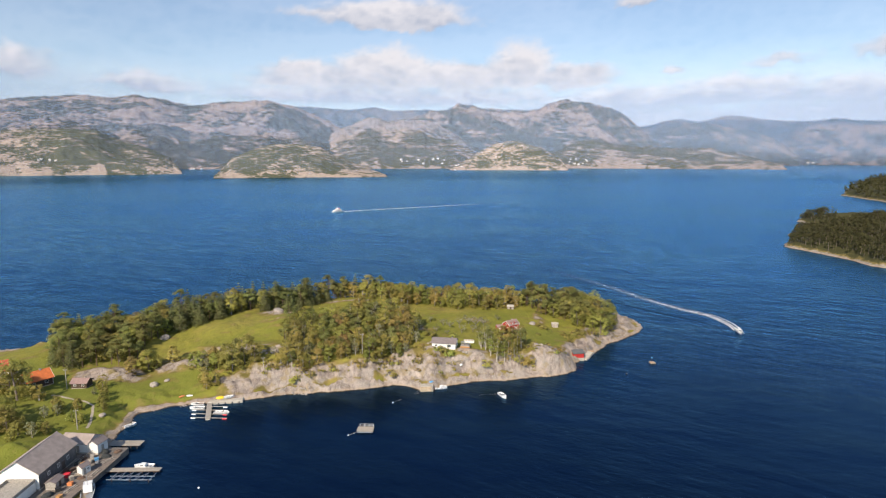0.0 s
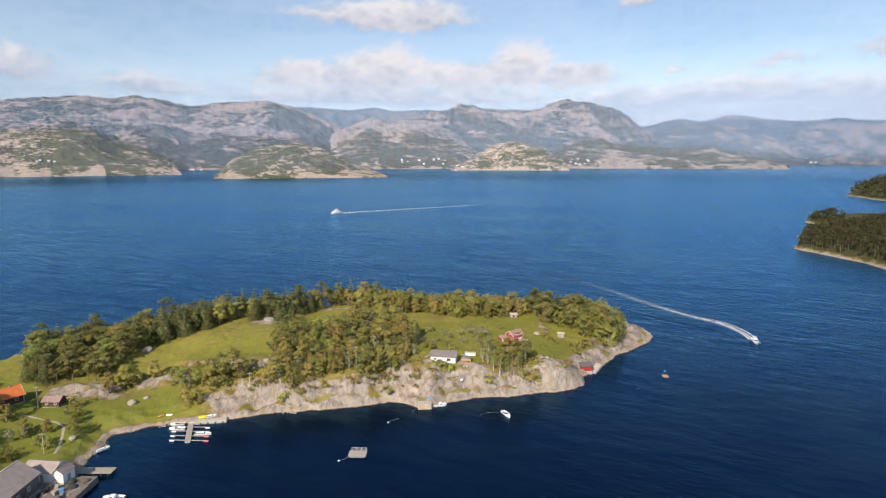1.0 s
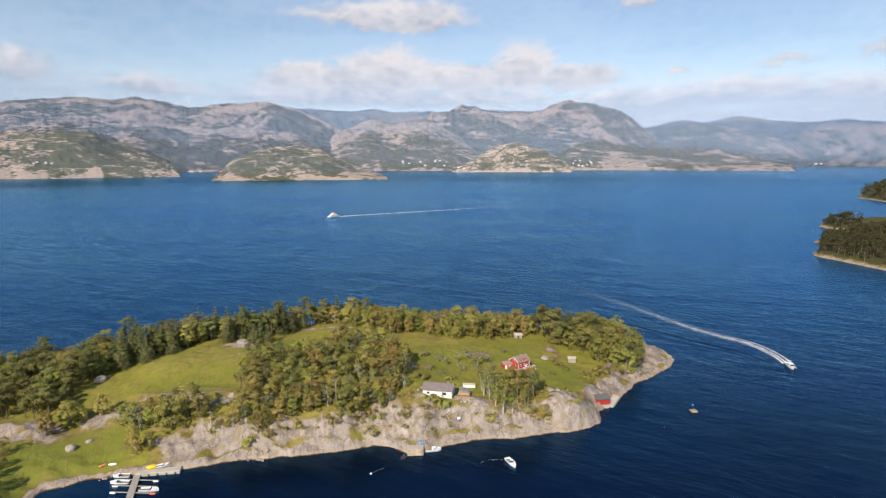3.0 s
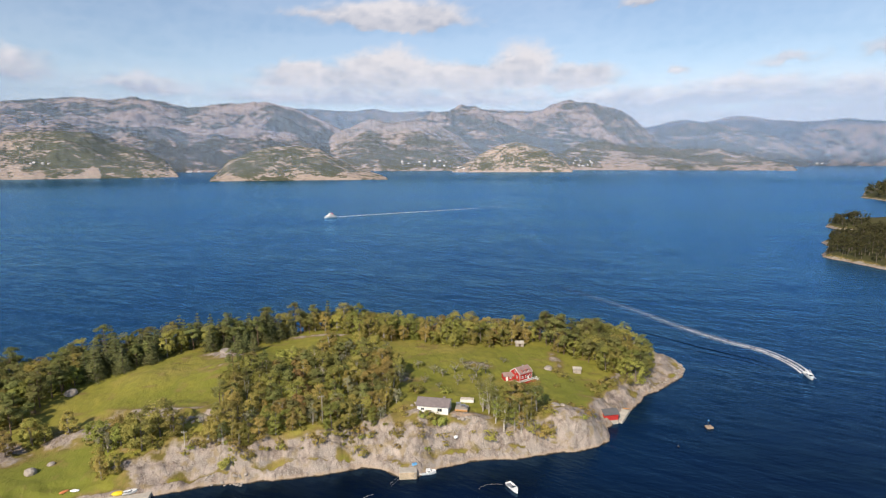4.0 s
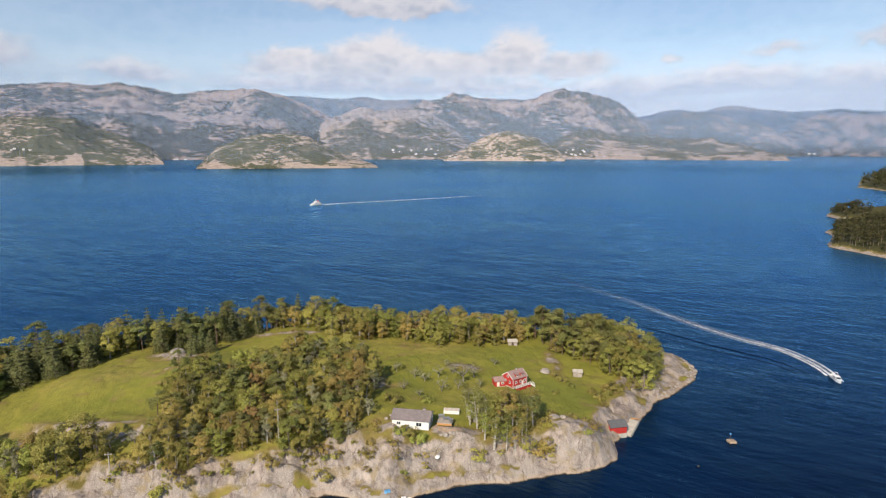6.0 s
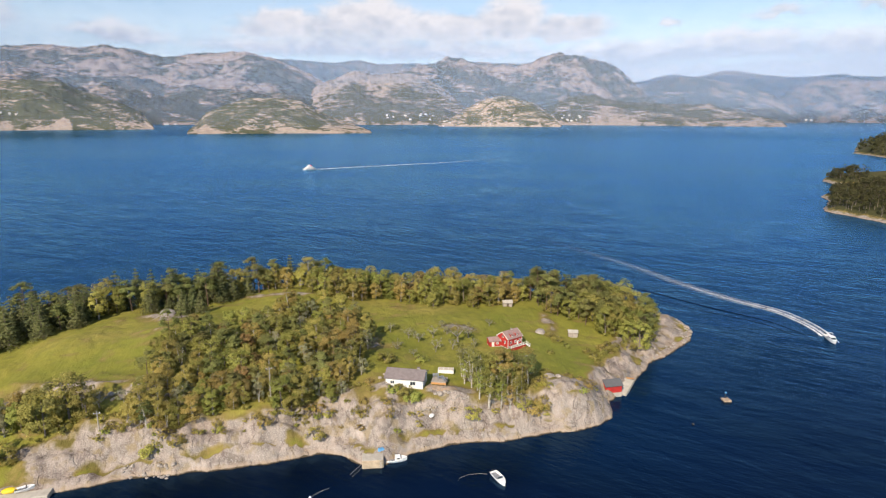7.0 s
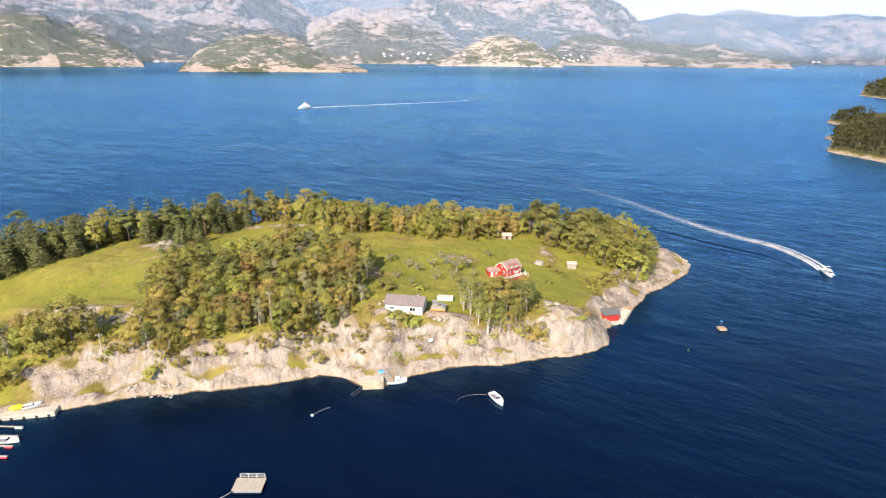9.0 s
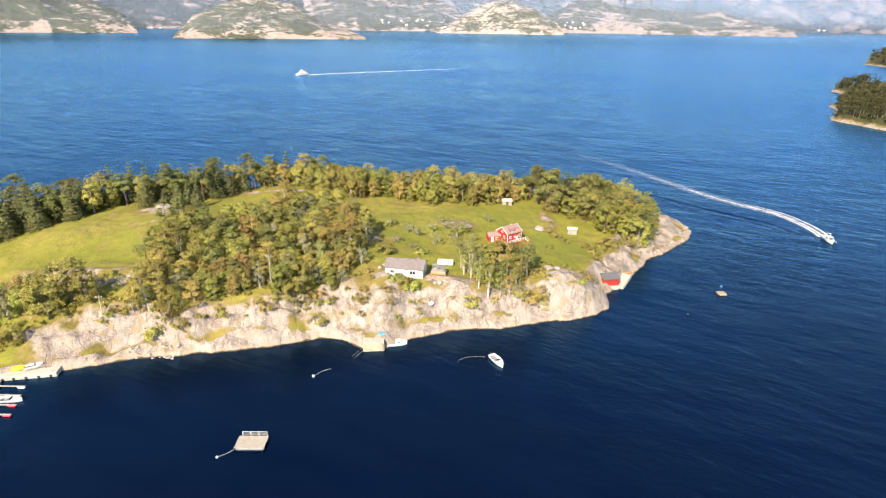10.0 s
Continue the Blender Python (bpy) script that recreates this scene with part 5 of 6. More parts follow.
def motor_boat(name, label, L, B, at, heading, cabin=0.0, seats=True, hull_mat=None, engine=True, D=0.7, group=""):
    boat = thing(name, label, "boat", group)
    shell, rim = hull_shape(L, B, D)
    part("hull", shell, hull_mat or GEL, boat)
    part("foredeck", deck_plate(rim, 0.02, L * 0.12, L / 2), GEL, boat)
    part("cockpit_floor", deck_plate(rim, D * 0.62, -L / 2, L * 0.13, 0.12), GREY_PLASTIC, boat, "grey cockpit floor")
    part("gunwale", merge([tube([(x, h, z) for x, h, z in rim], [0.05] * len(rim), 5), tube([(x, -h, z) for x, h, z in rim], [0.05] * len(rim), 5)]), hull_mat or GEL, boat)
    if cabin:
        c = part("cabin", merge([turned(prism([(-L * 0.12, 0), (L * 0.24, 0), (L * 0.15, cabin), (-L * 0.10, cabin)], -B * 0.34, B * 0.34), pose(0.02 * L, 0, D * 0.7))]), GEL, boat)
        part("windscreen", turned(prism([(L * 0.225, cabin * 0.2), (L * 0.245, cabin * 0.2), (L * 0.175, cabin * 0.92), (L * 0.155, cabin * 0.92)], -B * 0.3, B * 0.3), pose(0.02 * L, 0, D * 0.7)), GLASS_DARK, c, "dark windscreen")
        for sy in (-1, 1):
            part("side_window", box((0.06 * L, sy * B * 0.345, D * 0.7 + cabin * 0.62), (L * 0.17, 0.03, cabin * 0.4)), GLASS_DARK, c)
    else:
        part("windscreen", turned(box((0, 0, 0.18), (0.04, B * 0.6, 0.4)), pose(L * 0.12, 0, D * 1.05, 0, -25)), GLASS_DARK, boat, "tinted windscreen")
    if seats:
        for sx in (-0.05, -0.28):
            s = part("seat", merge([box((L * sx, 0, D * 0.5), (0.45, B * 0.62, 0.25), 0.05)]), GREY_PLASTIC, boat)
    if engine:
        e = part("outboard_engine", merge([box((-L / 2 - 0.22, 0, D * 1.05), (0.42, 0.34, 0.5), 0.08), box((-L / 2 - 0.2, 0, D * 0.2), (0.16, 0.12, 1.2))]), BLACK, boat)
    boat.matrix_basis = pose(at[0], at[1], at[2], 0, 0, heading)
    return boat


def line_on_water(name, label, pts, r=0.018):
    o = thing(name, label, "rope")
    part("strand", tube(pts, [r] * len(pts), 5), ROPE, o)
    return o


def ball(c, r, squash=1.0, n=2):
    bm = bmesh.new()
    bmesh.ops.create_icosphere(bm, subdivisions=n, radius=r, matrix=Matrix.Translation(c) @ Matrix.Diagonal((1, 1, squash, 1)))
    bm.verts.index_update()
    geo = ([tuple(v.co) for v in bm.verts], [tuple(v.index for v in f.verts) for f in bm.faces])
    bm.free()
    return geo


motor_boat("motor_boat", "white open motorboat lying at a mooring", 4.9, 1.9, (14.9, 131.2, 0.05), -62)
line_on_water("mooring_line", "thin pale mooring line floating on the water", [(12.7, 133.2, 0.06), (11, 133.4, 0.05), (8.6, 133.0, 0.05), (6.6, 131.8, 0.05), (6.2, 130.6, 0.05)])
motor_boat("motor_boat", "white cabin boat tied to the stone quay", 4.6, 2.0, (-7.6, 137.6, 0.05), 12, 0.7)
for k, (a, b) in enumerate((((-15.2, 135.4, 0.5), (-17.2, 132.2, 0.05)), ((-14.6, 134.9, 0.5), (-16.6, 131.4, 0.05)))):
    line_on_water("mooring_line", "taut pale line running from the quay into the water", [a, ((a[0] + b[0]) / 2, (a[1] + b[1]) / 2, 0.22), b], 0.022)
line_on_water("mooring_line", "slack rope trailing from a white float", [(-23.6, 124.6, 0.05), (-22.4, 126.2, 0.05), (-20.8, 127.3, 0.04)], 0.03)


def float_ball(x, y, r, mat, label):
    o = thing("mooring_buoy", label, "buoy")
    part("float", ball((0, 0, 0.1), r, 0.9), mat, o)
    part("eye", merge([pipe((0, 0, r * 0.8), (0, 0, r * 0.8 + 0.25), 0.04)]), STEEL, o)
    o.matrix_basis = pose(x, y, 0)


float_ball(-23.9, 124.2, 0.32, GEL, "white mooring buoy on a rope")
float_ball(65.6, 155.6, 0.38, BLACK, "small dark mooring buoy")
float_ball(-67.5, 69.2, 0.3, GEL, "white mooring buoy off the harbour")
float_ball(-34.6, 99.6, 0.25, GEL, "white float on the raft's rope")

# square work float with a lantern
wf = thing("marker_float", "square brown timber float with a dark lantern post", "buoy")
part("deck", box((0, 0, 0.35), (2.2, 2.0, 0.5), 0.05), plain("rusty_deck", (0.40, 0.29, 0.20), 0.8, vary=0.25, scale=2), wf, "weathered orange-brown deck")
part("pontoon", merge([box((0, -0.7, 0), (2.3, 0.5, 0.5), 0.08), box((0, 0.7, 0), (2.3, 0.5, 0.5), 0.08)]), BLACK, wf)
part("post", pipe((0, 0.7, 0.6), (0, 0.7, 2.2), 0.12), BLACK, wf)
part("lantern", box((0, 0.7, 2.3), (0.4, 0.4, 0.4), 0.08), BLUE, wf, "bluish lantern")
wf.matrix_basis = pose(79.6, 168.4, 0, 0, 0, 6) @ Matrix.Scale(0.95, 4)

# bathing raft
raft = thing("bathing_raft", "square bleached plank raft with a low white rail", "raft")
for k in range(16):
    part("plank", box((0, -2.1 + k * 0.28, 0.62), (5.6, 0.26, 0.06)), PALE_WOOD, raft)
for k in range(3):
    part("joist", box((-2.4 + 2.4 * k, 0, 0.5), (0.16, 4.5, 0.16)), GREY_WOOD, raft)
for k in (-1.5, 1.5):
    part("pontoon", box((0, k, 0.12), (5.3, 0.9, 0.6), 0.1), GREY_PLASTIC, raft)
for k in range(4):
    part("post", pipe((-2.1 + k * 1.55, 2.1, 0.6), (-2.1 + k * 1.55, 2.1, 1.6), 0.045), WHITE, raft)
part("rail", pipe((-2.15, 2.1, 1.6), (2.6, 2.1, 1.6), 0.05), WHITE, raft)
part("rail", pipe((-2.15, 2.1, 1.1), (2.6, 2.1, 1.1), 0.04), WHITE, raft)
raft.matrix_basis = pose(-29.8, 103.0, 0, 0, 0, 2) @ Matrix.Diagonal((0.92, 0.72, 0.95, 1))
line_on_water("raft_rope", "pale rope running from the raft to its float", [(-32.3, 101.2, 0.4), (-33.2, 100.6, 0.12), (-34.5, 99.7, 0.06)], 0.035)


# ---- small craft harbour with finger pontoons ----
def finger_pontoon():
    p = thing("finger_pontoon", "grey floating jetty with narrow side fingers", "jetty")
    slant = pose(0, 0, 0, 0, 0, 21.5)
    for k in range(24):
        part("plank", turned(box((0, -7.6 + k * 0.66, 0.55), (1.7, 0.6, 0.08)), slant), GREY_WOOD, p)
    part("float", turned(box((0, 0, 0.2), (1.5, 15.6, 0.55), 0.08), slant), CONCRETE, p)
    for k, y in enumerate((-6.4, -3.5, -0.5, 2.4)):
        for s, ln in ((-1, 4.9), (1, 5.5)):
            x0 = -0.394 * y + s * 0.9
            f = part("finger", box((x0 + s * ln / 2, y, 0.42), (ln, 0.36, 0.14), 0.02), GREY_WOOD, p)
            red_end = s > 0 and k < 2
            part("finger_float", box((x0 + s * (ln - 0.8), y, 0.22), (1.5, 0.6, 0.40), 0.1), RED_PLASTIC if red_end else GEL, f, "red float" if red_end else "white float")
    p.matrix_basis = pose(-85.6, 115.4, 0)
    return p


finger_pontoon()
for x_, y_, h_, l_ in ((-80.4, 113.5, 4, 5.0), (-90.2, 116.5, 184, 5.0), (-91.6, 119.6, 184, 4.6)):
    motor_boat("small_boat", "small white open boat moored between pontoon fingers", l_, 1.7, (x_, y_, 0.04), h_, 0, True, None, True, 0.55, "boats at the finger pontoon")
q2 = thing("low_quay", "low grey stone quay along the foot of the cliff", "quay")
part("slab", box((0, 0, 0.2), (11.5, 3.4, 1.5), 0.08), CONCRETE, q2)
for k in range(5):
    part("tyre_fender", box((-4.6 + k * 2.3, -1.75, 0.3), (0.5, 0.16, 0.5), 0.12), BLACK, q2)
q2.matrix_basis = pose(-82.6, 122.6, 0, 0, 0, 12)
ski = thing("covered_dinghy", "dinghy under a yellow cover on the quay", "boat")
part("cover", merge([turned(ball((0, 0, 0.5), 1.0, 0.55), Matrix.Diagonal((1.5, 0.8, 1, 1)))]), YELLOW, ski)
part("keel", box((0, 0, 0.15), (2.2, 0.5, 0.3), 0.1), GEL, ski)
ski.matrix_basis = pose(-84.8, 122.8, 0.95, 0, 0, 20)
motor_boat("rowing_boat", "grey and white dinghy pulled up on the quay", 3.4, 1.5, (-82.0, 123.3, 1.3), 30, 0, True, None, False, 0.5)
for k, (x_, y_, c_) in enumerate(((-95.6, 122.3, "a"), (-98.2, 122.0, "b"))):
    up = thing("upturned_boat", "orange-red upturned dinghy on the grass" if k else "white upturned dinghy on the grass", "boat")
    part("hull", turned(ball((0, 0, 0), 1.0, 0.45), Matrix.Diagonal((1.7, 0.75, 1, 1))), ORANGE_PLASTIC if k else GEL, up)
    up.matrix_basis = pose(x_, y_, ground(x_, y_) + 0.2, 0, 0, 40 * k + 10) @ Matrix.Scale(0.7, 4)
up = thing("upturned_boat", "small white upturned boat on the cliff ledge", "boat")
part("hull", turned(ball((0, 0, 0), 1.0, 0.5), Matrix.Diagonal((1.15, 0.8, 1, 1))), GEL, up)
up.matrix_basis = pose(-0.2, 147.9, ground(-0.2, 147.9) + 0.2, 0, 0, 70) @ Matrix.Scale(0.75, 4)
motor_boat("rowing_boat", "white rowing boat pulled up on the beach stones", 3.6, 1.5, (-105.2, 102.3, 0.3), 50, 0, True, None, False, 0.5)


# ---- farm on the neck ----
def path_strip(name, pts, width, mat, label, lift=0.06):
    """A trodden way that follows the ground."""
    vs, fs = [], []
    fine = []
    for (ax, ay), (bx, by) in zip(pts[:-1], pts[1:]):
        n = max(2, int(math.hypot(bx - ax, by - ay) / 0.8))
        fine += [(ax + (bx - ax) * i / n, ay + (by - ay) * i / n) for i in range(n)]
    fine.append(pts[-1])
    for i, (x, y) in enumerate(fine):
        ax, ay = fine[max(0, i - 1)]
        bx, by = fine[min(len(fine) - 1, i + 1)]
        d = math.hypot(bx - ax, by - ay)
        nx, ny = -(by - ay) / d, (bx - ax) / d
        w = width * (0.85 + 0.3 * noise.noise((x * 0.3, y * 0.3, 0)))
        for s in (-0.5, 0, 0.5):
            qx, qy = x + nx * w * s, y + ny * w * s
            vs.append((qx, qy, ground(qx, qy) + lift + (0.03 if s == 0 else -0.04)))
    for i in range(len(fine) - 1):
        for k in range(2):
            a = i * 3 + k
            fs.append((a, a + 3, a + 4, a + 1))
    ob = link_mesh(name, vs, fs, mat, True)
    return tagged(ob, label, "path", kind="structure")


path_strip("path", [(-141, 116.5), (-136, 114.6), (-131, 113.2), (-126, 112), (-122, 109.6), (-119.5, 105.5), (-116, 99), (-114.5, 95)], 0.9, GRAVEL, "narrow pale gravel path across the lawn")
path_strip("path", [(-1.6, 155.2), (0.8, 154.2), (3.0, 153.6), (5.6, 154.6)], 3.2, plain("trodden_earth", (0.40, 0.29, 0.20), 0.95, vary=0.25, scale=1.2, bumpy=0.03), "bare trodden earth yard beside the cottage")
gable_house("farmhouse", "white house with a bright orange tiled roof", (8.0, 6.4, 2.6, 2.4), ORANGE_TILE, DARK_WOOD, [("front", -2, 1.4, 1, 1), ("front", 2, 1.4, 1, 1), ("right", 0, 1.5, 1, 1), ("left", 0, 1.5, 1, 1)],
            [("front", 0, 0.9, 2.0, DARK_WOOD)], [(1.5, 0, 0.6)], 0.5, WHITE, 0.8, (-152.5, 124.5, ground(-152.5, 124.5) + 0.3), 58)
gable_house("farmhouse", "house with a red tiled roof among trees", (10.0, 7.5, 3.0, 2.8), RED_TILE, WHITE, [("front", -2.5, 1.5, 1, 1), ("front", 2.5, 1.5, 1, 1), ("right", 0, 1.5, 1, 1), ("left", 0, 1.5, 1, 1)],
            [("front", 0, 0.9, 2.0, DARK_WOOD)], [(2, 0, 0.6)], 0.5, WHITE, 0.8, (-172.0, 128.0, ground(-172, 128) + 0.3), 40)
gable_house("cabin", "small brown cabin with white lower boards", (5.2, 3.6, 1.9, 1.0), PINK_ROOF, DARK_WOOD, [("front", -1.4, 1.1, 0.8, 0.7), ("front", 1.4, 1.1, 0.8, 0.7)], [("front", 0, 0.8, 1.7, DARK_WOOD)],
            [(1.2, 0.4, 0.5)], 0.5, DARK_WOOD, 0.5, (-135.6, 124.2, ground(-135.6, 124.2) + 0.15), 4, "cabin")


def utility_pole(x, y, h, label="grey wooden utility pole with a crossbar"):
    p = thing("utility_pole", label, "pole")
    part("pole", tube([(0, 0, -0.6), (0, 0, h * 0.5), (0.03, 0, h)], [0.16, 0.14, 0.11], 8), GREY_WOOD, p)
    part("crossbar", box((0, 0, h - 0.5), (1.5, 0.1, 0.12)), GREY_WOOD, p)
    for s in (-0.6, 0, 0.6):
        part("insulator", box((s, 0, h - 0.35), (0.1, 0.1, 0.2), 0.02), WHITE, p)
    p.matrix_basis = pose(x, y, ground(x, y), 0, 0, 15)


utility_pole(-139.6, 122.0, 7.5, "pale wooden flagpole-tall utility pole by the cabin")
utility_pole(-116.8, 94.2, 6.5)
utility_pole(-73.8, 136.2, 5.2)
utility_pole(-38.5, 147.0, 8.5)

# ---- harbour buildings ----
HZ = 2.2
APRON_WOOD = plain("stained_quay_planks", (0.21, 0.17, 0.14), 0.85, vary=0.25, scale=1.5)
apron = thing("harbour_apron", "concrete and timber harbour apron with stained planks", "quay")
part("slab", box((-103.5, 70, 0.6), (15, 32, 2.4), 0.1), plain("stained_apron", (0.20, 0.17, 0.145), 0.85, vary=0.35, scale=0.5), apron)
for k in range(26):
    part("plank", box((-97.2, 56.5 + k * 0.98, 1.86), (3.4, 0.9, 0.1)), APRON_WOOD, apron)
wh_ = gable_house("warehouse", "long harbour warehouse with a weathered brown roof and white gable", (15.5, 10.0, 4.2, 3.2), BROWN_ROOF, WHITE,
                  [("left", -1.5, 2.2, 1.1, 1.3), ("left", 0.0, 2.2, 1.1, 1.3), ("left", 1.5, 2.2, 1.1, 1.3), ("front", -4, 2.2, 1.0, 1.0), ("front", 0, 2.2, 1.0, 1.0), ("front", 4, 2.2, 1.0, 1.0)],
                  [("front", 2, 1.4, 2.2, DARK_WOOD)], [], 0.5, None, 1.6, (-111.2, 71.0, HZ), 94, "warehouse")
# thin dark grey sheet laid over the white wall's water side
part("side_sheet", box((0, -5.02, 2.1), (15.5, 0.05, 4.2)), plain("dark_grey_sheet", (0.13, 0.125, 0.125), 0.8, vary=0.25, scale=1.5), wh_, "thin dark grey sheet on the long side")
gable_house("net_shed", "lower harbour shed with a grey-brown roof and white end", (8.5, 5.6, 2.6, 1.4), BROWN_ROOF, WHITE, [("right", 0.8, 1.3, 0.9, 0.9), ("front", -1.5, 1.3, 0.9, 0.8)],
            [("front", 1.2, 0.9, 1.9, GREY_WOOD)], [], 0.4, None, 1.4, (-109.4, 85.0, HZ), -4, "shed")
gable_house("net_shed", "white shed with a blue-grey roof on the quay", (3.6, 3.0, 2.6, 0.9), GREY_ROOF, WHITE, [("right", 0, 1.5, 0.8, 0.8)], [("front", 0, 0.9, 1.9, GREY_WOOD)], [], 0.25, None, 1.0, (-103.4, 83.6, HZ), 80, "shed")
gable_house("net_shed", "small white quay hut with a grey roof", (2.4, 2.0, 2.0, 0.6), GREY_ROOF, WHITE, [("front", 0.5, 1.2, 0.6, 0.6)], [("front", -0.5, 0.7, 1.7, GREY_WOOD)], [], 0.2, None, 0.4, (-100.0, 72.2, 1.85), 70, "shed")
gable_house("net_shed", "low grey lean-to hut beside the warehouse", (3.4, 2.6, 1.7, 0.5), GREY_ROOF, GREY_WOOD, [], [("front", 0, 0.8, 1.5, DARK_WOOD)], [], 0.2, None, 0.4, (-103.2, 65.6, 1.85), 94, "shed")
ann = thing("flat_annex", "low white annex with a railed roof terrace by the warehouse", "annex")
part("wall", box((0, 0, 1.2), (9.0, 7.0, 2.4), 0.03), WHITE, ann)
part("roof_terrace", box((0, 0, 2.46), (8.6, 6.6, 0.12)), GREY_WOOD, ann, "grey planked roof terrace")
for k in range(4):
    part("parapet", turned(box((0, (3.4 if k % 2 else 4.4), 2.85), ((9.0 if k % 2 else 7.0), 0.14, 0.8)), pose(0, 0, 0, 0, 0, 90 * k + (0 if k % 2 else 0) + 90)), GREY_WOOD, ann)
ann.matrix_basis = pose(-109.6, 58.6, HZ - 0.4, 0, 0, 94)
for k, (x_, y_, w_, d_, h_, mt) in enumerate(((-101.6, 77.0, 1.2, 1.0, 0.9, PALE_WOOD), (-100.6, 78.4, 1.0, 1.0, 0.8, BLUE), (-102.4, 75.4, 1.1, 0.9, 1.0, ORANGE_WOOD), (-99.4, 76.8, 0.8, 0.8, 0.7, GREY_PLASTIC),
                                              (-101.0, 68.6, 1.2, 1.0, 1.0, PALE_WOOD), (-99.6, 66.2, 1.2, 0.9, 0.8, ORANGE_PLASTIC), (-100.8, 63.5, 1.3, 1.0, 0.9, BLACK), (-98.4, 60.5, 1.1, 1.1, 0.8, ORANGE_WOOD),
                                              (-102.6, 79.6, 1.4, 0.9, 1.0, GREY_WOOD), (-103.6, 72.6, 1.0, 1.6, 0.9, DARK_WOOD), (-103.0, 69.8, 1.3, 0.9, 1.1, RED_PLASTIC))):
    cr = thing("fish_crate", "stacked crate on the harbour apron", "crate", "crates on the apron")
    part("body", box((0, 0, h_ / 2), (w_, d_, h_), 0.04), mt, cr)
    part("rim", box((0, 0, h_), (w_ + 0.08, d_ + 0.08, 0.08), 0.02), mt, cr)
    cr.matrix_basis = pose(x_, y_, 1.82, 0, 0, 37 * k)


def net_heap(x, y, r, h, mat, label):
    o = thing("net_heap", label, "fishing net", "heaps on the apron")
    v, f = ball((0, 0, 0), 1.0, 1.0, 2)
    v = [(p[0] * r * (1 + 0.5 * float(fbm(np.array([p[0] * 2 + x]), np.array([p[1] * 2 + p[2]]), 3, 5)[0])), p[1] * r * 0.8, max(-0.05, p[2] * h * (1 + 0.6 * float(fbm(np.array([p[1] * 2 + y]), np.array([p[0] * 2]), 3, 6)[0])))) for p in v]
    part("net", (v, f), mat, o)
    o.matrix_basis = pose(x, y, 1.9, 0, 0, x * 40)


def plank_stack(x, y, turn):
    o = thing("plank_stack", "stack of weathered planks on the apron", "planks", "plank stacks on the apron")
    for k in range(7):
        part("plank", box((0.06 * (k % 3), -0.45 + 0.3 * (k % 4), 0.08 + 0.12 * (k // 4)), (3.6 - 0.2 * (k % 3), 0.24, 0.09)), (GREY_WOOD, PALE_WOOD, DARK_WOOD)[k % 3], o)
    o.matrix_basis = pose(x, y, 1.86, 0, 0, turn)


NET_DARK = plain("dark_netting", (0.045, 0.05, 0.05), 0.95, vary=0.4, scale=6, bumpy=0.05)
NET_BROWN = plain("brown_netting", (0.16, 0.10, 0.07), 0.95, vary=0.4, scale=6, bumpy=0.05)
for x_, y_, r_, h_, mt in ((-104.4, 76.4, 1.5, 0.9, NET_DARK), (-105.0, 79.2, 1.2, 0.8, NET_BROWN), (-99.2, 80.4, 1.4, 0.8, NET_DARK), (-100.8, 82.6, 1.3, 1.0, NET_DARK), (-99.0, 69.4, 1.0, 0.5, NET_BROWN),
                           (-102.0, 61.2, 1.5, 0.9, NET_DARK), (-105.2, 72.8, 1.1, 0.8, NET_BROWN), (-97.6, 83.4, 1.1, 0.6, NET_BROWN), (-99.5, 58.0, 1.5, 0.8, NET_BROWN)):
    net_heap(x_, y_, r_, h_, mt, "dark fishing net heaped on the apron" if mt is NET_DARK else "brown fishing net heaped on the apron")
for x_, y_, a_ in ((-103.2, 74.0, 85), (-104.6, 68.6, 94), (-97.4, 78.4, 60), (-98.2, 64.4, 80), (-101.6, 71.0, 10), (-97.0, 71.8, 88)):
    plank_stack(x_, y_, a_)
rail = thing("quay_rail", "grey timber fence along the warehouse yard", "fence")
for k in range(9):
    part("post", box((-104.9 + 0.15 * k, 75.0 + 1.2 * k, 2.4), (0.12, 0.12, 1.2)), GREY_WOOD, rail)
for z_ in (2.4, 2.9):
    part("rail", pipe((-104.9, 75.0, z_), (-103.7, 84.6, z_), 0.06), GREY_WOOD, rail)


def jetty(name, label, length, width, at, turn, deck=None, posts=5, top=0.9):
    j = thing(name, label, "jetty")
    n = int(length / 0.55)
    for k in range(n):
        part("plank", box((0.275 + k * length / n, 0, top), (length / n * 0.93, width, 0.08)), deck or GREY_WOOD, j)
    for s in (-1, 1):
        part("beam", box((length / 2, s * width * 0.4, top - 0.16), (length, 0.16, 0.22)), DARK_WOOD, j)
    for k in range(posts):
        for s in (-1, 1):
            part("jetty_post", pipe(((k + 0.5) * length / posts, s * width * 0.38, -2.5), ((k + 0.5) * length / posts, s * width * 0.38, top), 0.13), DARK_WOOD, j)
    j.matrix_basis = pose(*at, 0, 0, turn)
    return j


jetty("wooden_jetty", "short pale plank jetty with an orange-brown face", 9.5, 3.2, (-104, 89.8, 0), 3, PALE_WOOD, 5, 1.0)
jetty("floating_jetty", "long pale floating jetty reaching into the harbour", 19, 1.9, (-100.5, 75.4, 0), 4, PALE_WOOD, 6, 0.7)
fr_ = thing("mooring_berth", "open steel mooring berth beside the floating jetty", "berth")
for y_ in (71.2, 73.0):
    part("rail", pipe((-93.5, y_, 0.5), (-81.5, y_ + 0.5, 0.5), 0.09), STEEL, fr_)
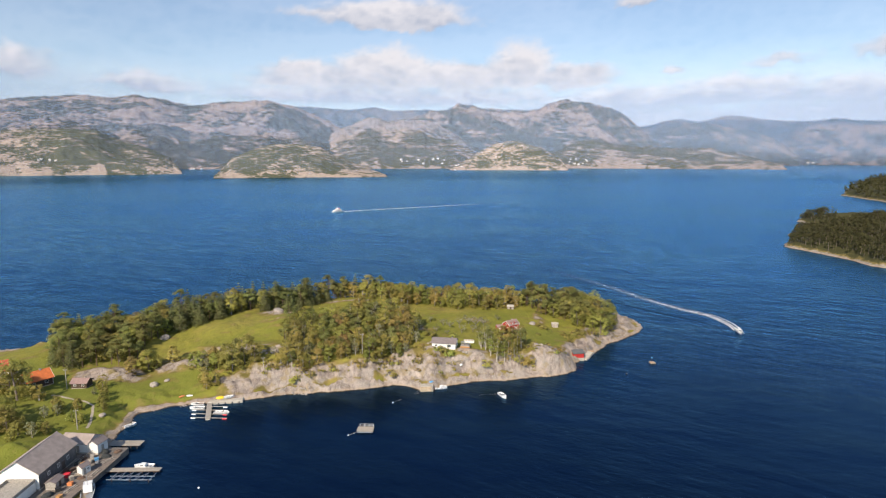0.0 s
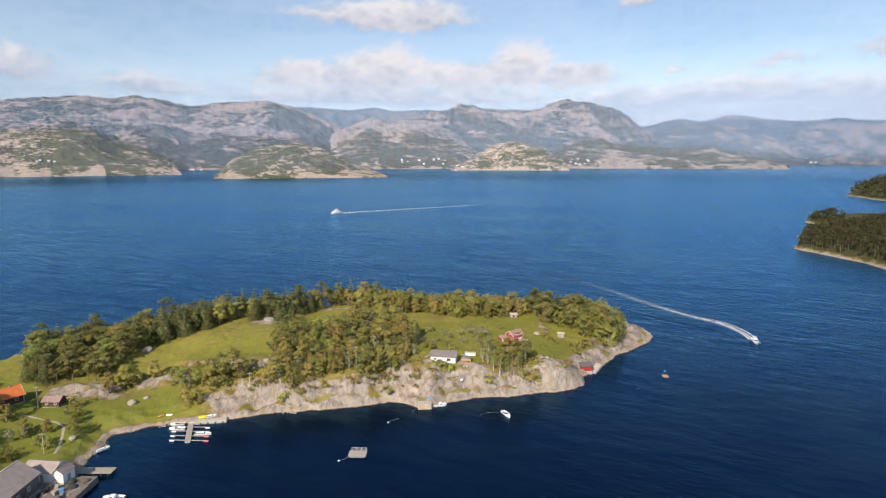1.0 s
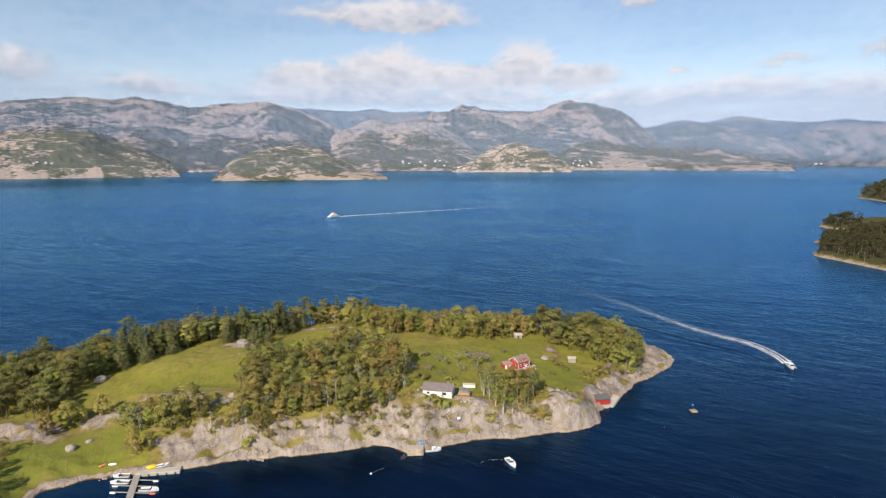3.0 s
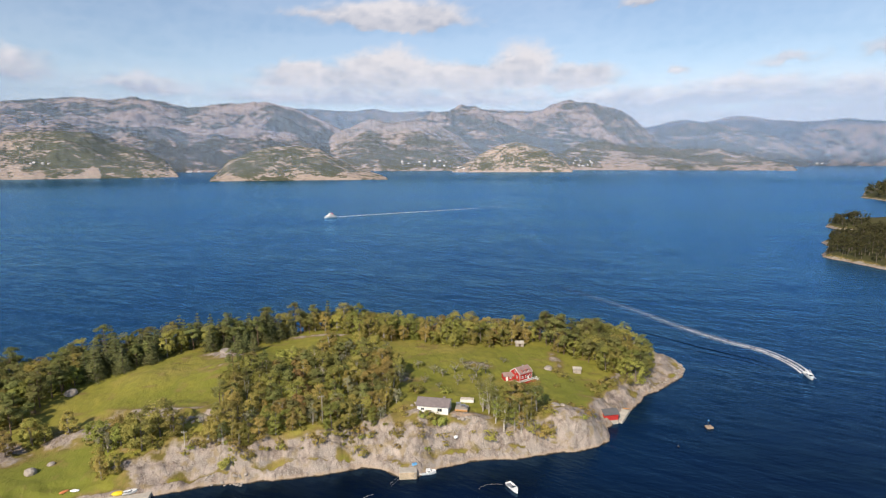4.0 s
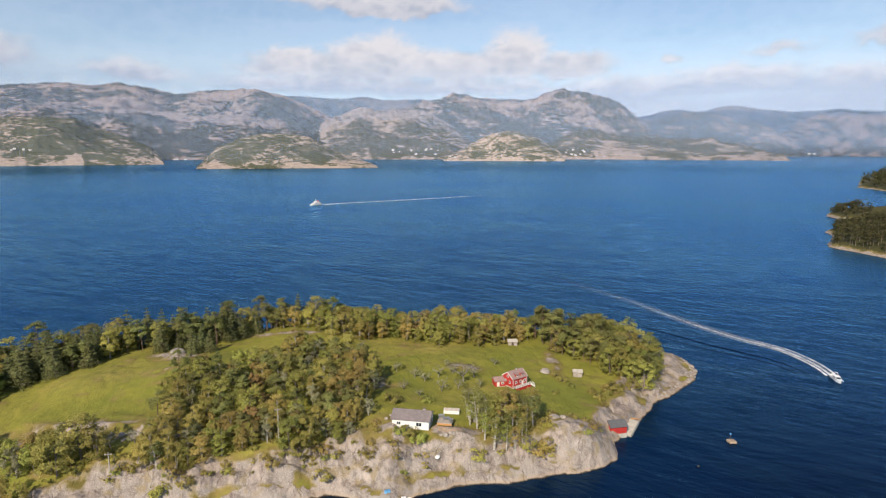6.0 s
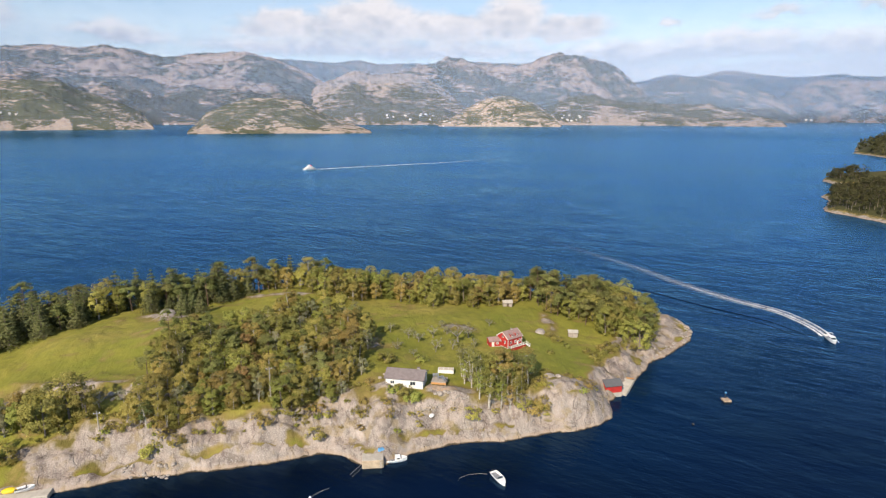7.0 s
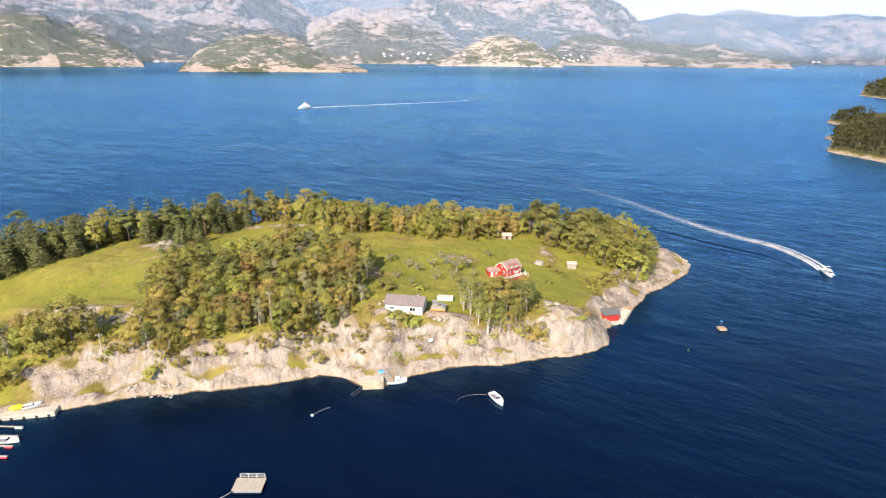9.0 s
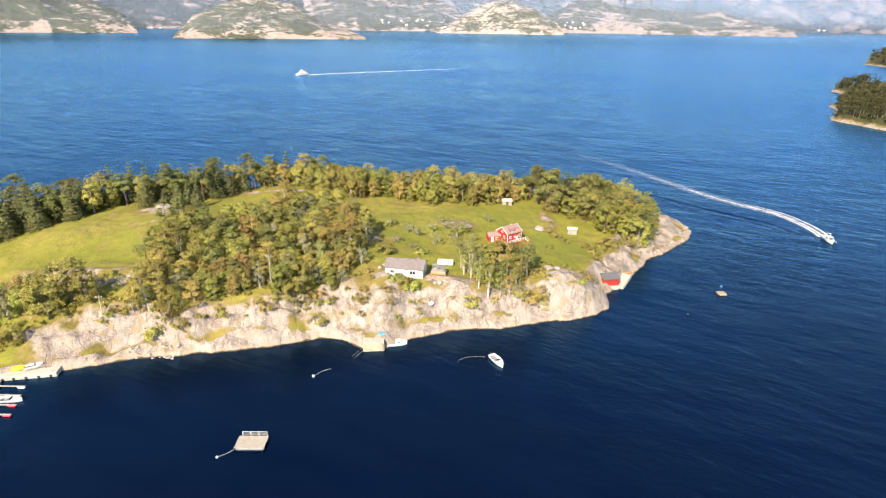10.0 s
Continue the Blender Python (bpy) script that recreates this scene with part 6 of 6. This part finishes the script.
for k in range(6):
    part("crossbar", pipe((-92.5 + k * 2.1, 71.2, 0.5), (-92.5 + k * 2.1, 75.3, 0.55), 0.07), STEEL, fr_)
for k in range(4):
    part("diagonal", pipe((-92.5 + k * 2.1, 71.3, 0.5), (-90.4 + k * 2.1, 74.9, 0.55), 0.05), STEEL, fr_)
for k in range(3):
    part("jetty_post", pipe((-92.0 + k * 5, 71.2, -2.5), (-92.0 + k * 5, 71.2, 0.9), 0.12), DARK_WOOD, fr_)
motor_boat("motor_boat", "white motorboat with a cabin at the floating jetty", 5.4, 2.0, (-87.2, 78.4, 0.05), 182, 0.7)
motor_boat("motor_boat", "white open boat at the harbour steps", 4.8, 1.9, (-98.2, 81.3, 0.05), 48, 0)
motor_boat("motor_boat", "pale blue and white boat under the jetty", 4.2, 1.7, (-98.4, 85.4, 0.05), 70, 0, True, plain("pale_blue_hull", (0.45, 0.58, 0.68), 0.3, vary=0.06))
fb = motor_boat("fishing_boat", "white fishing boat with a wheelhouse at the apron", 9.5, 3.0, (-94.6, 65.6, 0.1), 118, 1.9, False, None, False, 1.0)
part("mast", tube([(-0.6, 0, 2.4), (-0.6, 0, 5.4)], [0.07, 0.04], 6), STEEL, fb)
part("roof_rail", merge([pipe((-0.4, -0.9, 2.75), (1.2, -0.9, 2.75), 0.04), pipe((-0.4, 0.9, 2.75), (1.2, 0.9, 2.75), 0.04)]), STEEL, fb)


# ---- vessels under way ----
def foam_material():
    m, nt, b = material("foam")
    out = nt.nodes["Material Output"]
    v = coords(nt)
    n1 = noise_tex(nt, v, 0.9, 4, 0.7)
    n2 = noise_tex(nt, v, 0.25, 4)
    tr = nt.nodes.new("ShaderNodeBsdfTransparent")
    mx = nt.nodes.new("ShaderNodeMixShader")
    b.inputs["Base Color"].default_value = (0.78, 0.80, 0.82, 1)
    b.inputs["Roughness"].default_value = 0.8
    f = calc(nt, 'ADD', attr(nt, "foam"), calc(nt, 'MULTIPLY', calc(nt, 'SUBTRACT', calc(nt, 'ADD', n1, n2), 1.0), calc(nt, 'MULTIPLY', attr(nt, "foam"), 2.2)), clamp=True)
    nt.links.new(f, mx.inputs[0])
    nt.links.new(tr.outputs[0], mx.inputs[1])
    nt.links.new(b.outputs[0], mx.inputs[2])
    nt.links.new(mx.outputs[0], out.inputs[0])
    return m


FOAM = foam_material()


def spline(pts, n):
    """A smooth line through points, as n samples."""
    p = np.array(pts, float)
    t = np.linspace(0, len(p) - 1.0001, n)
    i = t.astype(int)
    f = (t - i)[:, None]
    a, b_, c, d = p[np.clip(i - 1, 0, len(p) - 1)], p[i], p[np.clip(i + 1, 0, len(p) - 1)], p[np.clip(i + 2, 0, len(p) - 1)]
    return 0.5 * (2 * b_ + (c - a) * f + (2 * a - 5 * b_ + 4 * c - d) * f ** 2 + (3 * b_ - a - 3 * c + d) * f ** 3)


def wake(name, label, pts, w0, w1, strength, fade, ridge=0.25):
    """Churned water behind a vessel: two foaming edges with a streaky middle, dying away."""
    line = spline(pts, 160)
    d = np.gradient(line, axis=0)
    d /= np.linalg.norm(d, axis=1)[:, None]
    nrm = np.stack([-d[:, 1], d[:, 0]], -1)
    t = np.linspace(0, 1, 160)
    w = w0 + (w1 - w0) * t ** 0.7
    cols = np.linspace(-1, 1, 25)
    vs, foam = [], []
    for i in range(160):
        for c in cols:
            x, y = line[i] + nrm[i] * c * w[i] / 2
            prof = math.exp(-((abs(c) - 0.66) / 0.15) ** 2) + 0.8 * math.exp(-(c / 0.2) ** 2)
            prof = prof * (1 - t[i]) ** 1.5 + (1 - (1 - t[i]) ** 1.5) * 0.8 * math.exp(-(c / 0.5) ** 2)
            prof *= 1 if abs(c) < 0.99 else 0
            vs.append((x, y, 0.05 + ridge * math.exp(-((abs(c) - 0.62) / 0.3) ** 2) * (1 - t[i]) ** 2 * (abs(c) < 0.99)))
            foam.append(prof * strength * (1 - t[i]) ** fade)
    ob = link_mesh(name, vs, grid_faces(160, 25), FOAM, True)
    set_attr(ob, "foam", np.clip(np.array(foam), 0, 1.2))
    return tagged(ob, label, "wake", kind="stuff")


def swell(name, label, pts, width, height):
    """A long low wave thrown off by a passing boat."""
    line = spline(pts, 90)
    d = np.gradient(line, axis=0)
    d /= np.linalg.norm(d, axis=1)[:, None]
    nrm = np.stack([-d[:, 1], d[:, 0]], -1)
    vs = []
    for i in range(90):
        e = math.sin(math.pi * i / 89) ** 0.6
        for c in np.linspace(-1, 1, 9):
            x, y = line[i] + nrm[i] * c * width / 2
            vs.append((x, y, -0.02 + height * e * (0.5 + 0.5 * math.cos(math.pi * c)) ** 1.3))
    ob = link_mesh(name, vs, grid_faces(90, 9), SEA, True)
    return tagged(ob, label, "wave", kind="stuff")


sp = motor_boat("speedboat", "white speedboat with a low cabin running fast", 7.2, 2.5, (135.8, 213.5, 0.25), -99, 1.0, True, None, True, 0.9)
for sy_ in (-1.22, 1.22):
    part("spray_rail", box((0.5, sy_, 0.55), (5.0, 0.1, 0.12)), GEL, sp)
part("arch", merge([pipe((-1.2, -1.0, 0.9), (-1.4, -0.9, 2.3), 0.06), pipe((-1.2, 1.0, 0.9), (-1.4, 0.9, 2.3), 0.06), pipe((-1.4, -0.9, 2.3), (-1.4, 0.9, 2.3), 0.06)]), GEL, sp)
wake("speedboat_wake", "white foaming wake curving behind the speedboat", [(136.6, 217), (137.6, 224), (137.2, 233), (134.6, 243.5), (129.5, 251), (123.2, 259), (117.5, 268.5), (111, 281), (103.5, 299), (93.5, 322), (78, 350), (58, 388)], 4.6, 10.0, 1.0, 1.25, 0.4)
swell("bow_wave", "long smooth bow wave on the shore side of the wake", [(130.5, 219), (125.6, 232), (116.5, 241.6), (106.9, 251.2), (93.7, 267.3), (81.8, 279.1), (64, 296)], 2.8, 0.26)
swell("bow_wave", "second smooth wave trailing the wake", [(126.5, 219), (121.6, 230), (112, 238.6), (102, 247.2), (90, 261)], 2.4, 0.16)


def ferry(at, heading):
    f = thing("ferry", "white passenger ferry with a stepped superstructure", "ferry")
    L, B = 24.0, 7.0
    shell, rim = hull_shape(L, B, 2.0, 11, 2.6, 0.9)
    part("hull", shell, GEL, f)
    part("main_deck", deck_plate(rim, 0.05, -L / 2, L / 2, 0.1), GREY_PLASTIC, f)
    s = part("superstructure", box((-1.0, 0, 3.1), (16, 6.0, 2.4), 0.25), GEL, f)
    part("window_band", merge([box((-1.0, -3.02, 3.4), (14, 0.06, 0.7)), box((-1.0, 3.02, 3.4), (14, 0.06, 0.7))]), GLASS_DARK, s, "dark band of windows")
    b_ = part("upper_deck", box((-1.5, 0, 5.2), (9.5, 5.0, 1.9), 0.2), GEL, f)
    part("window_band", merge([box((-1.5, -2.52, 5.4), (8.5, 0.06, 0.6)), box((-1.5, 2.52, 5.4), (8.5, 0.06, 0.6))]), GLASS_DARK, b_)
    br = part("bridge", box((0.5, 0, 7.0), (4.0, 4.4, 1.8), 0.2), GEL, f)
    part("bridge_window", box((2.52, 0, 7.2), (0.08, 3.8, 0.7)), GLASS_DARK, br)
    part("funnel", box((-4.2, 0, 7.2), (1.6, 1.6, 2.4), 0.2), RED_PLASTIC, f, "red funnel")
    part("mast", tube([(0, 0, 7.8), (0, 0, 11.2)], [0.18, 0.06], 6), GEL, f)
    part("radar", box((0, 0, 10.0), (0.3, 2.4, 0.25)), GEL, f)
    f.matrix_basis = pose(*at, 0, 0, heading) @ Matrix.Scale(0.82, 4)


ferry((-207, 850, 0.1), 224)
wake("ferry_wake", "long straight pale wake behind the ferry", [(-199, 857), (-169, 884), (-130, 914), (-91, 943), (-50, 974), (-15, 1001), (35, 1045), (90, 1095)], 5.0, 12.0, 1.25, 0.75, 0.5)


# ---- woods on the islands across the sound ----
LEAF_ISLE = leaf_material("island_foliage", (0.052, 0.056, 0.022), (0.150, 0.138, 0.056), 0.02)

def island_wood(name, label, poly, shape, count, size, leaf, seed, limit):
    """Hundreds of trees as one growth: stems and lumpy crowns."""
    rng = np.random.default_rng(seed)
    tv, tf, lv, lf = [], [], [], []
    xs, ys = [p[0] for p in poly], [p[1] for p in poly]
    n = 0
    while n < count:
        x, y = rng.uniform(min(xs) - 12, min(max(xs), limit)), rng.uniform(min(ys), max(ys))
        z = float(isle_shape(np.array([x]), np.array([y]), poly, *shape)[0][0])
        if z < 3.1:
            continue
        n += 1
        h = size * rng.uniform(0.7, 1.25)
        v, f = tube([(x, y, z - 0.5), (x, y, z + h * 0.9)], [0.02 * h, 0.006 * h], 4)
        k = len(tv)
        tv.extend(v)
        tf.extend(tuple(i + k for i in q) for q in f)
        cs, ss = [], []
        for j in range(7):
            t = rng.uniform(0.3, 1)
            a, r = rng.uniform(0, 6.28), h * 0.24 * (1.25 - t) * rng.uniform(0.3, 1.2)
            cs.append((x + math.cos(a) * r, y + math.sin(a) * r, z + h * t))
            ss.append(h * rng.uniform(0.11, 0.17))
        v, f = leaf_quads(rng, cs, ss, 13, leaf, 0.8)
        k = len(lv)
        lv.extend(v)
        lf.extend(tuple(i + k for i in q) for q in f)
    root = tagged(new(name), label, "forest", kind="stuff")
    part("stems", (tv, tf), BARK, root)
    part("crowns", (lv, lf), LEAF_ISLE, root)


island_wood("island_wood", "dense pine and birch wood on the nearer island", ISLE_1, (19, 90), 1900, 8.6, 0.66, 301, 490)
island_wood("island_wood", "dark wood on the more distant island", ISLE_2, (40, 160), 420, 17.0, 1.7, 302, 1250)


# ---- villages on the far shore ----
def on_range(name, bearing, slope):
    """The spot on a far range seen at a bearing and slope from the middle of the place."""
    az, x, y, z = RANGES[name]
    i = int(np.argmin(np.abs(az - bearing)))
    r = np.hypot(x[i] - EYE0[0], y[i] - EYE0[1])
    el = np.degrees(np.arctan2(z[i] - EYE0[2], r))
    k = int(np.argmax(el > slope))
    k = max(k, 1)
    return float(x[i][k]), float(y[i][k]), float(z[i][k])


def village_house(seed):
    r = random.Random(seed)
    h = gable_house("village_house", "small pale house in a village on the far shore", (r.uniform(9, 13), 7, 4.0, 2.6), GREY_ROOF if r.random() < 0.5 else BROWN_ROOF, WHITE,
                    [("front", -2.5, 2.0, 1.2, 1.2), ("front", 2.5, 2.0, 1.2, 1.2)], [("front", 0, 1.0, 2.1, DARK_WOOD)], [], 0.4, None, 3.0)
    h["group"] = "village houses"
    return h


protos_v = [village_house(k) for k in range(3)]
rv = random.Random(77)
spots = []
for rng_name, a0, a1, e0, e1, n in (("hill_headland", -37.4, -35.6, -0.35, -0.05, 4), ("mountain_rocky", -26.0, -23.9, -0.5, 0.3, 9), ("mountain_rocky", -6.9, -2.2, -0.62, -0.05, 13), ("hill_knoll", -1.8, -0.6, -0.8, -0.3, 4),
                                    ("hill_ridge", 9.7, 11.6, -0.6, -0.1, 8), ("mountain_dome", 19.0, 21.5, -0.4, 0.1, 3), ("mountain_cliff", 27.6, 30.2, -0.45, -0.15, 9)):
    for k in range(n):
        spots.append((rng_name, rv.uniform(a0, a1), rv.uniform(e0, e1)))
for i, (rn, a_, e_) in enumerate(spots):
    x_, y_, z_ = on_range(rn, a_, e_)
    s_ = rv.uniform(0.55, 0.95)
    m_ = pose(x_, y_, z_ + 0.5, 0, 0, rv.uniform(-50, 50))
    h_ = copy_thing(protos_v[i % 3], m_) if i >= 3 else protos_v[i]
    h_.matrix_basis = m_ @ Matrix.Scale(s_, 4)

# ---- scrub, fruit trees and single trees ----
for x_, y_, s_ in ((-15.1, 191.9, 1.0), (-11.5, 178.6, 1.2), (-5.8, 185.2, 1.3), (-6.5, 173.5, 1.1), (2.6, 192.1, 1.3), (6.2, 186.7, 1.5), (-0.4, 179, 1.3), (16.5, 202.3, 1.0), (9.5, 191, 1.2), (-1.5, 188.5, 1.2),
                   (4.5, 181.5, 1.2), (11, 184, 1.0), (7.5, 176, 1.2), (-9, 187.5, 1.0), (1, 196, 1.0)):
    plant("fruit", x_, y_, s_ * 0.95)
for x_, y_, s_ in ((37.2, 192.4, 1.5), (35.4, 196.0, 1.0), (46.4, 182.5, 1.3), (45.2, 186.2, 0.9), (-13.2, 167.2, 1.8), (-4.2, 169.3, 1.4), (-17.0, 193, 1.0), (-14.2, 195.5, 0.9), (33.5, 183.0, 0.8), (39.5, 189.0, 0.8), (-7.5, 150.6, 1.5),
                   (-4.8, 150.2, 1.3), (-9.8, 150.8, 1.2), (50, 186, 1.4), (53, 190, 1.7), (47, 178, 1.2)):
    plant("bush", x_, y_, s_, None, 0)
rb = random.Random(9)
for k in range(140):
    for _ in range(30):
        x_ = rb.uniform(-82, 44)
        y_ = rb.uniform(134, 168)
        d_ = shore_distance(np.array([x_]), np.array([y_]), SHORE_ALL)[0]
        if 4 < d_ < 16 and not (-13 < x_ < 9 and y_ > 149):
            plant("bush", x_, y_, rb.uniform(0.35, 0.85), None, rb.choice((0, 1, 1, 1)))
            break
for x_, y_, s_ in ((-61.0, 133.6, 1.9), (-56.0, 134.6, 1.2), (-27.0, 142.0, 1.2), (22, 152.2, 1.2), (27, 154.8, 1.4), (-38, 140.5, 0.9), (-30.3, 152, 1.6), (25.0, 152.8, 1.45), (27.8, 153.6, 0.7), (9.5, 149.2, 1.2), (54.5, 191.5, 1.5), (60.2, 194.8, 1.3), (50.6, 189.6, 0.9)):
    plant("bush", x_, y_, s_, None, 1 if s_ < 1.5 else 0)
for x_, y_, kind_, s_ in ((-148.6, 110.5, "oak", 1.35), (-153.0, 113.0, "oak", 1.2), (-141.5, 111.0, "birch", 0.7), (-117.0, 107.0, "oak", 0.62), (-121.5, 98.6, "oak", 0.55), (-118.5, 97.6, "oak", 0.45),
                          (-131.0, 99.5, "grey", 0.6), (-128.6, 102.0, "grey", 0.5), (-137.0, 93.5, "oak", 0.8), (-141.0, 95.5, "oak", 0.9), (-126.0, 87.5, "grey", 0.55), (-131.0, 88.5, "oak", 0.6), (-119.5, 139.5, "oak", 0.85), (-121.5, 141.5, "birch", 0.8), (-118, 142, "oak", 0.7), (-135.5, 90.0, "oak", 0.75), (-138.5, 92.5, "oak", 0.8), (-133, 92.0, "oak", 0.6), (-126.8, 88.6, "oak", 0.45), (-123.8, 90.6, "oak", 0.4), (-128.8, 103.6, "oak", 0.5), (-131, 105, "birch", 0.5), (-127, 92.5, "oak", 0.42), (-141, 87, "oak", 0.8), (-130, 84.5, "oak", 0.5), (-122.4, 116.4, "oak", 0.45),
                          (-126.5, 117.2, "grey", 0.4), (-156, 115, "oak", 0.8), (-162, 118, "birch", 0.9), (-166, 112, "oak", 1.0), (-91.3, 126.5, "birch", 0.65), (-93.0, 128.5, "birch", 0.6), (-88.6, 128.0, "oak", 0.5), 
                          (-112.8, 145.2, "birch", 0.75), (-122.7, 133.6, "rowan", 0.95), (-120.2, 112.4, "oak", 0.5), (-127.2, 122.8, "oak", 0.48), (-124.6, 105.8, "oak", 0.5), (-222, 176, "oak", 0.6), (-145, 100, "oak", 0.7), (-150, 92, "oak", 0.9), (-158, 98, "birch", 0.9), (-140, 84, "oak", 0.8)):
    plant(kind_, x_, y_, s_)
for x_, y_, s_ in ((-84.4, 200.5, 0.9), (-79.5, 203.0, 0.85), (-90.5, 203.5, 0.8), (-97.0, 204.0, 0.9), (-119.0, 182.5, 1.0), (-113.0, 190.0, 0.95), (-126.5, 178.5, 1.0)):
    plant("spruce", x_, y_, s_)
wood([(-66, 150), (-60, 143), (-46, 143), (-36, 148), (-40, 152), (-60, 152)], 22, [("birch", 5), ("grey", 2)], 2.4, 0.62, 21)
wood([(-30, 148), (-22, 150), (-18, 158), (-24, 166), (-30, 160)], 14, [("birch", 3), ("oak", 2), ("grey", 2)], 2.5, 0.7, 22)


# ---- loose stones ----
def boulder_proto(seed):
    rng = np.random.default_rng(seed)
    v, f = ball((0, 0, 0), 1.0, 0.75, 2)
    v = [tuple(np.array(p) * (1 + 0.35 * float(fbm(np.array([p[0] * 1.3 + seed]), np.array([p[1] * 1.3 + p[2] * 1.7]), 3, seed)[0])) * rng.uniform(0.95, 1.05)) for p in v]
    o = thing("boulder", "weathered pale granite boulder", "boulder", "boulders on the peninsula")
    part("stone", (v, f), STONE, o)
    return o


stones = [boulder_proto(s) for s in (3, 4, 5, 6)]
first_stone = set()


def put_stone(x, y, size, z=None, flat=1.0):
    k = rb.randrange(4)
    z = ground(x, y) if z is None else z
    m = pose(x, y, max(z, -0.1) + 0.12 * size, rb.uniform(-15, 15), rb.uniform(-15, 15), rb.uniform(0, 360))
    ob = stones[k] if k not in first_stone else copy_thing(stones[k], m)
    first_stone.add(k)
    ob.matrix_basis = m @ Matrix.Diagonal((size * rb.uniform(0.8, 1.3), size * rb.uniform(0.8, 1.2), size * flat, 1))


put_stone(-111.0, 127.5, 1.7)
put_stone(-108.4, 131.5, 0.9)
put_stone(32.9, 199.2, 1.5, None, 0.8)
put_stone(-88.0, 197.5, 2.2, None, 0.5)
put_stone(-114.6, 103.0, 1.0)
put_stone(-128.0, 167.6, 2.4, None, 0.75)
for x_, y_, s_ in ((1.7, 152.1, 0.8), (2.9, 152.6, 0.6), (0.6, 151.7, 0.5), (3.8, 152.0, 0.45), (-13.6, 156.2, 0.6), (-12.8, 158.9, 0.5), (30.2, 163.0, 1.3), (32.6, 163.4, 0.9)):
    put_stone(x_, y_, s_)
wall_ = thing("garden_wall", "low dry-stone wall of pale stones below the cottage", "wall")
for k in range(34):
    t_ = k / 33
    x_, y_ = -4.0 + 12.6 * t_, 148.4 + 3.3 * t_ + 0.25 * math.sin(k)
    v_, f_ = ball((0, 0, 0), 0.24 + 0.10 * rb.random(), 0.8, 1)
    part("stone", turned((v_, f_), pose(x_, y_, ground(x_, y_) + 0.1, rb.uniform(0, 40), rb.uniform(0, 40), rb.uniform(0, 360))), STONE, wall_)
for k in range(46):
    t_ = rb.uniform(0, 1)
    i_ = rb.randrange(27, 31)
    (ax_, ay_), (bx_, by_) = SHORE[i_], SHORE[i_ + 1]
    put_stone(ax_ + (bx_ - ax_) * t_ + rb.uniform(-2.6, 0.6), ay_ + (by_ - ay_) * t_ + rb.uniform(-0.6, 1.8), rb.uniform(0.38, 0.72) ** 2 * 1.2)
for k in range(36):
    t_ = rb.uniform(0, 1)
    i_ = rb.randrange(3, 9)
    (ax_, ay_), (bx_, by_) = SHORE[i_], SHORE[i_ + 1]
    put_stone(ax_ + (bx_ - ax_) * t_ + rb.uniform(-1.6, 0.6), ay_ + (by_ - ay_) * t_ + rb.uniform(-0.6, 1.6), rb.uniform(0.15, 0.42))
for k in range(40):
    put_stone(rb.uniform(-84, -56), 146 + rb.uniform(-1.6, 1.6), rb.uniform(0.3, 0.9))
for k in range(24):
    put_stone(rb.uniform(-66, -55), rb.uniform(129.4, 132.0), rb.uniform(0.2, 0.55))
